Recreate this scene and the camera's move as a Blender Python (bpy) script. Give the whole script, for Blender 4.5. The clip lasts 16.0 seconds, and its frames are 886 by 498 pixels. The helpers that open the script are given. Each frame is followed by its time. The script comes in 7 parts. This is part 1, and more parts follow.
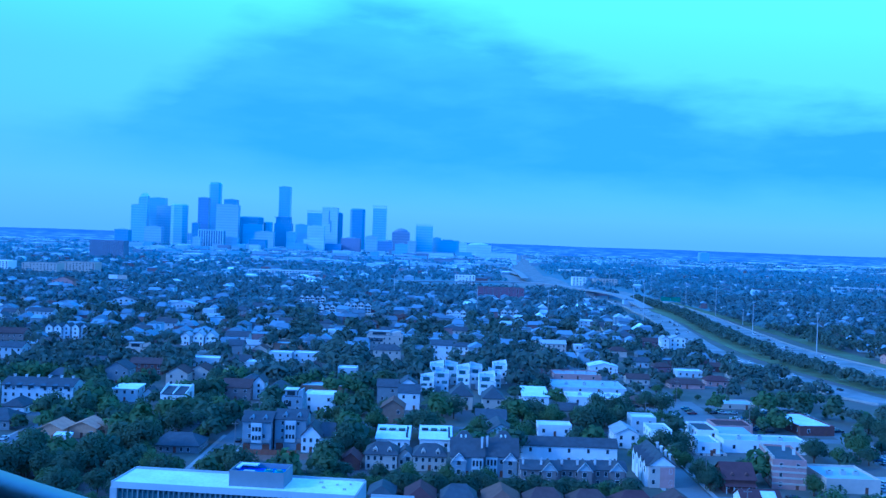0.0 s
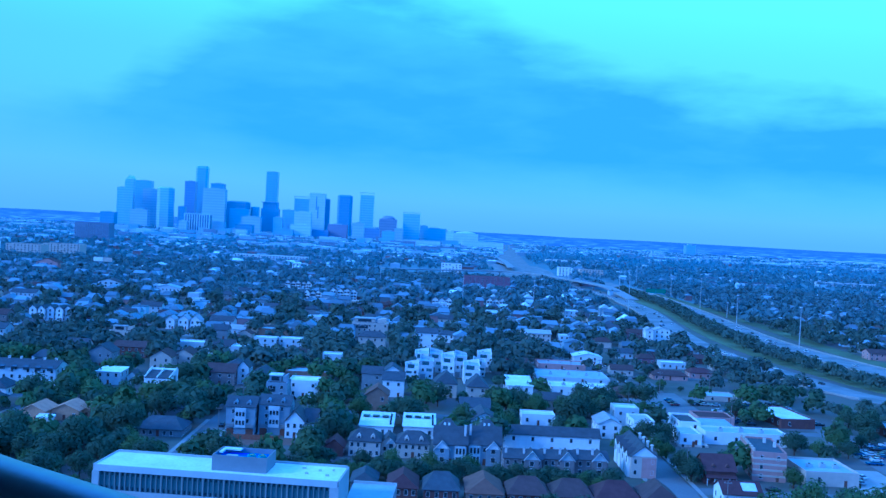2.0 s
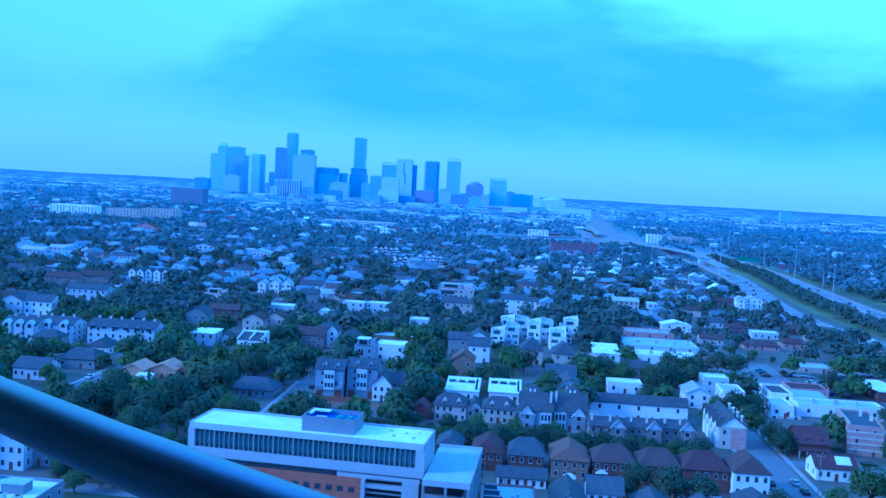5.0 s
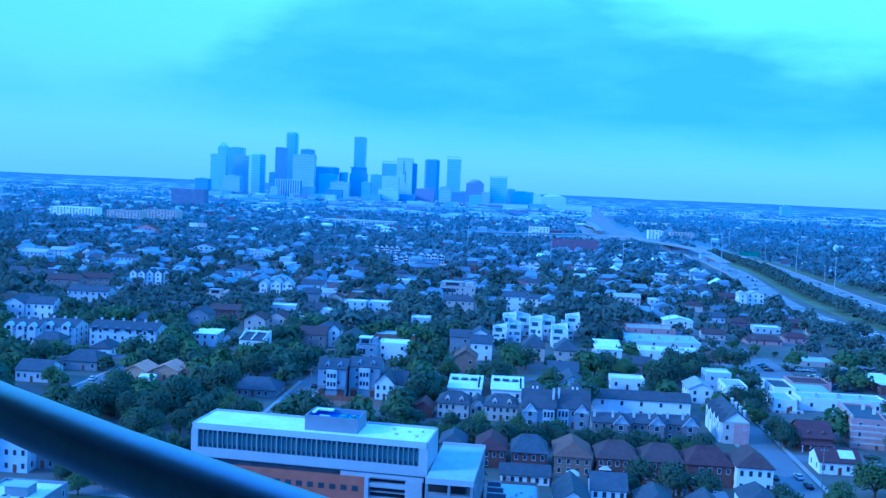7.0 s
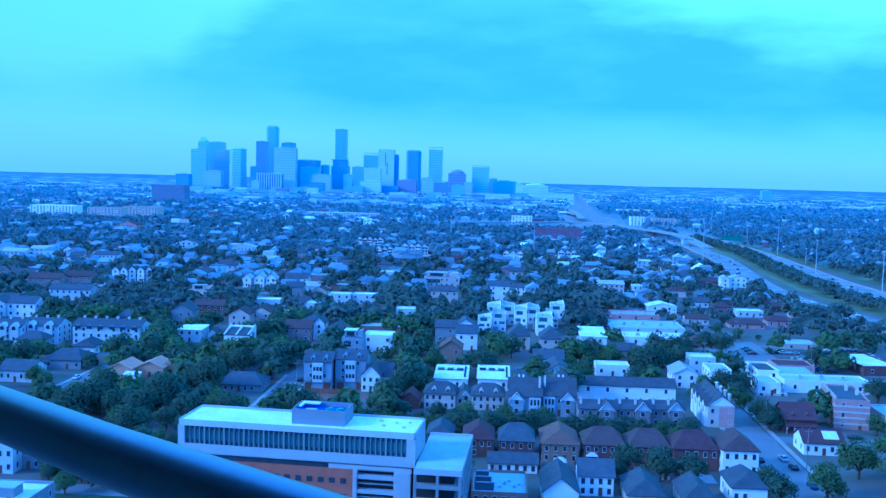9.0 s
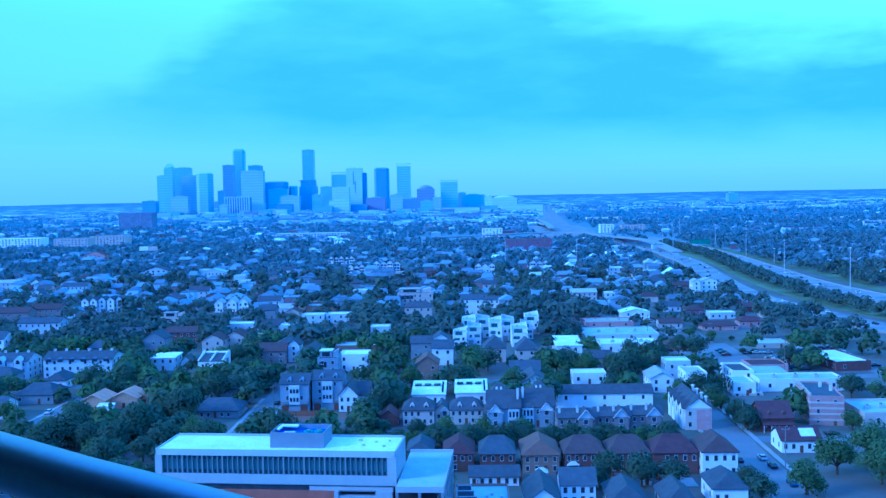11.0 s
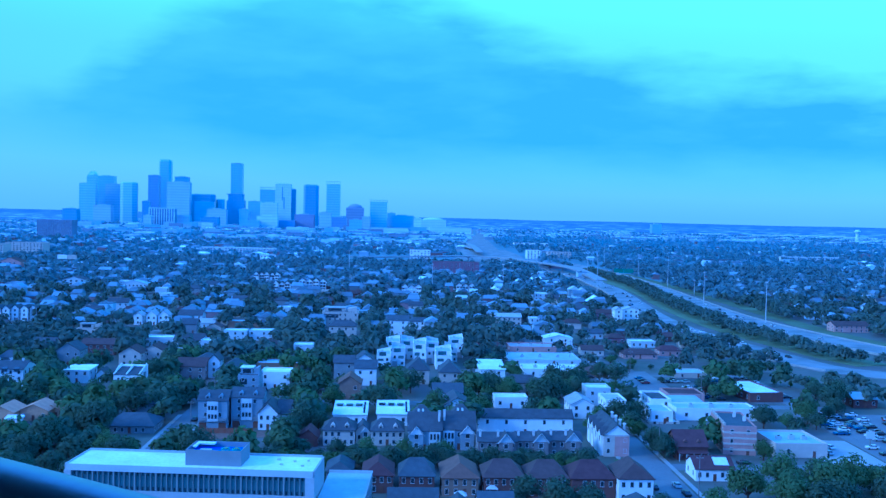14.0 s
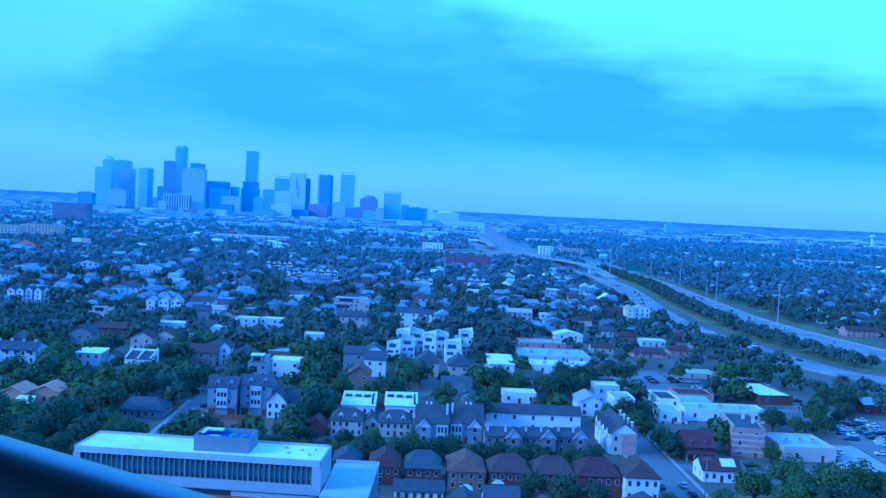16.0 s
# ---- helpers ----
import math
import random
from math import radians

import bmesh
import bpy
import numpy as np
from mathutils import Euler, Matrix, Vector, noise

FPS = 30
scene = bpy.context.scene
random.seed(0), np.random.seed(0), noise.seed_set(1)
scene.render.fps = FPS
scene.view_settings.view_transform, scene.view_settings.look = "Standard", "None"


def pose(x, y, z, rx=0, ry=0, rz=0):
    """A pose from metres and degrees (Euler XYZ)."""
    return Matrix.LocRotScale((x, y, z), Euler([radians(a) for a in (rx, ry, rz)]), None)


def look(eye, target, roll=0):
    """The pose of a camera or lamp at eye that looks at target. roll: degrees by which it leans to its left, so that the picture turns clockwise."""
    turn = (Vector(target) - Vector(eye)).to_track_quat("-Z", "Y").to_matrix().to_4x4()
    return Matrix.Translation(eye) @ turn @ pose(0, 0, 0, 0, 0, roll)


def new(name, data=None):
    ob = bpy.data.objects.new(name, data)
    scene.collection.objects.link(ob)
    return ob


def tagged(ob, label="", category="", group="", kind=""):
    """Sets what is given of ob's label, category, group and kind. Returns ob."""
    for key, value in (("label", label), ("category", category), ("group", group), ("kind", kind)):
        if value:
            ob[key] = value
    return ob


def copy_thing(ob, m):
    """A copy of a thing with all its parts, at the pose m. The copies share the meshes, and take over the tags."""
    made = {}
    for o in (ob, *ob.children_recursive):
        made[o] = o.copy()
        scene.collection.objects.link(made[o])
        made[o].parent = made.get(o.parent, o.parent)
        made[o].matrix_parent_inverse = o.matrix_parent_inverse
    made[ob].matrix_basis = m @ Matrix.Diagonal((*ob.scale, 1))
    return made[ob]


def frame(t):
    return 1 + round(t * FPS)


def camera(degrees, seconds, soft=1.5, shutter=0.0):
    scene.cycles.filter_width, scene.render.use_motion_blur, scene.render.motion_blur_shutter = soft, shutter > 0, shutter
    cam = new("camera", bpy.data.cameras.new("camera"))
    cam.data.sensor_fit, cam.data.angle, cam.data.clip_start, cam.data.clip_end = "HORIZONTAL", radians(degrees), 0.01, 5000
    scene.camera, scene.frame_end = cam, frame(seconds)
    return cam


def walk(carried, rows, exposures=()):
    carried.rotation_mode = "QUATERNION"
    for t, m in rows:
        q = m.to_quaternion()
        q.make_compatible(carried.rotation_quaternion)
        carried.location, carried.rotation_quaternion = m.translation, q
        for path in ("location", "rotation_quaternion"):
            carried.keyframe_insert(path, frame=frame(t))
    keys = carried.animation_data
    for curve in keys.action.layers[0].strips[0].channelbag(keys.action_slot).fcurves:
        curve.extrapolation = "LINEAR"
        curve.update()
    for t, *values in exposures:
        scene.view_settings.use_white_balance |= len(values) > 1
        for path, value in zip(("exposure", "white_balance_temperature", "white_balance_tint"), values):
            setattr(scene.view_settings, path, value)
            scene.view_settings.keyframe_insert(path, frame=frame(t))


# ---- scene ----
cam = camera(50.0, 16.0, soft=1.45)
EYE = 78.0
# seconds, yaw, pitch, roll in degrees, and the eye's small shifts in metres
ROWS = [
    (0.0, 0.014, -0.693, -1.999, 0.000, 0.000, 0.0029),
    (0.5, -0.313, -0.701, -2.473, 0.000, 0.000, 0.0023),
    (1.0, -0.723, -0.639, -2.785, 0.000, 0.000, -0.0008),
    (1.5, -0.789, -0.877, -3.012, 0.000, 0.000, 0.0006),
    (2.0, -0.812, -1.374, -3.015, 0.000, 0.000, -0.0006),
    (2.5, -0.772, -1.529, -3.209, 0.000, 0.000, 0.0017),
    (3.0, -0.674, -1.735, -3.571, 0.000, 0.000, 0.0043),
    (3.5, -0.606, -2.074, -4.056, 0.000, 0.000, 0.0015),
    (4.0, -0.207, -2.519, -3.680, 0.000, 0.000, -0.0013),
    (4.5, 2.630, -3.226, -2.923, 0.000, 0.000, 0.0028),
    (5.0, 4.289, -3.685, -3.102, 0.000, 0.000, 0.0058),
    (7.5, 4.077, -3.881, -2.187, 0.000, 0.000, 0.0101),
    (8.0, 3.644, -4.358, -1.722, 0.000, 0.000, 0.0080),
    (10.5, 3.127, -4.203, -0.740, 0.000, 0.000, 0.0064),
    (11.0, 1.609, -3.406, 1.117, 0.000, 0.000, 0.0052),
    (11.5, -0.507, -2.962, 1.151, 0.000, 0.000, -0.0043),
    (12.0, -1.650, -2.592, 1.241, 0.000, 0.000, -0.0057),
    (12.5, -2.046, -2.408, -0.418, 0.000, 0.000, -0.0092),
    (13.0, -2.282, -2.286, -0.352, 0.000, 0.000, -0.0090),
    (13.5, -2.613, -2.138, -0.628, 0.000, 0.000, -0.0106),
    (14.0, -2.753, -2.130, -1.278, 0.000, 0.000, -0.0101),
    (14.5, -2.624, -2.306, -2.081, 0.000, 0.000, -0.0102),
    (15.0, -2.418, -2.416, -2.226, 0.000, 0.000, -0.0086),
    (15.5, -2.186, -2.485, -2.507, 0.000, 0.000, -0.0106),
    (16.0, -2.009, -2.556, -2.821, 0.000, 0.000, -0.0093),
]
walk(cam, [(t, pose(dx, dy, EYE + dz, 0, 0, yaw) @ pose(0, 0, 0, pitch) @ pose(0, 0, 0, 0, roll) @ pose(0, 0, 0, 90))
           for t, yaw, pitch, roll, dx, dy, dz in ROWS],
     exposures=[(t, stops, 3350, 4.0) for t, stops in ((0.0, 0.39), (1.0, 0.36), (2.5, 0.40), (3.5, 0.44), (5.0, 0.66), (8.0, 0.74), (10.5, 0.78), (11.0, 0.76), (12.5, 0.57), (14.0, 0.50), (16.0, 0.52))])

# ---- sky and light ----
SUN_EL, SUN_AZ = radians(26), radians(250)
world = bpy.data.worlds.new("dusk_sky")
scene.world = world
world.use_nodes = True
wn, wl = world.node_tree.nodes, world.node_tree.links
wn.clear()


def wmath(op, a, b=None, c=None, clamp=False):
    n = wn.new("ShaderNodeMath")
    n.operation, n.use_clamp = op, clamp
    for i, v in enumerate((a, b, c)):
        if v is None:
            continue
        if isinstance(v, (int, float)):
            n.inputs[i].default_value = v
        else:
            wl.new(v, n.inputs[i])
    return n.outputs[0]


def wramp(fac, stops, mode="B_SPLINE"):
    n = wn.new("ShaderNodeValToRGB")
    n.color_ramp.interpolation = mode
    while len(n.color_ramp.elements) < len(stops):
        n.color_ramp.elements.new(0.5)
    for e, (p, c) in zip(n.color_ramp.elements, stops):
        e.position = p
        e.color = (c, c, c, 1) if isinstance(c, (int, float)) else (*c, 1)
    wl.new(fac, n.inputs[0])
    return n.outputs[0]


def wmix(fac, a, b):
    n = wn.new("ShaderNodeMix")
    n.data_type = "RGBA"
    for i, v in ((0, fac), (6, a), (7, b)):
        if isinstance(v, (int, float)):
            n.inputs[i].default_value = v
        elif isinstance(v, tuple):
            n.inputs[i].default_value = (*v, 1)
        else:
            wl.new(v, n.inputs[i])
    return n.outputs[2]


def wnoise(vec, scale, detail=4.0, rough=0.55):
    n = wn.new("ShaderNodeTexNoise")
    n.inputs["Scale"].default_value, n.inputs["Detail"].default_value, n.inputs["Roughness"].default_value = scale, detail, rough
    wl.new(vec, n.inputs["Vector"])
    return n.outputs[0]


coord = wn.new("ShaderNodeTexCoord")
sep = wn.new("ShaderNodeSeparateXYZ")
wl.new(coord.outputs["Generated"], sep.inputs[0])
azim = wmath("MULTIPLY", wmath("ARCTAN2", sep.outputs[0], sep.outputs[1]), 57.2958)
elev = wmath("MULTIPLY", wmath("ARCSINE", sep.outputs[2]), 57.2958)
# cloud space: degrees, stretched sideways
comb = wn.new("ShaderNodeCombineXYZ")
wl.new(wmath("MULTIPLY", azim, 0.045), comb.inputs[0])
wl.new(wmath("MULTIPLY", elev, 0.16), comb.inputs[1])
rag = wnoise(comb.outputs[0], 1.1, 6.0, 0.55)
fine = wnoise(comb.outputs[0], 3.2, 5.0, 0.5)
across = wmath("MULTIPLY_ADD", azim, 1 / 80.0, 0.5, clamp=True)
top = wramp(across, [(0.18, 0.34), (0.255, 0.46), (0.29, 0.60), (0.36, 0.85), (0.43, 0.97), (0.48, 0.93), (0.53, 0.86), (0.58, 0.74), (0.61, 0.70), (0.66, 0.63), (0.70, 0.60), (0.76, 0.565), (0.84, 0.50)], "EASE")
bottom = wramp(across, [(0.20, 0.25), (0.30, 0.22), (0.44, 0.175), (0.60, 0.165), (0.80, 0.15)], "EASE")
e15 = wmath("MULTIPLY", elev, 1 / 15.0)
wob = wmath("MULTIPLY_ADD", rag, 0.24, -0.12)
wob2 = wmath("MULTIPLY_ADD", fine, 0.30, -0.15)
under_top = wmath("MULTIPLY_ADD", wmath("ADD", wmath("SUBTRACT", top, e15), wmath("ADD", wob, wob2)), 5.4, 0.30, clamp=True)
over_bottom = wmath("MULTIPLY_ADD", wmath("SUBTRACT", e15, wmath("MULTIPLY_ADD", wob, 0.30, bottom)), 5.0, 0.35, clamp=True)
cloud = wmath("MULTIPLY", under_top, over_bottom, clamp=True)
depth = wramp(e15, [(0.10, 0.80), (0.26, 1.0), (0.48, 1.0), (0.66, 0.84), (0.84, 0.70), (1.0, 0.62)], "EASE")
depth = wmath("MULTIPLY", depth, wramp(across, [(0.22, 0.58), (0.31, 0.86), (0.40, 1.0), (0.80, 1.04)], "EASE"))
cloud = wmath("MULTIPLY", cloud, wmath("MULTIPLY", depth, wmath("MULTIPLY_ADD", fine, 0.9, 0.50)), clamp=True)
# clear air: pale band at the horizon, brighter towards the upper right
glow = wmath("MULTIPLY_ADD", azim, 0.012, 0.5, clamp=True)
up = wmath("MULTIPLY", elev, 1 / 20.0, clamp=True)
air = wramp(up, [(0.0, (0.260, 0.354, 0.445)), (0.18, (0.272, 0.378, 0.447)), (0.45, (0.30, 0.44, 0.45)), (0.75, (0.39, 0.66, 0.475)), (1.0, (0.39, 0.66, 0.475))], "EASE")
air = wmix(wmath("MULTIPLY", wmath("MULTIPLY", glow, up), 0.8, clamp=True), air, (0.66, 1.08, 0.51))
sky_tex = wn.new("ShaderNodeTexSky")
sky_tex.sky_type, sky_tex.sun_disc = "NISHITA", False
sky_tex.sun_elevation, sky_tex.sun_rotation = SUN_EL, SUN_AZ
scaled = wn.new("ShaderNodeVectorMath")
scaled.operation = "SCALE"
scaled.inputs[3].default_value = 0.10
wl.new(sky_tex.outputs[0], scaled.inputs[0])
veil = wmix(0.85, scaled.outputs[0], air)
shaded = wmix(cloud, veil, (0.195, 0.316, 0.43))
# high overcast over the rest of the dome
dome = wmath("MULTIPLY_ADD", elev, 1 / 14.0, -1.25, clamp=True)
behind = wmath("MULTIPLY_ADD", sep.outputs[1], -2.0, 0.6, clamp=True)
over = wmath("MAXIMUM", dome, behind, clamp=True)
shaded = wmix(over, shaded, wmix(wramp(rag, [(0.3, 0.0), (0.7, 1.0)]), (0.27, 0.39, 0.74), (0.37, 0.5, 0.9)))
back = wn.new("ShaderNodeBackground")
wl.new(shaded, back.inputs[0])
back.inputs[1].default_value = 1.0
wout = wn.new("ShaderNodeOutputWorld")
wl.new(back.outputs[0], wout.inputs[0])

sun = new("sun", bpy.data.lights.new("sun", "SUN"))
sun.data.energy, sun.data.angle, sun.data.color = 1.2, radians(14), (1.0, 0.96, 0.92)
sun_from = Vector((math.sin(SUN_AZ) * math.cos(SUN_EL), math.cos(SUN_AZ) * math.cos(SUN_EL), math.sin(SUN_EL)))
sun.matrix_world = look(sun_from * 300, (0, 0, 0))


# ---- materials ----
def material(name, base, rough=0.8, vary=0.25, scale=0.5, fine=6.0, bump=0.0, metal=0.0, stripes=None, island=0.0, spec=0.3, tint=None):
    m = bpy.data.materials.new(name)
    m.use_nodes = True
    nd, ln = m.node_tree.nodes, m.node_tree.links
    bsdf = nd["Principled BSDF"]
    bsdf.inputs["Roughness"].default_value, bsdf.inputs["Metallic"].default_value = rough, metal
    bsdf.inputs["Specular IOR Level"].default_value = spec
    tc = nd.new("ShaderNodeTexCoord")
    def noise_out(s, d):
        n = nd.new("ShaderNodeTexNoise")
        n.inputs["Scale"].default_value, n.inputs["Detail"].default_value = s, d
        ln.new(tc.outputs["Object"], n.inputs["Vector"])
        return n.outputs[0]
    def mth(op, a, b):
        n = nd.new("ShaderNodeMath")
        n.operation = op
        for i, v in enumerate((a, b)):
            if isinstance(v, (int, float)):
                n.inputs[i].default_value = v
            else:
                ln.new(v, n.inputs[i])
        return n.outputs[0]
    big, small = noise_out(scale, 4), noise_out(fine, 3)
    amount = mth("ADD", mth("MULTIPLY", mth("SUBTRACT", big, 0.5), 2.4 * vary), mth("MULTIPLY", mth("SUBTRACT", small, 0.5), 1.6 * vary))
    info = nd.new("ShaderNodeObjectInfo")
    amount = mth("ADD", amount, mth("MULTIPLY", mth("SUBTRACT", info.outputs["Random"], 0.5), 0.6 * vary))
    if island:
        geo = nd.new("ShaderNodeNewGeometry")
        amount = mth("ADD", amount, mth("MULTIPLY", mth("SUBTRACT", geo.outputs["Random Per Island"], 0.5), 2 * island))
    factor = mth("ADD", amount, 1.0)
    scale_n = nd.new("ShaderNodeVectorMath")
    scale_n.operation = "SCALE"
    scale_n.inputs[0].default_value = base
    ln.new(factor, scale_n.inputs[3])
    colour = scale_n.outputs[0]
    if tint:
        mx = nd.new("ShaderNodeMix")
        mx.data_type = "RGBA"
        patch = nd.new("ShaderNodeMapRange")
        patch.inputs[1].default_value, patch.inputs[2].default_value = 0.45, 0.62
        ln.new(noise_out(tint[1], 5), patch.inputs[0])
        ln.new(patch.outputs[0], mx.inputs[0])
        ln.new(colour, mx.inputs[6])
        mx.inputs[7].default_value = (*tint[0], 1)
        colour = mx.outputs[2]
    if stripes:
        # storey bands and bays on a facade: pitch up, pitch sideways, share, colour
        pz, ph, share, col = stripes
        sp = nd.new("ShaderNodeSeparateXYZ")
        ln.new(tc.outputs["Object"], sp.inputs[0])
        band = mth("LESS_THAN", mth("FRACT", mth("DIVIDE", sp.outputs[2], pz), 0), share)
        if ph:
            side = mth("ADD", sp.outputs[0], sp.outputs[1])
            bay = mth("GREATER_THAN", mth("FRACT", mth("DIVIDE", side, ph), 0), 0.28)
            band = mth("MULTIPLY", band, bay)
        mx = nd.new("ShaderNodeMix")
        mx.data_type = "RGBA"
        ln.new(band, mx.inputs[0])
        ln.new(colour, mx.inputs[6])
        mx.inputs[7].default_value = (*col, 1)
        colour = mx.outputs[2]
    ln.new(colour, bsdf.inputs["Base Color"])
    if bump:
        b = nd.new("ShaderNodeBump")
        b.inputs["Strength"].default_value, b.inputs["Distance"].default_value = bump, 0.05
        ln.new(small, b.inputs["Height"])
        ln.new(b.outputs[0], bsdf.inputs["Normal"])
    return m


WALL = {
    "redbrick": material("red_brick", (0.115, 0.068, 0.060), vary=0.3, fine=9, bump=0.4),
    "tanbrick": material("tan_brick", (0.22, 0.165, 0.12), vary=0.25, fine=9, bump=0.4),
    "greybrick": material("grey_brick", (0.22, 0.20, 0.19), vary=0.35, fine=9, bump=0.4),
    "pinkbrick": material("pink_brick", (0.40, 0.27, 0.24), vary=0.2, fine=9, bump=0.3),
    "darkbrick": material("dark_brick", (0.22, 0.235, 0.30), vary=0.25, scale=0.05, fine=1),
    "plumbrick": material("plum_brick", (0.19, 0.12, 0.15), vary=0.2, scale=0.1, fine=1),
    "white": material("white_render", (0.79, 0.78, 0.76), vary=0.12, bump=0.1),
    "bluewhite": material("pale_siding", (0.55, 0.57, 0.58), vary=0.15, bump=0.1),
    "cream": material("cream_siding", (0.48, 0.44, 0.37), vary=0.15, bump=0.1),
    "grey": material("grey_siding", (0.24, 0.25, 0.26), vary=0.2, bump=0.1),
    "bluegrey": material("slate_siding", (0.29, 0.315, 0.35), vary=0.2, bump=0.1),
    "plywood": material("bare_plywood", (0.44, 0.31, 0.19), vary=0.25, scale=0.9, bump=0.1),
}
ROOF = {
    "maroon": material("maroon_shingle", (0.072, 0.040, 0.042), vary=0.35, fine=5, bump=0.5),
    "brown": material("brown_shingle", (0.072, 0.052, 0.048), vary=0.35, fine=5, bump=0.5),
    "tan": material("tan_shingle", (0.135, 0.090, 0.066), vary=0.3, fine=5, bump=0.5),
    "grey": material("grey_shingle", (0.078, 0.080, 0.086), vary=0.35, fine=5, bump=0.5),
    "slate": material("slate_shingle", (0.078, 0.084, 0.094), vary=0.35, fine=5, bump=0.5),
    "whiteroof": material("white_membrane", (0.76, 0.78, 0.78), vary=0.26, scale=0.16, fine=1.2),
    "bluewhite": material("pale_metal_roof", (0.42, 0.46, 0.48), vary=0.2, scale=0.25, fine=1.5),
    "white2": material("pale_shingle", (0.40, 0.40, 0.40), vary=0.25, fine=4),
    "plywoodroof": material("bare_roof_deck", (0.42, 0.29, 0.18), vary=0.25, fine=4),
}
M_GLASS = material("dark_window_glass", (0.045, 0.055, 0.068), rough=0.15, vary=0.5, spec=0.7)
M_FRAME = material("white_window_trim", (0.56, 0.56, 0.55), vary=0.08)
M_DOOR = material("painted_door", (0.12, 0.07, 0.05), rough=0.5, vary=0.2)
M_CHIMNEY = material("pale_chimney", (0.62, 0.60, 0.57), vary=0.15)
M_SOLAR = material("dark_roof_panel", (0.03, 0.035, 0.05), rough=0.25, vary=0.2)
M_UNIT = material("galvanised_roof_unit", (0.45, 0.46, 0.47), rough=0.5, vary=0.15)
M_GROUND = material("lawns_and_yards", (0.100, 0.106, 0.082), vary=0.5, scale=0.012, fine=0.15, tint=((0.13, 0.125, 0.115), 0.022))
# the ground once more, paler and bluer: distance haze put into its colour
M_HAZED_GROUND = material("hazed_yards_and_roads", (0.165, 0.205, 0.23), vary=0.4, scale=0.006, fine=0.05)
M_ASPHALT = material("worn_asphalt", (0.175, 0.178, 0.18), vary=0.25, scale=0.08, fine=1.2)
M_LOT = material("patched_parking_lot", (0.15, 0.15, 0.145), vary=0.35, scale=0.06, fine=0.8, tint=((0.07, 0.075, 0.06), 0.05))
M_CONCRETE = material("freeway_concrete", (0.245, 0.25, 0.25), vary=0.22, scale=0.035, fine=0.35, tint=((0.17, 0.175, 0.175), 0.05))
M_PAVE = material("pale_concrete_pavement", (0.33, 0.33, 0.31), vary=0.2, scale=0.2, fine=2)
M_GRASS = material("mown_verge", (0.135, 0.160, 0.075), vary=0.4, scale=0.05, fine=0.6)
# darker copy of the grass, with tree shade put into the colour
M_PAINTED_SHADE_GRASS = material("shade_painted_lawn", (0.060, 0.080, 0.040), vary=0.45, scale=0.05, fine=0.6)
M_SIGN = material("green_sign_paint", (0.03, 0.22, 0.13), rough=0.5, vary=0.1)
M_LEAF = material("oak_leaves", (0.104, 0.138, 0.090), rough=0.85, vary=0.36, scale=0.055, fine=0.5, island=0.10, spec=0.1, tint=((0.130, 0.168, 0.080), 0.045))
M_LEAF2 = material("bright_leaves", (0.132, 0.180, 0.076), rough=0.85, vary=0.32, scale=0.06, fine=0.5, island=0.10, spec=0.1)


def thin_leaf(m, share=0.4):
    """Lets light through the leaves of a foliage material."""
    nd, ln = m.node_tree.nodes, m.node_tree.links
    bsdf, out = nd["Principled BSDF"], nd["Material Output"]
    tr, mx = nd.new("ShaderNodeBsdfTranslucent"), nd.new("ShaderNodeMixShader")
    ln.new(bsdf.inputs["Base Color"].links[0].from_socket, tr.inputs[0])
    mx.inputs[0].default_value = share
    ln.new(bsdf.outputs[0], mx.inputs[1]), ln.new(tr.outputs[0], mx.inputs[2]), ln.new(mx.outputs[0], out.inputs[0])


thin_leaf(M_LEAF), thin_leaf(M_LEAF2)
M_BARK = material("rough_bark", (0.085, 0.065, 0.050), vary=0.3, fine=8, bump=0.5)
# leaf colours paler and bluer with distance: aerial haze painted into the base
M_HAZED_FAR_TREE = material("far_woods", (0.290, 0.370, 0.430), rough=0.85, vary=0.3, scale=0.004, fine=0.03, island=0.08, spec=0.1)
thin_leaf(M_HAZED_FAR_TREE, 0.5)
M_HAZED_BEYOND_TREE = material("beyond_hazed_woods", (0.225, 0.285, 0.315), rough=0.85, vary=0.34, scale=0.005, fine=0.04, island=0.08, spec=0.1)
thin_leaf(M_HAZED_BEYOND_TREE, 0.5)
M_HAZED_MID_TREE = material("mid_hazed_oak_leaves", (0.135, 0.164, 0.134), rough=0.85, vary=0.36, scale=0.02, fine=0.12, island=0.12, spec=0.1, tint=((0.150, 0.182, 0.134), 0.018))
thin_leaf(M_HAZED_MID_TREE)
M_HAZED_OUTER_TREE = material("outer_hazed_oak_leaves", (0.195, 0.240, 0.245), rough=0.85, vary=0.36, scale=0.02, fine=0.12, island=0.12, spec=0.1)
thin_leaf(M_HAZED_OUTER_TREE)
M_MAST = material("galvanised_mast", (0.42, 0.43, 0.44), rough=0.6, vary=0.12)
M_POLE = material("weathered_pole", (0.20, 0.19, 0.18), vary=0.2)
# walls and dark roofs of far houses carry haze as a blue-grey base
M_HAZED_PALE = material("hazed_pale_walls", (0.44, 0.50, 0.57), vary=0.2, scale=0.003, fine=0.02, island=0.4)
M_HAZED_BEIGE = material("hazed_beige_walls", (0.25, 0.27, 0.29), vary=0.2, scale=0.003, fine=0.02, island=0.4)
M_HAZED_DARK = material("hazed_dark_roofs", (0.21, 0.24, 0.28), vary=0.2, scale=0.003, fine=0.02, island=0.4)
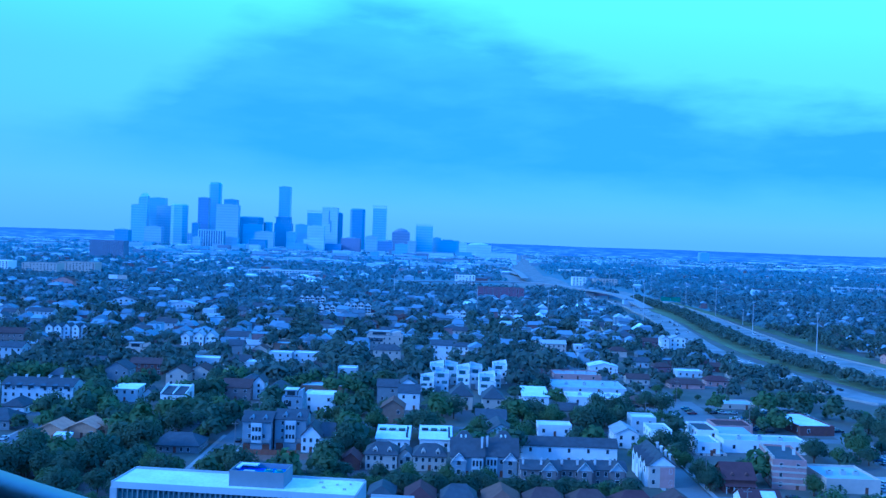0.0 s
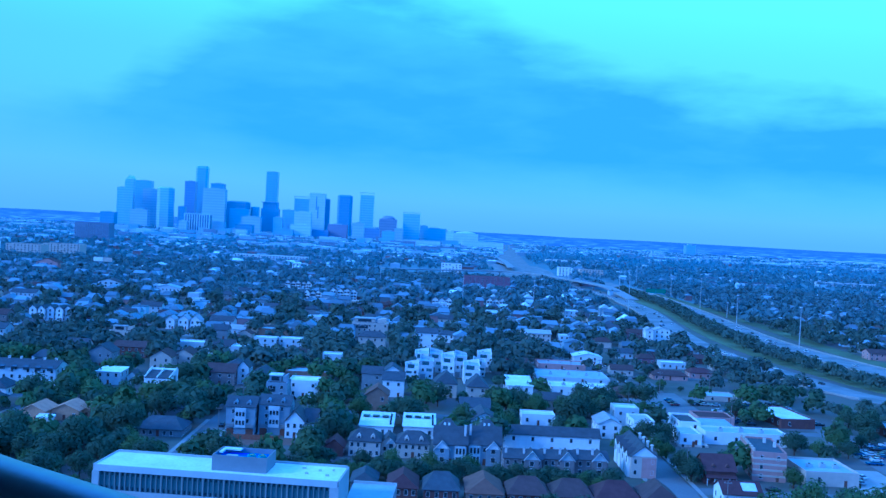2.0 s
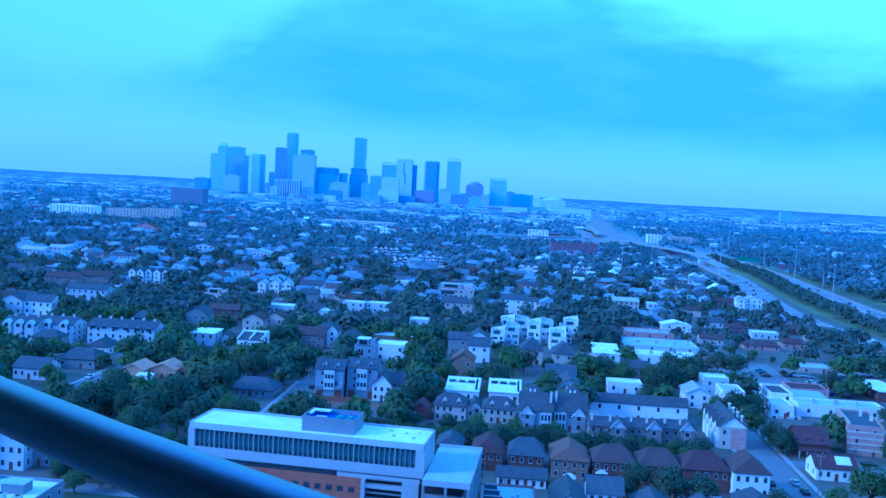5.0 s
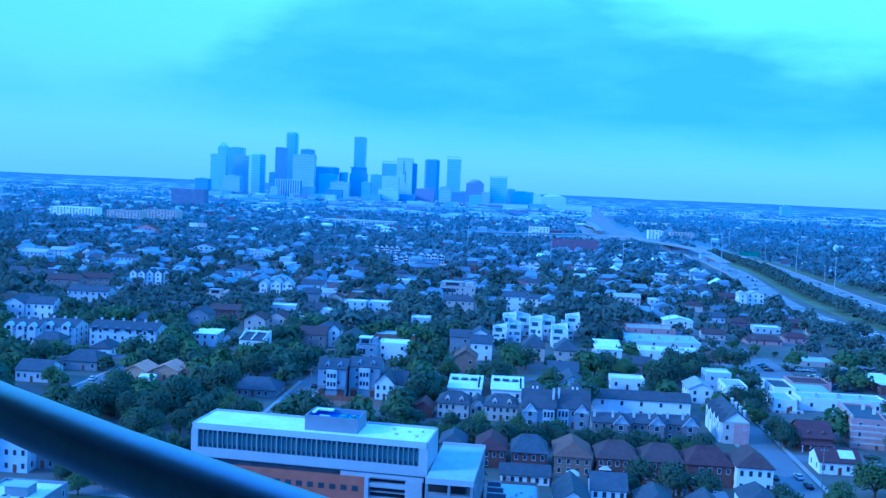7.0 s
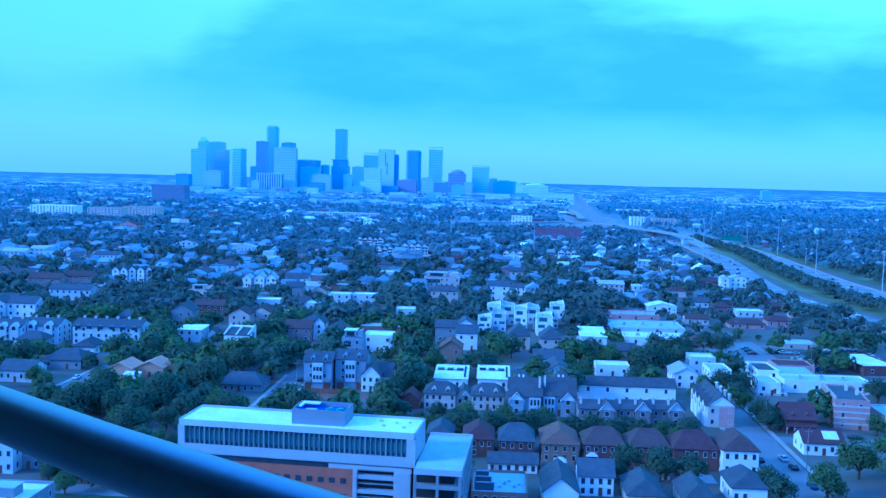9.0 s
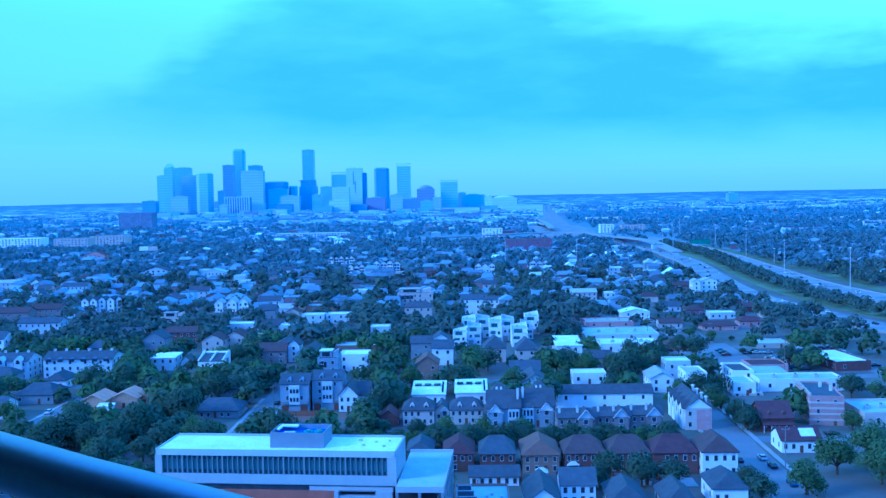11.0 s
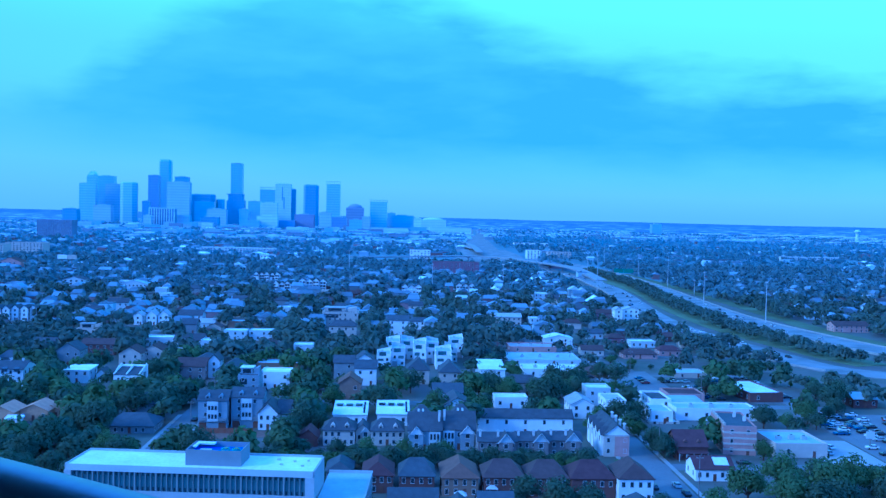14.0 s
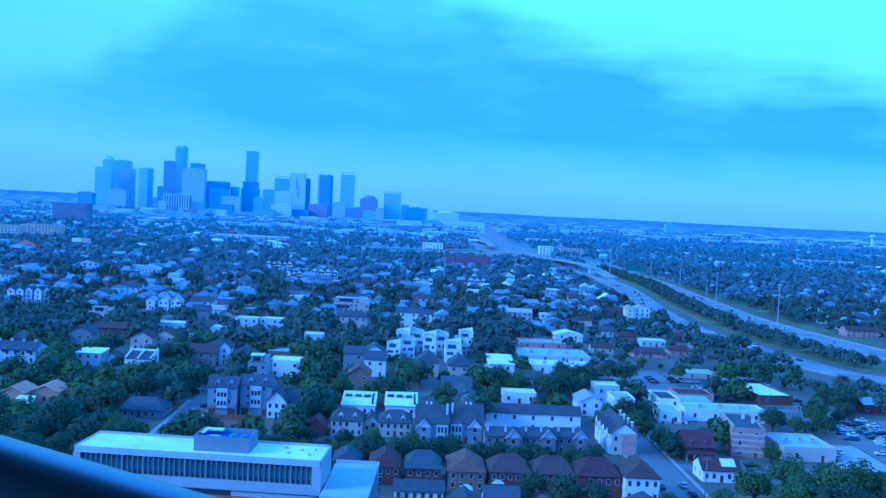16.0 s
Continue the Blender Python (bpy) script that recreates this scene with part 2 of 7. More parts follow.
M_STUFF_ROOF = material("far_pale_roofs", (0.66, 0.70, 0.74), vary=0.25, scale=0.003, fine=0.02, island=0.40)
M_HAZED_BRICK = material("hazed_brick_walls", (0.20, 0.15, 0.155), vary=0.2, scale=0.003, fine=0.02, island=0.35)
M_STEEL = material("dark_satin_metal", (0.30, 0.32, 0.38), rough=0.38, metal=0.85, vary=0.15, scale=5, fine=60)
M_RENDER = material("tower_render", (0.24, 0.24, 0.25), vary=0.12)
# facade tones lifted towards blue: the haze before downtown is painted into them
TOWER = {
    "glass": material("tower_hazed_pale_glass", (0.565, 0.655, 0.723), rough=0.3, metal=0.35, vary=0.12, scale=0.02, fine=0.06, stripes=(12, 0, 0.5, (0.497, 0.599, 0.678))),
    "steel": material("tower_hazed_blue_glass", (0.463, 0.554, 0.667), rough=0.3, metal=0.35, vary=0.12, scale=0.02, fine=0.06, stripes=(12, 9, 0.5, (0.418, 0.514, 0.621))),
    "dark": material("tower_hazed_dark_glass", (0.305, 0.384, 0.508), rough=0.35, metal=0.2, vary=0.12, scale=0.02, fine=0.06, stripes=(12, 9, 0.5, (0.282, 0.362, 0.486))),
    "purple": material("tower_hazed_violet_granite", (0.316, 0.362, 0.520), rough=0.4, metal=0.2, vary=0.12, scale=0.02, fine=0.06, stripes=(12, 9, 0.4, (0.288, 0.333, 0.486))),
    "pale": material("tower_hazed_pale_stone", (0.497, 0.554, 0.621), rough=0.6, vary=0.12, scale=0.02, fine=0.06, stripes=(12, 9, 0.45, (0.418, 0.486, 0.565))),
    "white": material("tower_hazed_white_stone", (0.655, 0.712, 0.757), rough=0.6, vary=0.12, scale=0.02, fine=0.06, stripes=(12, 9, 0.35, (0.554, 0.621, 0.689))),
    "ribbed": material("tower_hazed_slots", (0.226, 0.271, 0.362), rough=0.5, vary=0.12, scale=0.02, fine=0.06),
    "red": material("tower_hazed_red_brick", (0.305, 0.305, 0.407), rough=0.7, vary=0.12, scale=0.02, fine=0.06, stripes=(8, 8, 0.4, (0.271, 0.282, 0.384))),
    "brown": material("tower_hazed_brown_stone", (0.305, 0.328, 0.407), rough=0.6, vary=0.12, scale=0.02, fine=0.06, stripes=(12, 9, 0.4, (0.249, 0.271, 0.350))),
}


# ---- mesh building ----
class Shape:
    """Vertices and faces gathered for one mesh."""
    def __init__(self):
        self.v, self.f = [], []

    def add(self, verts, faces):
        n = len(self.v)
        self.v += verts
        self.f += [tuple(i + n for i in f) for f in faces]
        return self

    def box(self, x0, x1, y0, y1, z0, z1):
        return self.add([(x0, y0, z0), (x1, y0, z0), (x1, y1, z0), (x0, y1, z0), (x0, y0, z1), (x1, y0, z1), (x1, y1, z1), (x0, y1, z1)],
                        [(3, 2, 1, 0), (4, 5, 6, 7), (0, 1, 5, 4), (1, 2, 6, 5), (2, 3, 7, 6), (3, 0, 4, 7)])

    def loft(self, lower, upper):
        """A closed solid between two rings of the same number of points."""
        n = len(lower)
        return self.add(list(lower) + list(upper), [tuple(range(n - 1, -1, -1)), tuple(range(n, 2 * n))] +
                        [(i, (i + 1) % n, n + (i + 1) % n, n + i) for i in range(n)])

    def tube(self, x, y, z0, z1, r0, r1, n=8):
        ring = lambda r, z: [(x + r * math.cos(2 * math.pi * i / n), y + r * math.sin(2 * math.pi * i / n), z) for i in range(n)]
        return self.loft(ring(r0, z0), ring(r1, z1))

    def between(self, a, b, ra, rb, n=6):
        a, b = Vector(a), Vector(b)
        q = (b - a).to_track_quat("Z", "Y")
        ring = lambda c, r: [tuple(c + q @ Vector((r * math.cos(2 * math.pi * i / n), r * math.sin(2 * math.pi * i / n), 0))) for i in range(n)]
        return self.loft(ring(a, ra), ring(b, rb))

    def mesh(self, name, mat, smooth=False):
        me = bpy.data.meshes.new(name)
        me.from_pydata(self.v, [], self.f)
        me.materials.append(mat)
        if smooth:
            me.polygons.foreach_set("use_smooth", [True] * len(me.polygons))
        return me


def part(name, shape, mat, parent=None, label="", smooth=False):
    """One mesh object, under a thing or a part where one is given."""
    data = shape if isinstance(shape, bpy.types.Mesh) else shape.mesh(name, mat, smooth)
    ob = new(name, data)
    ob.parent = parent
    return tagged(ob, label=label)


def thing(name, x, y, z=0.0, turn=0.0, label="", category="", group="", kind=""):
    ob = new(name)
    ob.matrix_world = pose(x, y, z, 0, 0, turn)
    ob.empty_display_size = 0.5
    return tagged(ob, label, category, group, kind)


def at(ob, x, y, z, turn=0.0):
    ob.matrix_local = pose(x, y, z, 0, 0, turn)
    return ob


def window_meshes():
    """A pane, a frame round it, and both in one sunk plate for houses further off."""
    pane = Shape().box(-0.5, 0.5, -0.02, 0.05, 0.0, 1.0).mesh("pane", M_GLASS)
    ring = lambda x, lo, hi, y: [(-x, y, lo), (x, y, lo), (x, y, hi), (-x, y, hi)]
    v = ring(0.585, -0.085, 1.085, 0.05) + ring(0.585, -0.085, 1.085, -0.07) + ring(0.5, 0.0, 1.0, -0.07) + ring(0.5, 0.0, 1.0, 0.05)
    s = Shape()
    s.add(v, [(4 * r + i, 4 * r + (i + 1) % 4, 4 * ((r + 1) % 4) + (i + 1) % 4, 4 * ((r + 1) % 4) + i) for r in range(4) for i in range(4)])
    frame_mesh = s.mesh("window_frame", M_FRAME)
    p = Shape()
    p.add(ring(0.585, -0.085, 1.085, 0.05) + ring(0.585, -0.085, 1.085, -0.07) + ring(0.5, 0.0, 1.0, -0.07) + ring(0.5, 0.0, 1.0, -0.01),
          [(4 * r + i, 4 * r + (i + 1) % 4, 4 * (r + 1) + (i + 1) % 4, 4 * (r + 1) + i) for r in range(3) for i in range(4)] + [(12, 13, 14, 15), (3, 2, 1, 0)])
    both = p.mesh("window", M_FRAME)
    both.materials.append(M_GLASS)
    both.polygons[12].material_index = 1
    return pane, frame_mesh, both


WIN_GLASS, WIN_FRAME, WIN_BOTH = window_meshes()


def window(parent, x, y, z, w, h, turn=0.0, near=True):
    """A framed window with its pane, set in a wall of a house."""
    fr = part("window", WIN_FRAME if near else WIN_BOTH, None, parent)
    fr.matrix_local = pose(x, y, z, 0, 0, turn) @ Matrix.Diagonal((w, 1.0, h, 1.0))
    if near:
        part("pane", WIN_GLASS, None, fr)
    return fr


TAKEN, CLEAR_VIEW = [], []


def roof_shape(kind, w, d, h, rh, over=0.45):
    s = Shape()
    x0, x1, y0, y1 = -w / 2 - over, w / 2 + over, -over, d + over
    e = h - 0.12
    if kind == "hip":
        r = min(w, d) / 2 * 0.66
        if w >= d * 0.8:
            a, b = (x0 + r, d / 2), (x1 - r, d / 2)
        else:
            a, b = (0, y0 + r), (0, y1 - r)
        low = [(x0, y0, e), (x1, y0, e), (x1, y1, e), (x0, y1, e)]
        up = [(x, y, z + 0.22) for x, y, z in low]
        s.loft(low, up)
        n = len(s.v)
        s.v += [(x, y, z + 0.004) for x, y, z in up] + [(*a, h + rh), (*b, h + rh)]
        if w >= d * 0.8:
            s.f += [(n, n + 1, n + 5, n + 4), (n + 2, n + 3, n + 4, n + 5), (n + 1, n + 2, n + 5), (n + 3, n, n + 4)]
        else:
            s.f += [(n, n + 1, n + 4), (n + 1, n + 2, n + 5, n + 4), (n + 2, n + 3, n + 5), (n + 3, n, n + 4, n + 5)]
    elif kind == "gablex":
        m, t = d / 2, 0.2
        for x, xx in ((x0, x1),):
            s.loft([(x, y0, e), (x, m, h + rh), (x, y1, e), (x, y1, e + t), (x, m, h + rh + t), (x, y0, e + t)],
                   [(xx, y0, e), (xx, m, h + rh), (xx, y1, e), (xx, y1, e + t), (xx, m, h + rh + t), (xx, y0, e + t)])
    elif kind == "gabley":
        t = 0.2
        s.loft([(x0, y0, e), (0, y0, h + rh), (x1, y0, e), (x1, y0, e + t), (0, y0, h + rh + t), (x0, y0, e + t)],
               [(x0, y1, e), (0, y1, h + rh), (x1, y1, e), (x1, y1, e + t), (0, y1, h + rh + t), (x0, y1, e + t)])
    elif kind == "mono":
        t = 0.25
        s.loft([(x0, y0, h), (x1, y0, h), (x1, y1, h + rh), (x0, y1, h + rh)], [(x0, y0, h + t), (x1, y0, h + t), (x1, y1, h + rh + t), (x0, y1, h + rh + t)])
    else:
        s.box(-w / 2 + 0.28, w / 2 - 0.28, 0.28, d - 0.28, h - 0.3, h - 0.05)
    return s


def wall_shape(kind, w, d, h, rh):
    s = Shape()
    if kind == "gablex":
        s.loft([(-w / 2, 0, 0), (-w / 2, d, 0), (-w / 2, d, h), (-w / 2, d / 2, h + rh - 0.02), (-w / 2, 0, h)],
               [(w / 2, 0, 0), (w / 2, d, 0), (w / 2, d, h), (w / 2, d / 2, h + rh - 0.02), (w / 2, 0, h)])
    elif kind == "gabley":
        s.loft([(-w / 2, 0, 0), (w / 2, 0, 0), (w / 2, 0, h), (0, 0, h + rh - 0.02), (-w / 2, 0, h)],
               [(-w / 2, d, 0), (w / 2, d, 0), (w / 2, d, h), (0, d, h + rh - 0.02), (-w / 2, d, h)])
    elif kind == "mono":
        s.loft([(-w / 2, 0, 0), (w / 2, 0, 0), (w / 2, d, 0), (-w / 2, d, 0)], [(-w / 2, 0, h), (w / 2, 0, h), (w / 2, d, h + rh), (-w / 2, d, h + rh)])
    elif kind == "flat":
        # walls with a parapet round the roof
        t, p = 0.28, h + rh
        s.box(-w / 2, w / 2, 0, t, 0, p).box(-w / 2, w / 2, d - t, d, 0, p).box(-w / 2, -w / 2 + t, t, d - t, 0, p).box(w / 2 - t, w / 2, t, d - t, 0, p)
    else:
        s.box(-w / 2, w / 2, 0, d, 0, h)
    return s


def house(x, y, w, d, h, kind, rh, wall, roof, label, extras="", category="house", group=""):
    """A house whose front stands at y, with walls, roof, windows, door and what stands on the roof."""
    ob = thing("house", x, y, label=label, category=category, group=group)
    TAKEN.append((x - w / 2 - 1, x + w / 2 + 1, y - 1.5, y + d + 1))
    CLEAR_VIEW.append((x - w / 2, x + w / 2, y, h * 0.7))
    part("wall", wall_shape(kind, w, d, h, rh), WALL[wall], ob)
    part("roof", roof_shape(kind, w, d, h, rh), ROOF[roof], ob)
    far, near = y > 900, 150 < y < 345
    storeys = max(1, int(round(h / 3.1)))
    sh = h / storeys
    rnd = random.Random(int(x * 10) + int(y) * 7)
    n = max(1, int(w / (2.1 if near else 3.4)))
    if any(k in label for k in ("commercial", "shop", "store", "warehouse")):
        n = max(2, int(w / 8))
    if far:
        n = max(2, int(w / 5))
    if "n" in extras:
        n = 5
    ww, wh = (2.0, 1.6) if far else (0.9, 1.4) if near else (1.05, 1.4)
    for k in range(storeys):
        for i in range(n if "n" not in extras or k else 0):
            if k == 0 and i == n // 2 and n > 1 and not far:
                continue
            if rnd.random() < 0.12:
                continue
            window(ob, -w / 2 + (i + 0.5) * w / n, -0.01, k * sh + (sh - wh) * 0.55, ww, wh, near=near)
        if not far:
            side = -1 if x > 0 else 1
            m = max(1, int(d / 4.5))
            for i in range(m):
                window(ob, side * (w / 2 + 0.01), (i + 0.5) * d / m, k * sh + (sh - wh) * 0.55, ww, wh, 90 if side > 0 else -90, near=near)
    if not far:
        dx = -w / 2 + (n // 2 + 0.5) * w / n if n > 1 else w * 0.3
        part("door", Shape().box(dx - 0.5, dx + 0.5, -0.06, 0.02, 0.05, 2.15), M_DOOR, ob)
    if "g" in extras:
        # front gable with white trim
        gw, gy = min(4.6, w * 0.58), -0.7
        gx = w * 0.22
        gh, top = h - 0.2, h + gw * 0.55
        if wall == "bluegrey":
            gx, gh, top = w * (-0.26 if "l" in extras else 0.26), h - 1.2, h + 1.4
        part("front_gable", Shape().loft([(gx - gw / 2, gy, 0), (gx + gw / 2, gy, 0), (gx + gw / 2, gy, gh), (gx, gy, top), (gx - gw / 2, gy, gh)],
             [(gx - gw / 2, d / 2, 0), (gx + gw / 2, d / 2, 0), (gx + gw / 2, d / 2, gh), (gx, d / 2, top), (gx - gw / 2, d / 2, gh)]), WALL[wall], ob)
        part("pediment", Shape().loft([(gx - gw * 0.45, gy - 0.08, gh + 0.1), (gx + gw * 0.45, gy - 0.08, gh + 0.1), (gx, gy - 0.08, top - 0.35)], [(gx - gw * 0.45, gy + 0.1, gh + 0.1), (gx + gw * 0.45, gy + 0.1, gh + 0.1), (gx, gy + 0.1, top - 0.35)]), WALL["white" if wall == "bluegrey" else "bluewhite"], ob)
        o, t = 0.35, 0.22
        part("gable_roof", Shape().loft([(gx - gw / 2 - o, gy - o, gh - 0.3), (gx, gy - o, top + 0.03), (gx + gw / 2 + o, gy - o, gh - 0.3), (gx + gw / 2 + o, gy - o, gh - 0.3 + t), (gx, gy - o, top + 0.03 + t), (gx - gw / 2 - o, gy - o, gh - 0.3 + t)],
             [(gx - gw / 2 - o, d / 2, gh - 0.3), (gx, d / 2, top + 0.03), (gx + gw / 2 + o, d / 2, gh - 0.3), (gx + gw / 2 + o, d / 2, gh - 0.3 + t), (gx, d / 2, top + 0.03 + t), (gx - gw / 2 - o, d / 2, gh - 0.3 + t)]), ROOF[roof], ob)
        tr = Shape()
        for sx in (-1, 1):
            tr.between((gx + sx * (gw / 2 + o), gy - o - 0.06, gh - 0.2), (gx, gy - o - 0.06, top + 0.12), 0.14, 0.14, 4)
        part("barge_board", tr, M_FRAME, ob)
        window(ob, gx, gy - 0.01, h * 0.62, 1.3, 1.5)
        if h > 5:
            window(ob, gx, gy - 0.01, h * 0.18, 1.3, 1.5)
    if "c" in extras:
        for cx in ((w * 0.44,) if "l" in extras else (-w * 0.44,) if "w" in extras else (-w * 0.44, w * 0.03)):
            ch = part("chimney", Shape().box(cx - 0.35, cx + 0.35, d * 0.22, d * 0.22 + 0.7, h, h + rh + 1.0), M_CHIMNEY, ob)
            part("chimney_cap", Shape().box(cx - 0.45, cx + 0.45, d * 0.22 - 0.1, d * 0.22 + 0.8, h + rh + 1.0, h + rh + 1.15), M_UNIT, ch)
    if "r" in extras:
        for i in range(4):
            cy = d * (0.12 + 0.25 * i)
            part("chimney", Shape().tube(w * 0.36, cy, h, h + rh - 0.2, 0.4, 0.4, 10).tube(w * 0.36, cy, h + rh - 0.196, h + rh + 0.1, 0.75, 0.4, 10), M_CHIMNEY, ob)
    if "s" in extras:
        for i in range(3):
            part("skylight", Shape().box(-w * 0.46 + i * w * 0.3, -w * 0.30 + i * w * 0.3 + 0.6, d * 0.55, d * 0.72, h + rh * 0.8 + 0.1, h + rh * 0.8 + 0.5), M_SOLAR, ob)
            part("vent", Shape().box(w * 0.40, w * 0.46, d * (0.1 + i * 0.3), d * (0.1 + i * 0.3) + 0.8, h, h + rh + 0.7), M_SOLAR, ob)
    if "p" in extras:
        # dark sawtooth skylights with white upstands
        for i in range(3):
            y0, x0, x1 = d * (0.16 + 0.26 * i), -w * 0.44, -w * 0.44 + w * (0.34 - 0.05 * i)
            saw = part("roof_light", Shape().loft([(x0, y0, h - 0.05), (x1, y0, h - 0.05), (x1, y0 + 2.2, h - 0.05), (x0, y0 + 2.2, h - 0.05)], [(x0, y0 + 1.7, h + 1.1), (x1, y0 + 1.7, h + 1.1), (x1, y0 + 2.2, h + 1.1), (x0, y0 + 2.2, h + 1.1)]), M_SOLAR, ob)
            part("upstand", Shape().box(x0 - 0.15, x1 + 0.15, y0 + 2.2, y0 + 2.4, h - 0.05, h + 1.3), M_FRAME, saw)
        for i in range(5):
            part("roof_unit", Shape().box(w * (-0.02 + 0.09 * i), w * (0.03 + 0.09 * i), d * (0.3 + 0.13 * (i % 3)), d * (0.37 + 0.13 * (i % 3)), h - 0.05, h + 0.5 + 0.2 * (i % 2)), M_UNIT, ob)
    if "d" in extras:
        dw = 1.5
        for dx in ((0.0,) if w < 9 else (-w * 0.2, w * 0.25)):
            dm = part("dormer", Shape().loft([(dx - dw / 2, 1.0, h), (dx + dw / 2, 1.0, h), (dx + dw / 2, 1.0, h + 1.4), (dx, 1.0, h + 2.1), (dx - dw / 2, 1.0, h + 1.4)],
                 [(dx - dw / 2, d / 2, h), (dx + dw / 2, d / 2, h), (dx + dw / 2, d / 2, h + 1.4), (dx, d / 2, h + 2.1), (dx - dw / 2, d / 2, h + 1.4)]), WALL[wall], ob)
            part("pane", Shape().box(dx - 0.4, dx + 0.4, 0.95, 1.05, h + 0.5, h + 1.3), M_GLASS, dm)
    if "t" in extras:
        # set-back upper storey, dark roof terrace and stair head
        up = part("upper_storey", Shape().box(-w * 0.46, w * 0.12, d * 0.48, d - 0.3, h - 0.05, h + 2.5), WALL[wall], ob)
        part("upper_roof", Shape().box(-w * 0.46 - 0.3, w * 0.12 + 0.3, d * 0.48 - 0.4, d - 0.1, h + 2.5, h + 2.75), ROOF[roof], up)
        part("pane", Shape().box(-w * 0.36, w * 0.02, d * 0.48 - 0.06, d * 0.48 + 0.05, h + 0.3, h + 2.1), M_GLASS, up)
        part("terrace_deck", Shape().box(-w * 0.44, w * 0.40, 0.4, d * 0.46, h - 0.046, h + 0.06), ROOF["grey"], ob)
        part("stair_head", Shape().loft([(w * 0.20, d * 0.4, h - 0.05), (w * 0.44, d * 0.4, h - 0.05), (w * 0.44, d * 0.8, h - 0.05), (w * 0.20, d * 0.8, h - 0.05)], [(w * 0.20, d * 0.4, h + 2.2), (w * 0.44, d * 0.4, h + 3.3), (w * 0.44, d * 0.8, h + 3.3), (w * 0.20, d * 0.8, h + 2.2)]), WALL[wall], ob)
        part("balcony_recess", Shape().box(-w * 0.40, -w * 0.05, -0.05, 0.05, h * 0.62, h * 0.88), M_GLASS, ob)
    if "a" in extras:
        # projecting bays with dark arched recesses
        n = max(2, int(w / 5.2))
        for i in range(n):
            bx, r, zt = -w / 2 + (i + 0.5) * w / n, 0.85, h - 0.1
            bay = part("bay", Shape().loft([(bx - 1.8, -0.9, 0), (bx + 1.8, -0.9, 0), (bx + 1.8, -0.9, h + 0.6), (bx, -0.9, h + 2.3), (bx - 1.8, -0.9, h + 0.6)], [(bx - 1.8, 2.5, 0), (bx + 1.8, 2.5, 0), (bx + 1.8, 2.5, h + 0.6), (bx, 2.5, h + 2.3), (bx - 1.8, 2.5, h + 0.6)]), WALL[wall], ob)
            arch = [(bx + r * math.cos(q * math.pi / 6), zt + r * math.sin(q * math.pi / 6)) for q in range(7)] + [(bx - r, zt - 0.9), (bx + r, zt - 0.9)]
            part("arched_recess", Shape().loft([(px, -0.96, pz) for px, pz in arch], [(px, -0.86, pz) for px, pz in arch]), M_GLASS, bay)
            window(ob, bx, -0.91, h * 0.30, 1.2, 1.4, near=False)
    if "m" in extras:
        for i in range(7):
            part("merlon", Shape().box(-w / 2 - 0.14, -w / 2 + 0.5, i * d / 7, i * d / 7 + d / 14, h + rh, h + rh + 0.9), WALL["cream"], ob)
        for i in range(2):
            part("roof_vent", Shape().box(w * (0.1 + 0.2 * i), w * (0.1 + 0.2 * i) + 0.9, d * (0.7 - 0.25 * i), d * (0.7 - 0.25 * i) + 0.9, h - 0.05, h + 1.6), M_CHIMNEY, ob)
    if "x" in extras:
        # cross gables along the flank and a white front pediment
        for i in range(4):
            y0, y1 = d * (0.05 + 0.245 * i), d * (0.05 + 0.245 * i) + d * 0.17
            ym, xo = (y0 + y1) / 2, -w / 2 - 0.9
            cg = part("cross_gable", Shape().loft([(xo, y0, 0), (xo, y1, 0), (xo, y1, h), (xo, ym, h + 2.0), (xo, y0, h)], [(0, y0, 0), (0, y1, 0), (0, y1, h), (0, ym, h + 2.0), (0, y0, h)]), WALL["white"], ob)
            part("gable_roof", Shape().loft([(xo - 0.3, y0 - 0.3, h - 0.25), (xo - 0.3, ym, h + 2.03), (xo - 0.3, y1 + 0.3, h - 0.25), (xo - 0.3, y1 + 0.3, h - 0.03), (xo - 0.3, ym, h + 2.25), (xo - 0.3, y0 - 0.3, h - 0.03)],
                 [(-0.1, y0 - 0.3, h - 0.25), (-0.1, ym, h + 2.03), (-0.1, y1 + 0.3, h - 0.25), (-0.1, y1 + 0.3, h - 0.03), (-0.1, ym, h + 2.25), (-0.1, y0 - 0.3, h - 0.03)]), ROOF[roof], cg)
            part("pane", Shape().box(xo - 0.05, xo + 0.05, ym - 0.6, ym + 0.6, h * 0.62, h * 0.9), M_GLASS, cg)
        part("pediment", Shape().loft([(-w * 0.5, -0.1, h + 0.1), (w * 0.5, -0.1, h + 0.1), (0, -0.1, h + rh - 0.3)], [(-w * 0.5, 0.05, h + 0.1), (w * 0.5, 0.05, h + 0.1), (0, 0.05, h + rh - 0.3)]), WALL["white"], ob)
        part("brick_panel", Shape().box(-w * 0.08, w * 0.48, -0.08, 0.05, 0, h - 0.4), WALL["pinkbrick"], ob)
    if "w" in extras:
        # pale window bay beside the party wall, rear roof with skylights
        s1 = 1 if "l" in extras else -1
        bx = s1 * w * 0.30
        bay = part("window_bay", Shape().box(bx - w * 0.17, bx + w * 0.17, -0.45, 0.3, 0, h + 0.2), WALL["bluewhite"], ob)
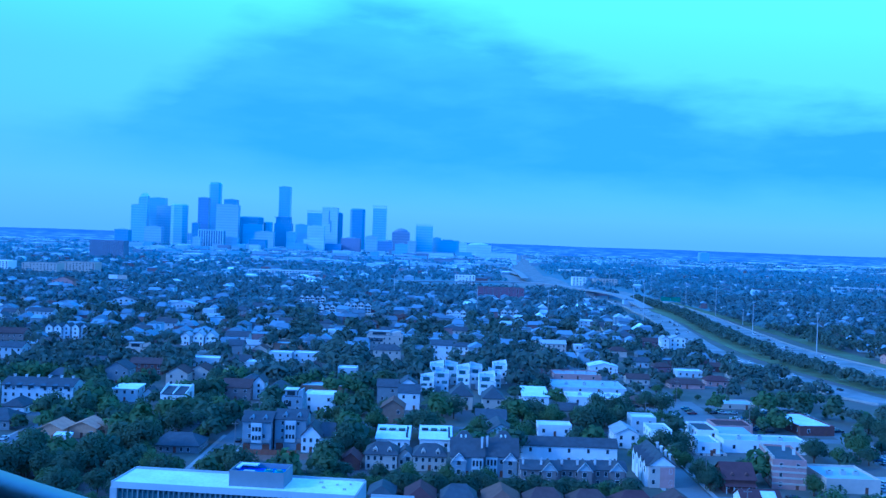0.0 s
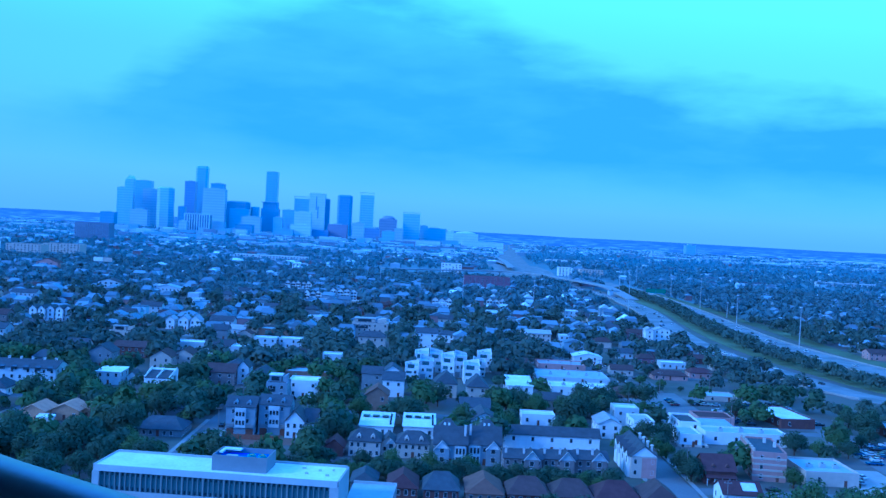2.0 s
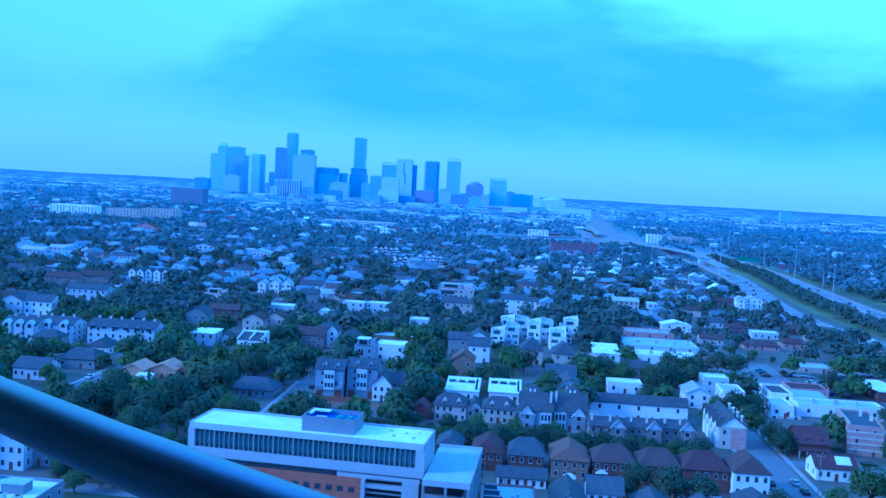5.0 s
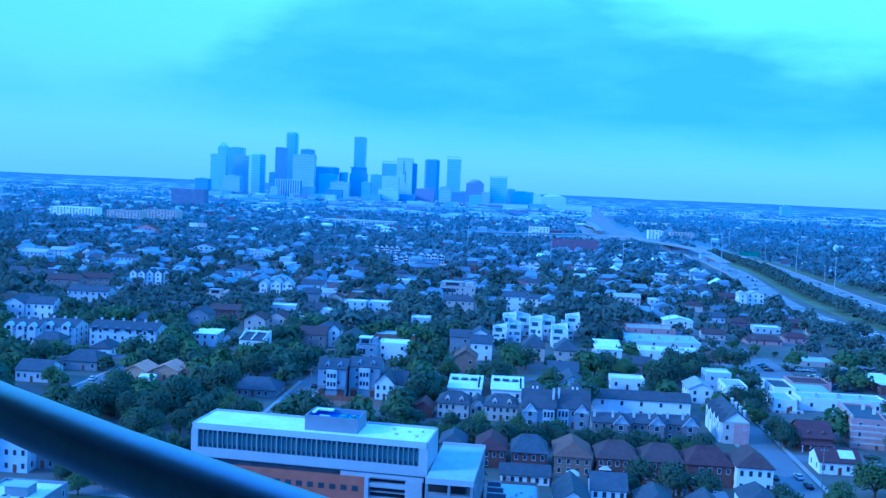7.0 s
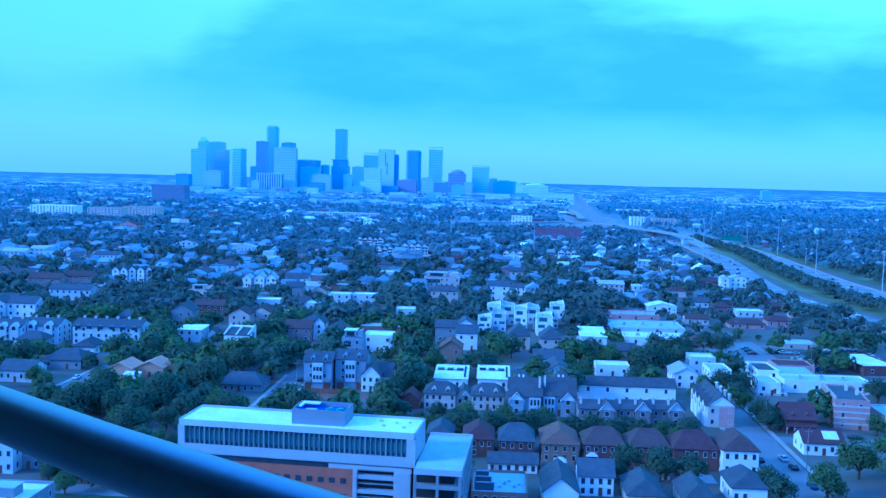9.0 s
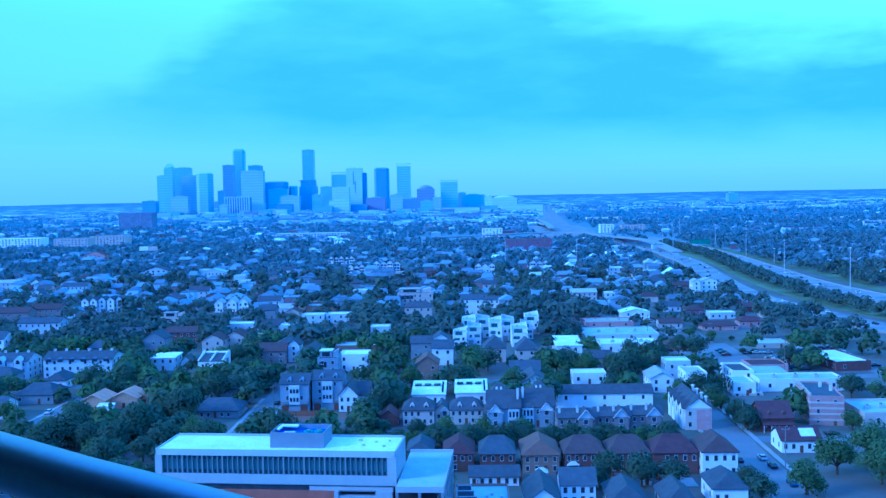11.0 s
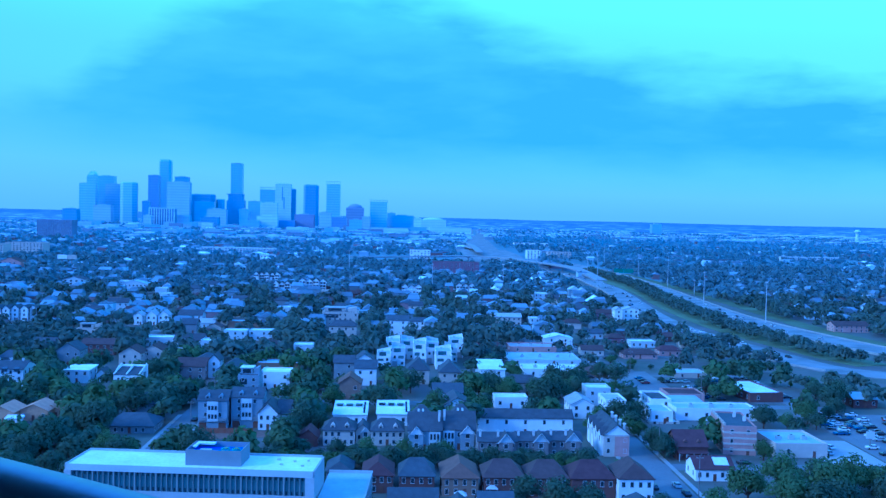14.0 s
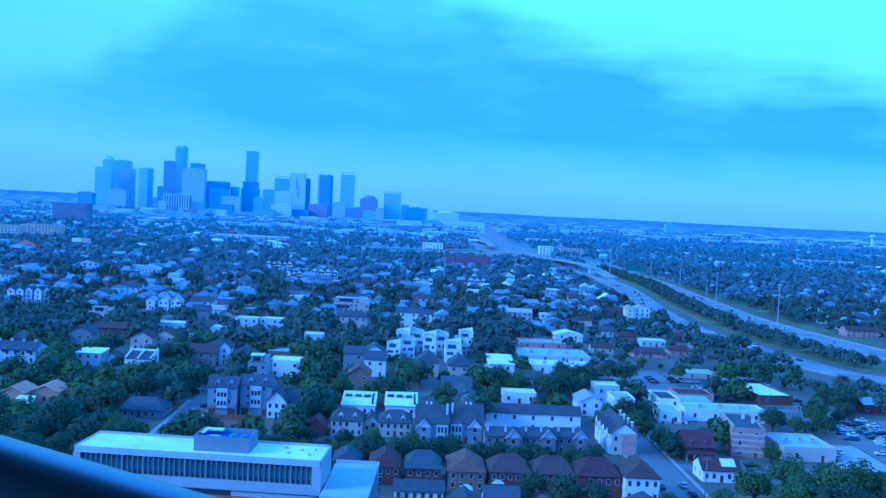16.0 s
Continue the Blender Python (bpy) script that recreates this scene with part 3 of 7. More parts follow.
        part("bay_roof", Shape().loft([(bx - w * 0.19, -0.65, h + 0.2), (bx + w * 0.19, -0.65, h + 0.2), (bx + w * 0.19, 1.2, h + 0.2), (bx - w * 0.19, 1.2, h + 0.2)], [(bx - w * 0.12, 0.4, h + 1.1), (bx + w * 0.12, 0.4, h + 1.1), (bx + w * 0.12, 1.2, h + 1.1), (bx - w * 0.12, 1.2, h + 1.1)]), ROOF[roof], bay)
        for i in range(3):
            for zz in (h * 0.14, h * 0.58):
                window(ob, bx + (i - 1) * w * 0.105, -0.46, zz, 0.7, 1.9)
        rx, r0, rt = -s1 * w * 0.10, h + rh - 2.6, h + rh + 1.5
        rear = part("rear_roof", Shape().loft([(rx - 4.4, d * 0.45, r0), (rx + 4.4, d * 0.45, r0), (rx + 4.4, d + 2.5, r0), (rx - 4.4, d + 2.5, r0)], [(rx - 0.9, d * 0.85, rt), (rx + 0.9, d * 0.85, rt), (rx + 0.9, d * 0.95, rt), (rx - 0.9, d * 0.95, rt)]), ROOF[roof], ob)
        for i in (0, 1):
            u0, u1 = 0.30, 0.72
            px = rx - 1.3 + i * 1.5
            yy, zz = (lambda u: d * (0.45 + 0.40 * u)), (lambda u: r0 + (rt - r0) * u)
            part("skylight", Shape().loft([(px, yy(u0), zz(u0)), (px + 0.6, yy(u0), zz(u0)), (px + 0.6, yy(u1), zz(u1)), (px, yy(u1), zz(u1))], [(px, yy(u0), zz(u0) + 0.2), (px + 0.6, yy(u0), zz(u0) + 0.2), (px + 0.6, yy(u1), zz(u1) + 0.2), (px, yy(u1), zz(u1) + 0.2)]), M_FRAME, rear)
    if "o" in extras:
        # lean-to porch on posts
        porch = part("porch_roof", Shape().loft([(-w / 2, -2.2, 2.4), (w / 2, -2.2, 2.4), (w / 2, -0.02, 2.9), (-w / 2, -0.02, 2.9)], [(-w / 2, -2.2, 2.55), (w / 2, -2.2, 2.55), (w / 2, -0.02, 3.1), (-w / 2, -0.02, 3.1)]), ROOF[roof], ob)
        for i in range(5):
            part("porch_post", Shape().box(-w / 2 + 0.2 + i * (w - 0.6) / 4, -w / 2 + 0.4 + i * (w - 0.6) / 4, -2.1, -1.9, 0, 2.4), M_FRAME, porch)
    if "y" in extras:
        for sx in (-1, 1):
            part("garage_door", Shape().box(sx * w * 0.34 - 1.2, sx * w * 0.34 + 1.2, -0.12, -0.003, 0.05, 2.4), M_DOOR, ob)
            part("balcony", Shape().box(sx * w * 0.34 - 1.3, sx * w * 0.34 + 1.3, -0.7, -0.003, 3.0, 4.0), WALL["grey"], ob)
        bay = part("bay", Shape().loft([(-1.9, -0.55, 2.8), (1.9, -0.55, 2.8), (1.9, -0.003, 2.8), (-1.9, -0.003, 2.8)], [(-1.9, -0.55, h - 0.6), (1.9, -0.55, h - 0.6), (1.9, -0.003, h - 0.2), (-1.9, -0.003, h - 0.2)]), WALL["bluewhite"], ob, "pale window bay")
        for i in range(3):
            for zz in (h * 0.38, h * 0.68):
                part("pane", Shape().box(-1.55 + i * 1.15, -0.75 + i * 1.15, -0.62, -0.5, zz, zz + 1.5), M_GLASS, bay)
    if "q" in extras:
        part("roof_patch", Shape().loft([(w * 0.02, d * 0.12, h + rh * 0.24 + 0.1), (w * 0.40, d * 0.12, h + rh * 0.24 + 0.1), (w * 0.40, d * 0.42, h + rh * 0.84 + 0.1), (w * 0.02, d * 0.42, h + rh * 0.84 + 0.1)],
             [(w * 0.02, d * 0.12, h + rh * 0.24 + 0.3), (w * 0.40, d * 0.12, h + rh * 0.24 + 0.3), (w * 0.40, d * 0.42, h + rh * 0.84 + 0.3), (w * 0.02, d * 0.42, h + rh * 0.84 + 0.3)]), ROOF["whiteroof"], ob)
    if "k" in extras:
        # dark recesses cut into the eaves and pale caps along the ridge
        n = int(w / 4.4)
        for i in range(n):
            kx = -w / 2 + (i + 0.5) * w / n
            if "a" not in extras:
                part("eave_recess", Shape().loft([(kx - 1.1, -0.5, h - 1.0), (kx + 1.1, -0.5, h - 1.0), (kx + 1.1, 1.2, h - 1.0), (kx - 1.1, 1.2, h - 1.0)], [(kx - 1.1, -0.5, h + 0.25), (kx + 1.1, -0.5, h + 0.25), (kx + 1.1, 1.2, h + 0.8), (kx - 1.1, 1.2, h + 0.8)]), M_GLASS, ob)
            cap = part("ridge_vent", Shape().box(kx - 0.45, kx + 0.45, d * 0.5 - 0.4, d * 0.5 + 0.4, h + rh - 0.3, h + rh + 0.9), M_CHIMNEY, ob)
            part("vent_cap", Shape().box(kx - 0.6, kx + 0.6, d * 0.5 - 0.55, d * 0.5 + 0.55, h + rh + 0.9, h + rh + 1.05), M_UNIT, cap)
    if "u" in extras:
        for i in range(3):
            ux = -w * 0.3 + i * w * 0.25
            un = part("roof_unit", Shape().box(ux, ux + 1.8, d * 0.4, d * 0.4 + 1.4, h - 0.05, h + 1.1 + 0.3 * (i % 2)), M_UNIT, ob)
            part("fan", Shape().tube(ux + 0.9, d * 0.4 + 0.7, h + 1.104 + 0.3 * (i % 2), h + 1.25 + 0.3 * (i % 2), 0.5, 0.5, 10), M_SOLAR, un)
    if "b" in extras:
        for k in range(int(h / 1.9)):
            z = 1.5 + k * 1.9
            part("pale_band", Shape().box(-w / 2 - 0.12, w / 2 + 0.12, -0.14, -0.003, z, z + 0.6).box(-w / 2 - 0.12, -w / 2 - 0.003, 0, d, z, z + 0.6), WALL["cream"], ob)
    return ob


def tower(x, y, w, d, h, tone, top, label):
    """A downtown building: shaft, base, crown and roof plant."""
    ob = thing("office_tower", x, y, label=label, category="skyscraper", group="downtown towers")
    s = Shape()
    c = w * 0.14
    if top in ("chamfer", "round"):
        k = c if top == "chamfer" else w * 0.25
        ring = lambda z: [(-w / 2 + k, 0, z), (w / 2 - k, 0, z), (w / 2, k, z), (w / 2, d - k * 0.6, z), (w / 2 - k, d, z), (-w / 2 + k, d, z), (-w / 2, d - k * 0.6, z), (-w / 2, k, z)]
        s.loft(ring(0), ring(h * 0.97))
        up = [(px * 0.8, d / 2 + (py - d / 2) * 0.8, h) for px, py, pz in ring(0)]
        s.loft(ring(h * 0.97 + 0.01), up)
    elif top == "wedge":
        s.loft([(-w / 2, 0, 0), (w / 2, 0, 0), (w / 2, d, 0), (-w / 2, d, 0)], [(-w / 2, 0, h * 0.90), (w / 2, 0, h * 0.94), (w / 2, d, h * 0.94), (-w / 2, d, h * 0.90)])
        s.loft([(-w / 2, 0, h * 0.90 + 0.01), (w / 2, 0, h * 0.94 + 0.01), (w / 2, d, h * 0.94 + 0.01), (-w / 2, d, h * 0.90 + 0.01)], [(-w * 0.1, d * 0.3, h), (w * 0.3, d * 0.3, h), (w * 0.3, d * 0.7, h), (-w * 0.1, d * 0.7, h)])
    elif top == "step":
        s.box(-w / 2, w / 2, 0, d, 0, h * 0.80).box(-w * 0.42, w * 0.42, d * 0.06, d * 0.94, h * 0.80 + 0.01, h)
    elif top == "dome":
        s.box(-w / 2, w / 2, 0, d, 0, h * 0.92)
        for i in range(4):
            a, b = math.cos(i * math.pi / 8), math.cos((i + 1) * math.pi / 8)
            za, zb = h * (0.92 + 0.16 * math.sin(i * math.pi / 8)), h * (0.92 + 0.16 * math.sin((i + 1) * math.pi / 8))
            ra, rb = w * 0.42 * a, max(w * 0.42 * b, 0.5)
            ring = lambda r, z: [(r * math.cos(2 * math.pi * j / 12), d / 2 + r * math.sin(2 * math.pi * j / 12) * d / w, z) for j in range(12)]
            s.loft(ring(ra, za + 0.01), ring(rb, zb))
    elif top == "frame":
        s.box(-w / 2, w / 2, 0, d, 0, h * 0.94)
    else:
        s.box(-w / 2, w / 2, 0, d, 0, h)
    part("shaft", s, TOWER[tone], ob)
    if top == "frame":
        fr = Shape()
        for i in range(7):
            px = -w / 2 + w * i / 6
            fr.box(px - 1.0, px + 1.0, 0, 2, h * 0.94, h - 2.5)
        fr.box(-w / 2 - 1, w / 2 + 1, 0, 2.5, h - 2.5, h)
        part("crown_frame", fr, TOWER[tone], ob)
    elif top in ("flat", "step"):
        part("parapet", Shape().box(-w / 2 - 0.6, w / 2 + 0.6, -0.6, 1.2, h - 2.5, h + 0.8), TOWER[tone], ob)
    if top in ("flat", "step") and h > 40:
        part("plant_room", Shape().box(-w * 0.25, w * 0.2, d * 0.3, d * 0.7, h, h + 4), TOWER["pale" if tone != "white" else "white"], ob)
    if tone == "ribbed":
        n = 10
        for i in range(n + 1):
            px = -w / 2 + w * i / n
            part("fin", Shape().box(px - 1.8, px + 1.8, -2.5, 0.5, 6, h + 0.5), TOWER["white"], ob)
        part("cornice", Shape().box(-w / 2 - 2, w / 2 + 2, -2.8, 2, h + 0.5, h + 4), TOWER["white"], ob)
    elif tone == "white" and h > 150:
        for px, z0, z1 in ((-0.08, 0.62, 0.93), (0.03, 0.42, 0.7)):
            part("dark_slot", Shape().box(px * w, px * w + 5, -0.6, 0.4, h * z0, h * z1), TOWER["dark"], ob)
    elif h > 90 and top not in ("round",):
        for i in range(1, 5):
            px = -w / 2 + w * i / 5
            part("pilaster", Shape().box(px - 0.7, px + 0.7, -0.35, 0.2, 0, h * 0.93), TOWER[tone], ob)
    return ob


# ---- ground and roads ----
def strip(name, pts, width, z0, z1, mat, label, category):
    """A road of even width along points of its centre line, with real thickness."""
    s = Shape()
    pts = [Vector(p) for p in pts]
    fine_pts = []
    for i in range(len(pts) - 1):
        p0, p1, p2, p3 = pts[max(i - 1, 0)], pts[i], pts[i + 1], pts[min(i + 2, len(pts) - 1)]
        for k in range(6):
            u = k / 6
            fine_pts.append(0.5 * ((2 * p1) + (p2 - p0) * u + (2 * p0 - 5 * p1 + 4 * p2 - p3) * u * u + (3 * p1 - p0 - 3 * p2 + p3) * u ** 3))
    fine_pts.append(pts[-1])
    rows = []
    for i, p in enumerate(fine_pts):
        d = (fine_pts[min(i + 1, len(fine_pts) - 1)] - fine_pts[max(i - 1, 0)])
        d = Vector((d.x, d.y, 0)).normalized()
        nrm = Vector((d.y, -d.x, 0))
        rows.append((p - nrm * width / 2, p + nrm * width / 2))
    n = len(rows)
    for l, r in rows:
        s.v += [(l.x, l.y, l.z + z0), (r.x, r.y, r.z + z0), (r.x, r.y, r.z + z1), (l.x, l.y, l.z + z1)]
    for i in range(n - 1):
        a, b = 4 * i, 4 * i + 4
        for j in range(4):
            k = (j + 1) % 4
            s.f.append((a + j, b + j, b + k, a + k))
    s.f += [(0, 1, 2, 3), (4 * n - 1, 4 * n - 2, 4 * n - 3, 4 * n - 4)]
    ob = part(name, s, mat)
    return tagged(ob, label, category, kind="structure"), fine_pts


gs = Shape()
rings, seg = [0, 60, 140, 260, 420, 700, 1200, 2000, 3200, 4940], 64
gs.v.append((0, 0, 0))
for r in rings[1:]:
    gs.v += [(r * math.sin(2 * math.pi * i / seg), r * math.cos(2 * math.pi * i / seg), 0) for i in range(seg)]
gs.f += [(0, 1 + (i + 1) % seg, 1 + i) for i in range(seg)]
for k in range(len(rings) - 2):
    a, b = 1 + k * seg, 1 + (k + 1) * seg
    gs.f += [(a + i, a + (i + 1) % seg, b + (i + 1) % seg, b + i) for i in range(seg)]
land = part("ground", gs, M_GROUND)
# past 1250 m the sheet takes the colour with haze painted in
land.data.materials.append(M_HAZED_GROUND)
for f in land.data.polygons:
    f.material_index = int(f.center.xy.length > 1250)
tagged(land, "flat city ground of dark lawns and worn yards", "ground", kind="structure")

# the land beyond, up to the horizon: a glowing ring with haze painted in
M_FAR = bpy.data.materials.new("glowing_hazy_distance")
M_FAR.use_nodes = True
_n, _l = M_FAR.node_tree.nodes, M_FAR.node_tree.links
_n.clear()
_tc = _n.new("ShaderNodeTexCoord")
def _far_noise(scale, detail):
    mp, ns = _n.new("ShaderNodeMapping"), _n.new("ShaderNodeTexNoise")
    mp.inputs["Scale"].default_value = scale
    ns.inputs["Scale"].default_value, ns.inputs["Detail"].default_value = 1.0, detail
    _l.new(_tc.outputs["Object"], mp.inputs[0]), _l.new(mp.outputs[0], ns.inputs["Vector"])
    return ns.outputs[0]


def _far_ramp(fac, stops):
    rp = _n.new("ShaderNodeValToRGB")
    for e, (p, c) in zip(rp.color_ramp.elements, stops):
        e.position, e.color = p, (*c, 1)
    _l.new(fac, rp.inputs[0])
    return rp.outputs[0]


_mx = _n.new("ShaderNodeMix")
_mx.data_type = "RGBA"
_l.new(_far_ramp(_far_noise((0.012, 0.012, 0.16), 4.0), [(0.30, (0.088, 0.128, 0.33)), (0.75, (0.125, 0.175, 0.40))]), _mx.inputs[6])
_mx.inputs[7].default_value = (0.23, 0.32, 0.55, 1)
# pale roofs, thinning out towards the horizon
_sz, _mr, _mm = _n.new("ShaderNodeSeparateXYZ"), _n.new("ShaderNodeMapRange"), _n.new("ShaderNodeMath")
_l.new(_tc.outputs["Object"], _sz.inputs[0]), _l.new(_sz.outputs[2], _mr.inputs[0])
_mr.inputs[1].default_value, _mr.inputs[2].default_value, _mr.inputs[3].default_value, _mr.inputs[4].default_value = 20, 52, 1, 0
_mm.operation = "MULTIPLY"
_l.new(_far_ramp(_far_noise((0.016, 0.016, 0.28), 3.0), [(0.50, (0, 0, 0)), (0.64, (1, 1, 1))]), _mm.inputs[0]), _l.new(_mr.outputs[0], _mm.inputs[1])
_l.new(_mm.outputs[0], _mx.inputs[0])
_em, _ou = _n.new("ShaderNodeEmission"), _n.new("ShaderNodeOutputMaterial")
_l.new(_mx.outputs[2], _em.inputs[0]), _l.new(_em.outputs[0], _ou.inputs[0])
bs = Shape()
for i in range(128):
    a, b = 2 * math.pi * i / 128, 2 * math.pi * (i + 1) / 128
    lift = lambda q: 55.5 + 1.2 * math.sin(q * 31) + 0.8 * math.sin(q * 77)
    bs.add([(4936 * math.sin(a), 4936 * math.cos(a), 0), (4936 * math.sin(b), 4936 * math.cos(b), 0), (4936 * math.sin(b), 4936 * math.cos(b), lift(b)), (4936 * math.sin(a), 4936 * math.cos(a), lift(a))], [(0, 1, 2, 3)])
tagged(part("backdrop", bs, M_FAR), "glowing backdrop painted as hazy blue flat land to the horizon", "horizon", kind="structure")

EAST = [(345, 180, 0), (335, 400, 0), (294, 567, 0), (281, 630, 0), (271, 710, 0), (270, 780, 0), (275, 860, 0), (280, 940, 0), (288, 1066, 0), (292, 1220, 0), (288, 1400, 0), (270, 1600, 0), (182, 1682, 0)]
WEST = [(292, 450, 0), (268, 464, 0), (240, 480, 0), (226, 502, 0), (219, 540, 0), (205, 620, 0), (201, 690, 0), (205, 760, 0), (216, 860, 0), (231, 1000, 0), (233, 1090, 0), (236, 1200, 0), (206, 1398, 0), (185, 1498, 0), (143, 1534, 0), (88, 1531, 0), (33, 1511, 0), (-70, 1460, 0)]
_, EAST_LINE = strip("freeway_east", EAST, 29, 0.0, 0.35, M_CONCRETE, "pale concrete freeway carriageway", "road")
_, WEST_LINE = strip("freeway_west", WEST, 24, 0.0, 0.36, M_CONCRETE, "pale concrete freeway carriageway", "road")
strip("median", [(262, 505, 0), (250, 550, 0), (238, 640, 0), (236, 700, 0), (238, 760, 0), (245, 860, 0), (255, 950, 0), (260, 1100, 0), (258, 1300, 0)], 24, 0.0, 0.2, M_GRASS, "grassy freeway median", "grass")
strip("verge", [(350, 400, 0), (318, 547, 0), (306, 690, 0), (312, 830, 0), (316, 1066, 0), (312, 1300, 0)], 16, 0.0, 0.15, M_GRASS, "mown grass verge beside the freeway", "grass")
strip("verge", [(192, 640, 0), (176, 760, 0), (186, 900, 0), (204, 1060, 0)], 24, 0.0, 0.15, M_GRASS, "mown grass verge beside the freeway", "grass")
strip("interchange_apron", [(-80, 1520, 0), (60, 1560, 0), (170, 1600, 0), (190, 1690, 0)], 70, 0.0, 0.25, M_CONCRETE, "wide concrete apron of the interchange", "road")
FLY = [(249, 1145, 1), (241, 1272, 8), (224, 1380, 8), (201, 1453, 8), (185, 1537, 8), (147, 1581, 8), (90, 1577, 8), (33, 1533, 8), (-70, 1480, 8)]
strip("interchange_apron", [(183, 1600, 0), (183, 1690, 0), (187, 2005, 0), (224, 2594, 0), (291, 3576, 0)], 64, 0.0, 0.2, M_CONCRETE, "concrete shoulders between the freeway carriageways", "road")
strip("interchange_apron", [(150, 1590, 0), (176, 1800, 0), (180, 2100, 0)], 120, 0.0, 0.12, M_CONCRETE, "wide concrete apron of the interchange", "road")
M_RAMP = material("pale_ramp_concrete", (0.28, 0.29, 0.29), vary=0.2, scale=0.03, fine=0.4)
strip("flyover", FLY, 15, -1.2, 0.6, M_RAMP, "pale concrete flyover ramp on piers", "bridge")
for i in range(1, len(FLY)):
    (xa, ya, za), (xb, yb, zb) = FLY[i - 1], FLY[i]
    pr = thing("bridge_pier", (xa + xb) / 2, (ya + yb) / 2, label="round concrete pier under the flyover", category="pier", group="flyover piers")
    top = (za + zb) / 2 - 1.3
    part("column", Shape().tube(0, 0, 0, top - 0.8, 0.9, 0.9, 10), M_CONCRETE, pr)
    part("cap", Shape().box(-3.5, 3.5, -0.9, 0.9, top - 0.8, top), M_CONCRETE, pr)
for nm, off in (("freeway_north_left", -18), ("freeway_north_right", 18)):
    strip(nm, [(395 + off, 4880, 0), (291 + off, 3576, 0), (224 + off, 2594, 0), (187 + off, 2005, 0), (182 + off, 1682, 0)], 25, 0.0, 0.3, M_CONCRETE, "concrete freeway carriageway towards downtown", "road")
for nm, pts in (("upper_ramp", [(56, 2667, 7), (133, 2610, 7), (169, 2255, 7), (156, 1792, 7)]), ("cross_ramp", [(51, 2418, 5), (136, 2381, 5), (164, 2020, 5)])):
    strip(nm, pts, 13, -1.2, 0.6, M_RAMP, "pale concrete interchange ramp", "bridge")
for nm, x0, ya, yb, wd in (("street_west", -152, 150, 900, 8), ("street_middle", -76, 236, 1300, 8), ("street_east", 80, 150, 900, 11), ("street_far_west", -235, 200, 1100, 8), ("street_right", 170, 180, 480, 10)):
    strip(nm, [(x0, ya, 0), (x0 + 1, (ya + yb) / 2, 0), (x0 + 2, yb, 0)], wd, 0.0, 0.06, M_ASPHALT, "worn grey asphalt street", "road")
for nm, y0, xa, xb in (("cross_street", 292, 79, 210), ("cross_street", 388, -240, 180), ("cross_street", 528, -330, 190), ("cross_street", 655, -380, 190), ("cross_street", 800, -440, 190), ("cross_street", 221, -114, -76)):
    strip(nm, [(xa, y0, 0), ((xa + xb) / 2, y0, 0), (xb, y0, 0)], 7.5, 0.0, 0.05, M_ASPHALT, "worn grey asphalt street", "road")
strip("parking_lot", [(183, 300, 0), (184, 330, 0), (184, 375, 0)], 44, 0.0, 0.04, M_ASPHALT, "pale grey parking lot", "parking lot")
strip("parking_lot", [(112, 395, 0), (112, 430, 0), (112, 475, 0)], 30, 0.0, 0.035, M_ASPHALT, "pale grey parking lot", "parking lot")
strip("driveway", [(148, 280, 0), (149, 300, 0), (150, 330, 0)], 22, 0.0, 0.03, M_PAVE, "pale concrete forecourt", "pavement")
strip("parking_lot", [(78, 430, 0), (80, 480, 0), (82, 580, 0)], 84, 0.0, 0.02, M_LOT, "wide worn parking lot round the stores", "parking lot")
strip("parking_lot", [(146, 395, 0), (146, 420, 0), (146, 470, 0)], 60, 0.0, 0.025, M_LOT, "wide worn parking lot round the shop", "parking lot")
for x0 in (-147, -157, -71, -81, 72.8, 87.2):
    strip("pavement", [(x0, 245, 0), (x0 + 0.3, 300, 0), (x0 + 0.6, 360, 0)], 1.5, 0.0, 0.12, M_PAVE, "pale concrete pavement beside the street", "pavement")
M_SOIL = material("bare_soil", (0.17, 0.12, 0.085), vary=0.35, scale=0.1, fine=1.0)
strip("bare_lot", [(-68.5, 325.2, 0), (-56.5, 328.1, 0), (-44.3, 330.1, 0)], 9, 0.0, 0.05, M_SOIL, "bare brown soil of a cleared building lot", "soil")
strip("lawn", [(-106, 186, 0), (-98, 205, 0), (-92, 222, 0)], 34, 0.0, 0.03, M_PAINTED_SHADE_GRASS, "green lawn under trees with shade painted into its colour", "grass")
KEEP_CLEAR = [(-155, -148, 150, 370), (-80, -72, 236, 402), (74, 86, 150, 300), (162, 206, 290, 380), (97, 127, 390, 480), (136, 162, 278, 332), (57, 67, 296, 346), (130, 176, 368, 399)]


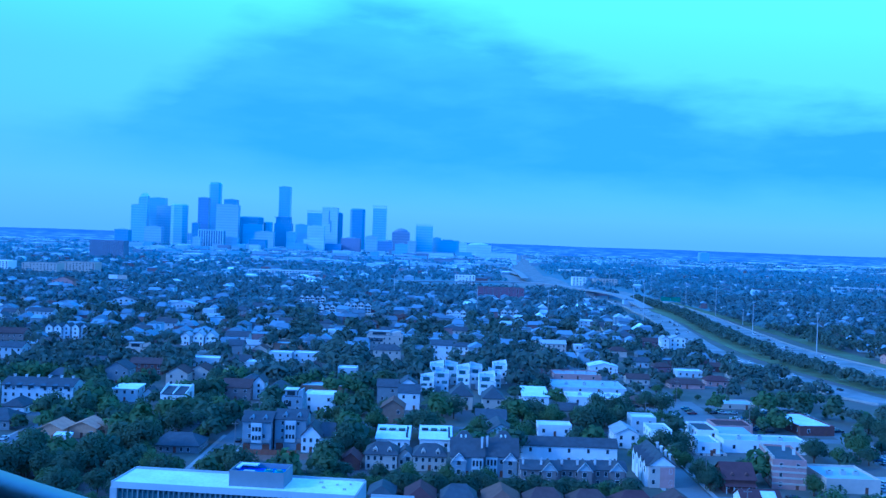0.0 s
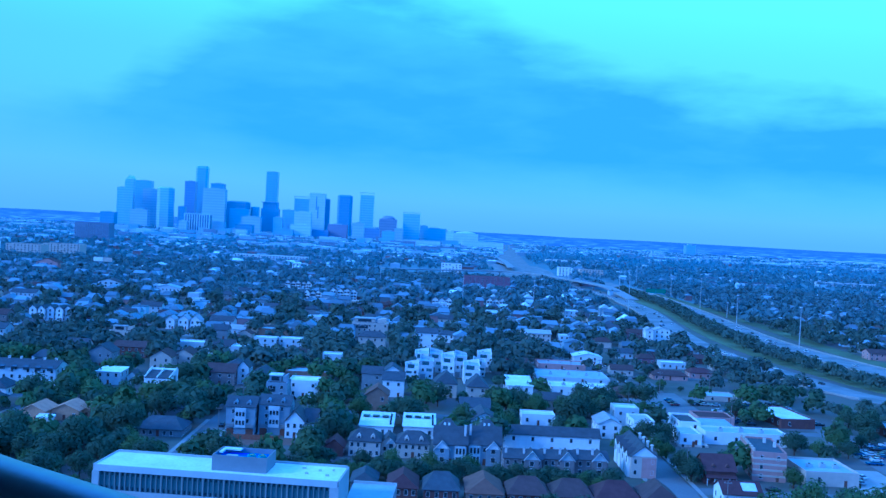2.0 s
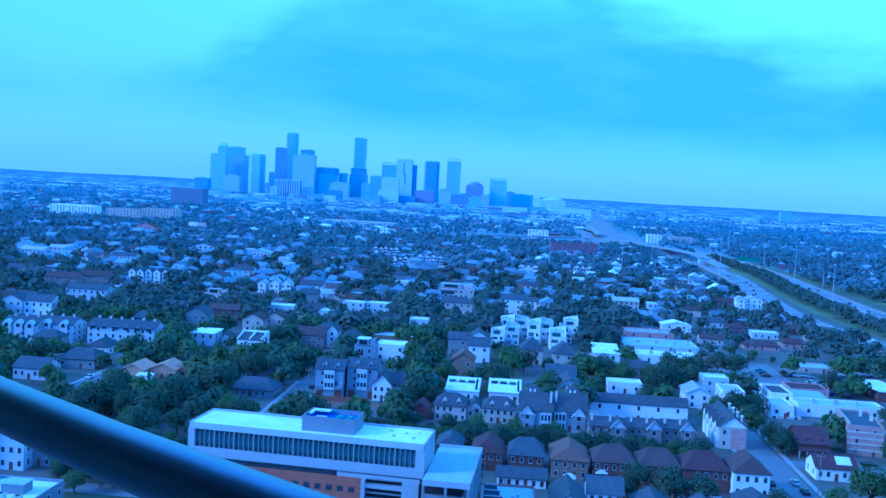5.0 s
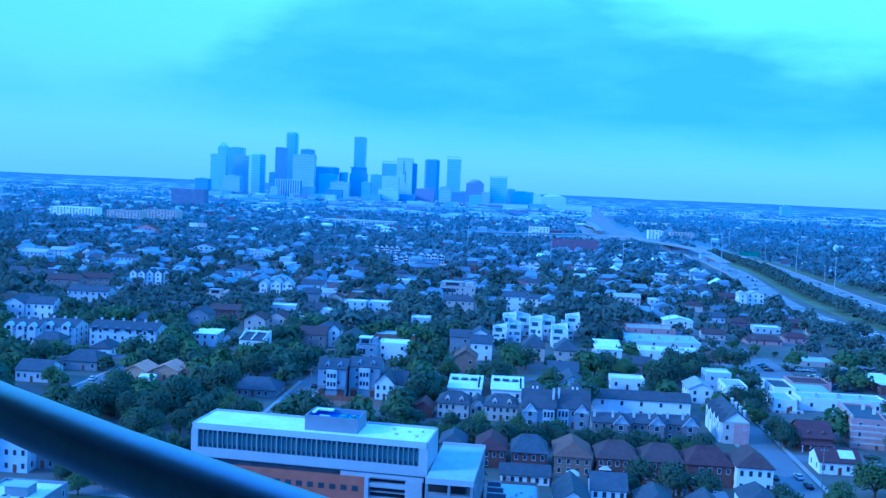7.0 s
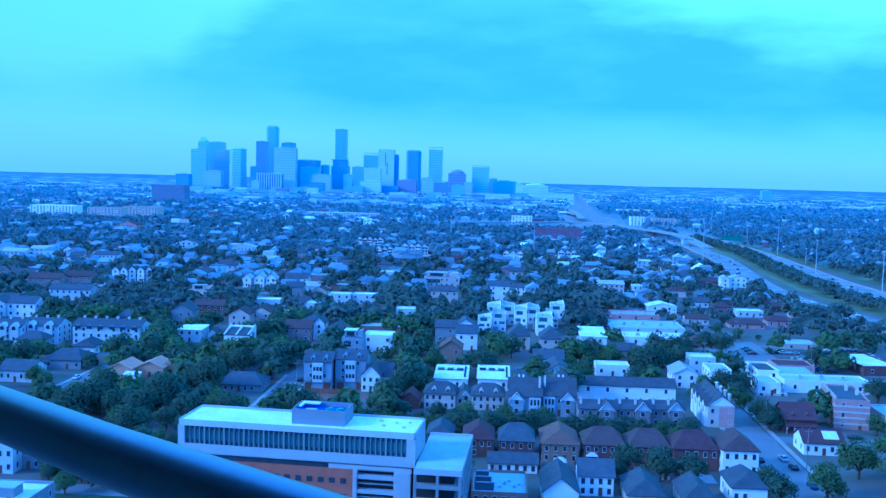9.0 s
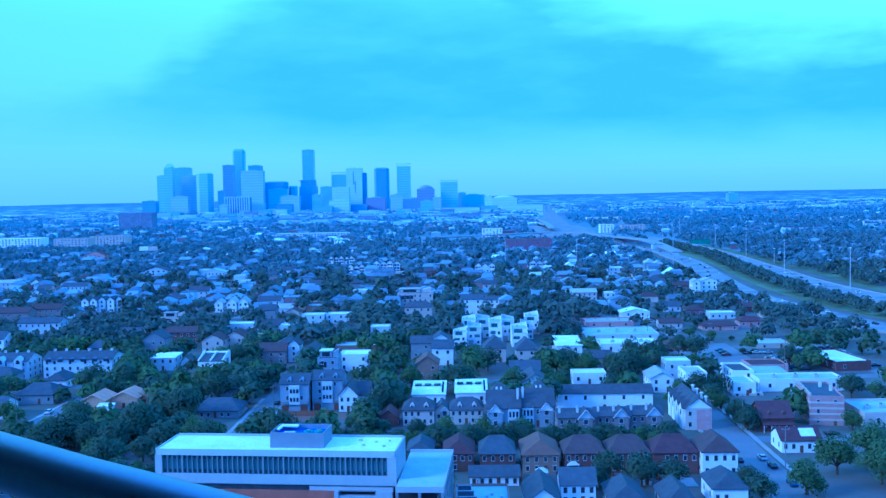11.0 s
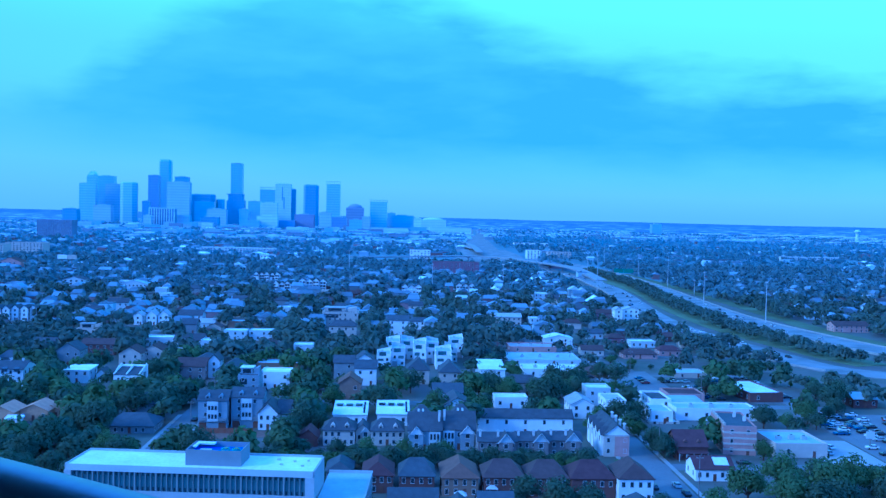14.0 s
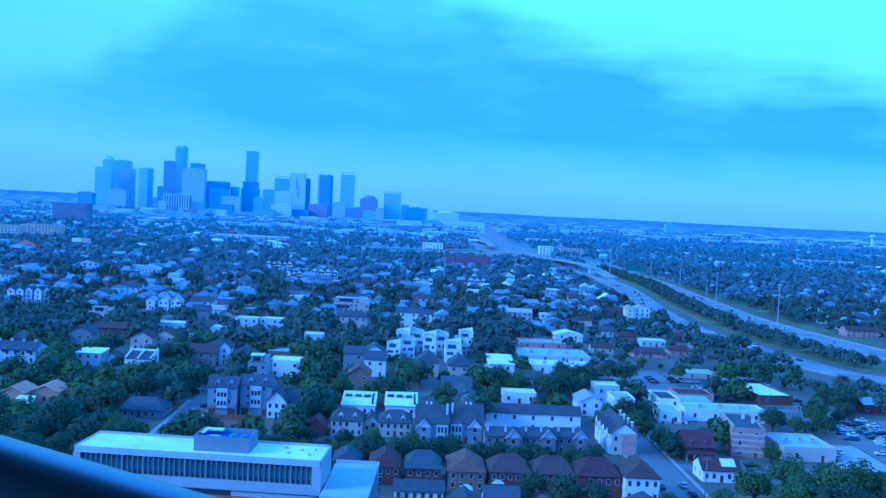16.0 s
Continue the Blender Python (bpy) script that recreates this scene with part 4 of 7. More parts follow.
# ---- the tall tower's balcony, where the camera stands ----
def balcony():
    home = thing("apartment_tower", 0, -6, label="plain concrete apartment tower with the camera's balcony", category="apartment building")
    part("wall", Shape().box(-16, 16, -14, 4.6, 0, 110), M_RENDER, home)
    for k in range(30):
        part("floor_edge", Shape().box(-16.15, 16.15, -14.1, 4.75, 2.9 + k * 3.5, 3.3 + k * 3.5), M_PAVE, home)
    part("balcony_slab", Shape().loft([(-4.6, 4.75, EYE - 1.62 - 0.25), (4.2, 4.75, EYE - 1.62 - 0.25), (4.2, 5.0, EYE - 1.62 - 0.25), (0.6, 6.45, EYE - 1.62 - 0.25), (-4.6, 10.2, EYE - 1.62 - 0.25)],
         [(-4.6, 4.75, EYE - 1.62), (4.2, 4.75, EYE - 1.62), (4.2, 5.0, EYE - 1.62), (0.6, 6.45, EYE - 1.62), (-4.6, 10.2, EYE - 1.62)]), M_RENDER, home)
    # unseen slab overhead, added to keep sky light off the handrail's near side
    part("upper_slab", Shape().loft([(-4.6, 4.75, EYE + 1.15), (4.2, 4.75, EYE + 1.15), (4.2, 5.0, EYE + 1.15), (0.6, 6.5, EYE + 1.15), (-4.6, 10.3, EYE + 1.15)],
         [(-4.6, 4.75, EYE + 1.4), (4.2, 4.75, EYE + 1.4), (4.2, 5.0, EYE + 1.4), (0.6, 6.5, EYE + 1.4), (-4.6, 10.3, EYE + 1.4)]), M_RENDER, home)
    # unseen wall on the left, added to darken what the handrail reflects
    part("side_wall", Shape().box(-4.78, -4.6, 4.75, 10.15, EYE - 1.62, EYE + 1.15), M_RENDER, home)
    rail = thing("balcony_railing", 0, 0, EYE - 1.62, label="round dark painted steel balcony handrail", category="railing")
    z = 1.62 - 0.302
    pts = [Vector((-4.2, 3.98, z)), Vector((-2.4, 2.55, z)), Vector((-1.3, 1.70, z)), Vector((-0.66, 1.170, z)), Vector((-0.42, 0.990, z)), Vector((-0.20, 0.838, z)), Vector((0.02, 0.69, z)), Vector((0.5, 0.38, z))]
    s, n = Shape(), 20
    for i, p in enumerate(pts):
        d = (pts[min(i + 1, len(pts) - 1)] - pts[max(i - 1, 0)]).normalized()
        side = d.cross(Vector((0, 0, 1))).normalized()
        s.v += [tuple(p + 0.0325 * (side * math.cos(2 * math.pi * k / n) + Vector((0, 0, 1)) * math.sin(2 * math.pi * k / n))) for k in range(n)]
    for i in range(len(pts) - 1):
        s.f += [(i * n + k, i * n + (k + 1) % n, (i + 1) * n + (k + 1) % n, (i + 1) * n + k) for k in range(n)]
    s.f += [tuple(range(n - 1, -1, -1)), tuple(range((len(pts) - 1) * n, len(pts) * n))]
    part("handrail", s, M_STEEL, rail, smooth=True)
    for p in (pts[0], pts[1], pts[-1]):
        q = p + (Vector((0.05, -0.04, 0)) if p is pts[0] else Vector((-0.04, 0.03, 0)) if p is pts[-1] else Vector((0, 0, 0)))
        part("post", Shape().tube(q.x, q.y, 0, z, 0.022, 0.022, 10), M_STEEL, rail)


balcony()


# ---- the white office block ----
def office_block():
    ob = thing("office_building", -44.6, 208.2, turn=-5.0, label="white flat-roofed office block with a long ribbon of windows over brick", category="office building")
    TAKEN.append((-76, 0, 196, 228))
    w, d, t = 54.6, 12.8, 21.15
    W = M_WHITE_PANEL
    # white frame of the upper storey
    part("roof", Shape().box(-w / 2, w / 2, 0.6, d, t - 0.5, t - 0.1), ROOF["whiteroof"], ob, "white roof membrane")
    part("fascia", Shape().loft([(-w / 2, -0.2, 19.9), (w / 2, -0.2, 19.9), (w / 2, 0.6, 19.9), (-w / 2, 0.6, 19.9)], [(-w / 2, 0.3, t), (w / 2, 0.3, t), (w / 2, 0.6, t), (-w / 2, 0.6, t)]), W, ob)
    part("parapet", Shape().box(-w / 2, w / 2, d, d + 0.4, 12, t + 0.35).box(-w / 2 - 0.4, -w / 2, 0.3, d + 0.4, 13.5, t + 0.1).box(w / 2, w / 2 + 0.4, 0.3, d + 0.4, 13.5, t + 0.1), W, ob)
    part("end_pier", Shape().box(-w / 2 - 0.4, -w / 2 + 1.2, -0.2, 0.6, 13.6, 19.9), W, ob)
    part("end_pier", Shape().box(w / 2 - 1.6, w / 2 + 0.4, -0.2, 0.6, 13.6, 19.9), W, ob)
    part("sill_band", Shape().box(-w / 2 + 1.2, w / 2 - 1.6, -0.2, 0.6, 13.6, 15.7), W, ob)
    part("soffit", Shape().box(-w / 2, w / 2, 0.6, d, 13.2, 13.6), W, ob)
    x0, x1, n = -w / 2 + 1.2, w / 2 - 1.6, 44
    step = (x1 - x0) / n
    pane_m = Shape().box(-0.1, step - 0.2, 0.36, 0.42, 0, 4.2).mesh("pane", M_OFFICE_GLASS)
    dark_m = Shape().box(0.22, step - 0.62, 0.30, 0.35, 0, 0.85).mesh("pane", M_GLASS)
    mull_m = Shape().box(-0.07, 0.07, 0.1, 0.95, 0, 4.2).mesh("mullion", M_MULLION)
    wide_m = Shape().box(-0.16, 0.16, 0.0, 0.95, 0, 4.2).mesh("mullion", M_MULLION)
    for i in range(n):
        at(part("pane", pane_m, None, ob), x0 + i * step + 0.15, 0, 15.7)
        at(part("pane", dark_m, None, ob), x0 + i * step + 0.15, 0, 15.75)
        at(part("pane", dark_m, None, ob), x0 + i * step + 0.15, 0, 19.0)
        if i:
            at(part("mullion", wide_m if i % 4 == 0 else mull_m, None, ob), x0 + i * step, 0, 15.7)
    part("core_wall", Shape().box(-w / 2 + 0.5, w / 2 - 0.5, 1.2, d - 0.2, 0, 20.6), M_INSIDE, ob)
    # lower storeys
    part("strip_window", Shape().box(-w / 2 + 2, 7.9, 0.3, 1.1, 12.2, 13.2), M_GLASS, ob)
    part("wall_panel", Shape().box(7.9, w / 2 - 0.4, 0.2, 1.1, 12.2, 13.2), W, ob)
    part("brick_wall", Shape().box(-w / 2 + 1, 13.7, -0.5, 1.1, 0, 12.2), M_OFFICE_BRICK, ob, "red-brown brick lower wall")
    for i in range(13):
        for z in (9.0, 5.4, 1.8):
            part("pane", Shape().box(-20.4 + i * 2.6, -19.0 + i * 2.6, -0.56, -0.4, z, z + 1.2), M_GLASS, ob)
    part("frame_column", Shape().box(13.7, 14.6, -0.6, 1.1, 0, 12.2), W, ob)
    part("frame_column", Shape().box(23.0, 26.8, -0.6, 1.1, 0, 12.2), W, ob)
    for k in range(4):
        part("deck_edge", Shape().box(14.6, 23.0, -0.4, 1.1, 0.4 + k * 3.3, 1.3 + k * 3.3), W, ob)
        part("deck_ceiling", Shape().box(14.6, 23.0, -0.1, 1.1, 2.9 + k * 3.1, 3.1 + k * 3.1), M_GREY_PANEL, ob)
    # roof enclosure with open top
    x, y = 4.6, 3.0
    pent = part("roof_enclosure", Shape().box(x - 6.2, x + 6.2, y - 0.25, y, t - 0.1, t + 3.4).box(x - 6.2, x - 5.95, y, y + 8, t - 0.1, t + 3.4).box(x + 5.95, x + 6.2, y, y + 8, t - 0.1, t + 3.4).box(x - 5.95, x + 5.95, y + 7.75, y + 8, t - 0.1, t + 3.4), M_GREY_PANEL, ob)
    part("blue_lining", Shape().box(x - 5.9, x + 5.9, y + 0.05, y + 7.7, t + 0.2, t + 2.2), M_BLUE, pent, "bright blue lining")
    part("white_canopy", Shape().box(x - 5.6, x - 1.4, y + 5.8, y + 7.5, t + 3.1, t + 3.4).box(x - 5.6, x - 4.8, y + 3.0, y + 5.8, t + 3.1, t + 3.4), ROOF["whiteroof"], pent)
    for k in (1.6, 4.0):
        fan = part("cooling_fan", Shape().tube(x + k + 0.3, y + 3.0, t + 2.2, t + 3.1, 1.1, 1.0, 14), M_TEAL, pent)
        part("fan_ring", Shape().tube(x + k + 0.3, y + 3.0, t + 3.104, t + 3.2, 0.7, 0.7, 12), M_GLASS, fan)
    part("roof_unit", Shape().box(x - 3.6, x - 1.0, y + 1.6, y + 2.8, t + 2.2, t + 3.0), M_UNIT, pent)
    for ux, uy, s in ((19, 5, 0.35), (21.5, 8, 0.3), (23.8, 4.4, 0.35), (24.5, 9, 0.25), (17.5, 9.2, 0.4)):
        part("roof_vent", Shape().box(ux, ux + 2.2 * s, uy, uy + s, t - 0.1, t + 0.3), M_UNIT, ob)


M_WHITE_PANEL = material("white_facade_panel", (0.40, 0.41, 0.41), vary=0.16, scale=0.15, fine=2)
M_OFFICE_GLASS = material("grey_green_glass", (0.11, 0.15, 0.16), rough=0.25, vary=0.35, spec=0.5)
M_MULLION = material("pale_mullion", (0.26, 0.28, 0.28), vary=0.12)
M_INSIDE = material("dark_inside", (0.03, 0.03, 0.035), vary=0.3)
M_OFFICE_BRICK = material("orange_brick", (0.30, 0.125, 0.075), vary=0.25, fine=9, bump=0.3)
M_GREY_PANEL = material("grey_metal_screen", (0.24, 0.25, 0.26), vary=0.12)
M_BLUE = material("bright_blue_membrane", (0.015, 0.12, 0.75), rough=0.6, vary=0.25)
M_TEAL = material("teal_fan_housing", (0.10, 0.32, 0.34), rough=0.5, vary=0.2)
office_block()


def parking_garage():
    ob = thing("parking_garage", -11.6, 199.5, turn=-3.0, label="white open-deck parking garage with pale flat top deck", category="garage")
    w, d = 10.5, 29.0
    part("top_deck", Shape().box(-w / 2, w / 2, 0.3, d - 0.3, 14.4, 14.9), ROOF["bluewhite"], ob)
    part("parapet", Shape().box(-w / 2, w / 2, 0, 0.3, 14.0, 15.3).box(-w / 2, w / 2, d - 0.3, d, 14.0, 15.5).box(w / 2 - 0.3, w / 2, 0.3, d - 0.3, 14.0, 15.4), M_WHITE_PANEL, ob)
    for k in range(4):
        part("deck", Shape().box(-w / 2, w / 2, 0.3, d - 0.3, 1.0 + k * 3.3, 1.4 + k * 3.3), M_PAVE, ob)
        part("deck_edge", Shape().box(-w / 2, w / 2, 0.0, 0.25, 1.0 + k * 3.3, 1.9 + k * 3.3).box(w / 2 - 0.25, w / 2, 0.3, d, 1.0 + k * 3.3, 1.9 + k * 3.3), M_GREY_PANEL, ob)
    for i in range(3):
        part("column", Shape().box(-w / 2 + i * 4.9, -w / 2 + 0.6 + i * 4.9, -0.05, 0.6, 0, 14.0), M_GREY_PANEL, ob)
    for i in range(5):
        part("column", Shape().box(w / 2 - 0.6, w / 2 + 0.05, 5 + i * 5.5, 5.6 + i * 5.5, 0, 14.0), M_WHITE_PANEL, ob)
    part("core_wall", Shape().box(-w / 2 + 0.3, w / 2 - 2.0, 3.0, d - 2, 0, 14.3), M_INSIDE, ob)


parking_garage()

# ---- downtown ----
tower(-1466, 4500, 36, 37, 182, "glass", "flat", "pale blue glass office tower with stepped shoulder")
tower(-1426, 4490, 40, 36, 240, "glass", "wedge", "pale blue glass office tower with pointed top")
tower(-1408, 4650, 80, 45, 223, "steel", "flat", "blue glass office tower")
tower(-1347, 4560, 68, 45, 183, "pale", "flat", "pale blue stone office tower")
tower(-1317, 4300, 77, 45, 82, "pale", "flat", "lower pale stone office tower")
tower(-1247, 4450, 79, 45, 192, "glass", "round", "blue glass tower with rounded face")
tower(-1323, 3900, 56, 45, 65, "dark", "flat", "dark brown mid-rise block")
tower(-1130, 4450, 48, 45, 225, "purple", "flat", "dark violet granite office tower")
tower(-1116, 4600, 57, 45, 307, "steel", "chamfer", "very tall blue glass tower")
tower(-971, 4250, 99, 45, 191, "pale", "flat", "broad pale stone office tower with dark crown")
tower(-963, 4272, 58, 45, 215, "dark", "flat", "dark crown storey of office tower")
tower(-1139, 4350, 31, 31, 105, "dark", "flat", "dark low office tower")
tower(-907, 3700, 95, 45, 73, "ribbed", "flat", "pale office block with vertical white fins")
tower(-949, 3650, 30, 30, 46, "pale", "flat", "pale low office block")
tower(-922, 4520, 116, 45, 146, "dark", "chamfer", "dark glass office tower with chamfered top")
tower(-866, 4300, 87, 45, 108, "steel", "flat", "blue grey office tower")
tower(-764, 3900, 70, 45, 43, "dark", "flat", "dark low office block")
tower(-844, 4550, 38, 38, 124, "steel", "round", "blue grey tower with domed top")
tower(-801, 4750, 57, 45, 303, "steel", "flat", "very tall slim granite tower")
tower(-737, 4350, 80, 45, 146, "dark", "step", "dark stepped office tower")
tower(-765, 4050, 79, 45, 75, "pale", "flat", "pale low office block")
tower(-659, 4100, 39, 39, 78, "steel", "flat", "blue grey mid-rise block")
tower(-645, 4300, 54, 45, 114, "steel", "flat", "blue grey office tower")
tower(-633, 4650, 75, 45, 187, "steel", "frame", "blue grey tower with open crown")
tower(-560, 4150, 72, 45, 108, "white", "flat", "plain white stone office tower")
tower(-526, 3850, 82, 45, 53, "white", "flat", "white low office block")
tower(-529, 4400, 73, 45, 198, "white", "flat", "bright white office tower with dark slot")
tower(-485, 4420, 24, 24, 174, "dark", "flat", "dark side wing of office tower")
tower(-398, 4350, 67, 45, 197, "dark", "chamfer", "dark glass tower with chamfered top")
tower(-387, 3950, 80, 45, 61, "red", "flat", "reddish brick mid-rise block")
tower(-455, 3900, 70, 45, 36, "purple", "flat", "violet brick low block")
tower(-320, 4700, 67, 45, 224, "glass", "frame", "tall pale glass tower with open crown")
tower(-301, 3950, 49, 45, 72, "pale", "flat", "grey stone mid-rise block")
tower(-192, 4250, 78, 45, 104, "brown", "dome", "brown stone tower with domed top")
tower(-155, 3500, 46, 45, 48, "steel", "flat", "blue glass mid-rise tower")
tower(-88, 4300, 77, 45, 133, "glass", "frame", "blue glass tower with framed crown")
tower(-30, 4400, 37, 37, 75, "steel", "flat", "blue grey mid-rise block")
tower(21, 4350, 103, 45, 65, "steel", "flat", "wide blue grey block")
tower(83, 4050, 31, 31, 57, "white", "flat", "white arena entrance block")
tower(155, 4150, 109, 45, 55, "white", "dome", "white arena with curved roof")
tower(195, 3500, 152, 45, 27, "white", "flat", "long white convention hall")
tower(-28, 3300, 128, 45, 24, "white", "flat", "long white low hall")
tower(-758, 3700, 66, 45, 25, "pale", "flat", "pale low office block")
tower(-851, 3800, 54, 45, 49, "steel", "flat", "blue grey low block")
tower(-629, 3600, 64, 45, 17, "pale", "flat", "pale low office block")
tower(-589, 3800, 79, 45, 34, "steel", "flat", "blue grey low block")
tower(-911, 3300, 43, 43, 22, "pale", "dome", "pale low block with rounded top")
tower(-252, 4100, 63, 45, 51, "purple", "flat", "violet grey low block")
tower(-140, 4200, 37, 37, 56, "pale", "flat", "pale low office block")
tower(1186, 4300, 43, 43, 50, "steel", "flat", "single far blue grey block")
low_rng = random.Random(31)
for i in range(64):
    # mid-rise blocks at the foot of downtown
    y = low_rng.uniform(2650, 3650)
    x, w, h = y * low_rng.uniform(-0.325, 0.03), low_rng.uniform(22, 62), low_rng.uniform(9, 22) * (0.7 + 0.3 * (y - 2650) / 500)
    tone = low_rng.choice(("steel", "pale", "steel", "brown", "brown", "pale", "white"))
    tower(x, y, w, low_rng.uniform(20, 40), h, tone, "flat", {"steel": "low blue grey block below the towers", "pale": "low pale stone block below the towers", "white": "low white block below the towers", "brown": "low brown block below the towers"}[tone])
    TAKEN.append((x - w / 2 - 4, x + w / 2 + 4, y - 30, y + 44))
tank = thing("water_tower", 1778, 3600, label="pale far water tower", category="water tower")
part("column", Shape().tube(0, 0, 0, 40, 7, 5, 12), TOWER["white"], tank)
part("tank", Shape().tube(0, 0, 36, 44, 6, 13, 14).tube(0, 0, 44.01, 51, 13, 6, 14), TOWER["white"], tank)

# ---- houses and shops that can be told apart ----
house(-4.1, 261.6, 8.4, 13, 5.0, "hip", 3.4, "redbrick", "maroon", "red brick row house with a maroon hipped roof")
house(6.7, 260.1, 9.7, 12, 5.3, "hip", 3.8, "redbrick", "slate", "brick row house with a blue-grey hipped roof")
house(18.7, 259.3, 10.0, 15, 5.1, "hip", 3.6, "tanbrick", "tan", "tan brick row house with a tan hipped roof")
house(30.8, 259.2, 11.1, 12, 5.4, "hip", 3.8, "redbrick", "brown", "brick row house with a dark brown hipped roof")
house(43.0, 258.5, 11.1, 12, 5.5, "hip", 3.8, "redbrick", "brown", "brick row house with a brown hipped roof behind trees")
house(55.3, 256.9, 12.1, 12, 5.9, "hip", 3.9, "redbrick", "maroon", "brick row house with white window trim and brown hipped roof")
house(66.4, 253.6, 9.4, 13, 6.9, "hip", 3.8, "white", "brown", "row house with a white rendered ground floor and brown roof")
house(-18.2, 314.9, 10.5, 12, 5.2, "hip", 3.2, "cream", "grey", "cream sided townhouse with grey shingle roof and dormers", "d")
house(-2.1, 315.5, 10.9, 12, 5.0, "hip", 3.2, "cream", "grey", "cream sided townhouse with grey shingle roof and dormers", "d")
house(-16.0, 344.7, 11.9, 17, 4.0, "mono", 1.6, "white", "whiteroof", "white flat-roofed townhouse with dark roof skylights", "s")
house(-0.4, 345.7, 11.5, 17, 4.2, "mono", 1.6, "white", "whiteroof", "white flat-roofed townhouse with dark roof skylights", "s")
house(10.3, 309.2, 10.7, 12, 6.6, "gablex", 5.0, "bluegrey", "grey", "grey duplex townhouse with white front gable and twin chimneys", "gclw")
house(21.6, 311.2, 10.9, 12, 6.6, "gablex", 5.0, "bluegrey", "grey", "grey duplex townhouse with white front gable and twin chimneys", "gcw")
house(33.3, 300.3, 12.3, 10, 5.5, "gablex", 1.9, "greybrick", "grey", "grey brick terrace with pointed front gable and chimneys", "gc")
house(45.1, 301.6, 10.6, 10, 5.5, "gablex", 1.9, "greybrick", "grey", "grey brick terrace with pointed front gable and chimneys", "gc")
house(55.8, 302.8, 10.3, 10, 5.5, "gablex", 1.9, "greybrick", "grey", "grey brick terrace with pointed front gable and chimneys", "gc")
house(46.7, 333.2, 33.9, 9, 6.1, "gablex", 2.3, "white", "grey", "long white apartment building with grey shingle roof", "n")
house(72.8, 304.3, 8.3, 24, 7.0, "gabley", 3.4, "cream", "grey", "long white townhouse with blue-grey roof and round chimney caps", "rx")
house(96.9, 301.4, 10.0, 12, 4.2, "gablex", 4.2, "redbrick", "maroon", "red brick house with a maroon roof dormer", "do")
house(115.0, 308.0, 10.6, 24, 9.2, "flat", 0.5, "pinkbrick", "slate", "four storey striped pink brick apartment block", "bm").matrix_world = pose(115.0, 308.0, 0, 0, 0, -8)
house(102.5, 356.5, 8.4, 15, 3.9, "flat", 0.6, "white", "bluewhite", "white shop block with a pale flat roof")
house(106.6, 373.0, 8.4, 18, 5.2, "flat", 0.7, "white", "grey", "white shop block with a high parapet round a dark roof")
house(117.6, 375.0, 12.6, 10, 4.4, "mono", 0.5, "white", "bluewhite", "white shop block with a pale blue sloped roof")
house(125.2, 360.6, 32.0, 12, 4.3, "flat", 0.6, "white", "bluewhite", "long white flat-roofed commercial building", "u")
house(47.2, 379.2, 13.5, 9, 4.1, "flat", 0.5, "white", "whiteroof", "low white flat-roofed building behind the terrace")
house(72.6, 361.5, 9.0, 14, 5.4, "gabley", 2.4, "white", "white2", "white townhouse with pale roof")
house(86.3, 364.1, 8.2, 14, 6.6, "flat", 0.5, "white", "white2", "plain white flat-roofed townhouse block")
house(1.9, 216.1, 13.1, 17, 4.8, "flat", 0.6, "tanbrick", "bluewhite", "flat-roofed brick building with dark sawtooth solar roof lights", "p")
house(16.4, 219.7, 8.2, 16, 4.6, "gabley", 3.5, "white", "slate", "white house with a blue-grey shingle roof")
house(25.9, 232.3, 8.6, 9, 4.9, "gablex", 3.2, "white", "slate", "white sided house with dark windows and grey roof")
house(5.5, 248.2, 13.0, 7, 2.5, "gablex", 2.0, "white", "slate", "long low white building with blue-grey roof")
house(36.9, 223.8, 8.7, 14, 3.4, "hip", 3.6, "cream", "slate", "house with a blue-grey hipped roof")
house(49.0, 221.7, 7.3, 14, 3.4, "hip", 3.6, "cream", "slate", "house with a blue-grey hipped roof")
house(62.6, 229.5, 8.5, 12, 4.5, "hip", 3.2, "white", "slate", "white house with a blue-grey hipped roof")
house(96.0, 276.5, 11.5, 10, 3.6, "gablex", 2.8, "white", "maroon", "white gabled house with a dark red roof and pale roof patch", "q")
house(-139.2, 340.9, 8.9, 12, 4.1, "gabley", 2.2, "plywood", "plywoodroof", "unfinished plywood house frame with bare gable")
house(-129.8, 346.3, 10.3, 12, 3.7, "gabley", 2.4, "plywood", "plywoodroof", "unfinished plywood house frame with bare gable")
house(-125.7, 352.1, 6.3, 9, 2.9, "gabley", 1.8, "plywood", "plywoodroof", "unfinished plywood house frame with bare gable")
wrap = thing("porch", -133.6, 338.0, label="white sheeted porch between the unfinished plywood houses", category="porch")
part("wall", Shape().box(-2.6, 2.6, 0, 2.6, 0, 2.6), WALL["white"], wrap)
part("roof", Shape().loft([(-3.0, -0.4, 2.604), (3.0, -0.4, 2.604), (3.0, 2.8, 2.604), (-3.0, 2.8, 2.604)], [(-3.0, -0.4, 2.75), (3.0, -0.4, 2.75), (3.0, 2.8, 3.5), (-3.0, 2.8, 3.5)]), ROOF["whiteroof"], wrap)
part("opening", Shape().box(-2.0, -0.4, -0.05, 0.02, 0.1, 1.9), M_GLASS, wrap)
house(-64.0, 336.8, 10.2, 12, 10.2, "gablex", 2.6, "bluegrey", "slate", "grey three storey townhouse with dormer and twin garages", "dy")
house(-52.5, 339.6, 11.1, 12, 10.9, "gablex", 2.6, "bluegrey", "slate", "grey three storey townhouse with dormer and twin garages", "dy")
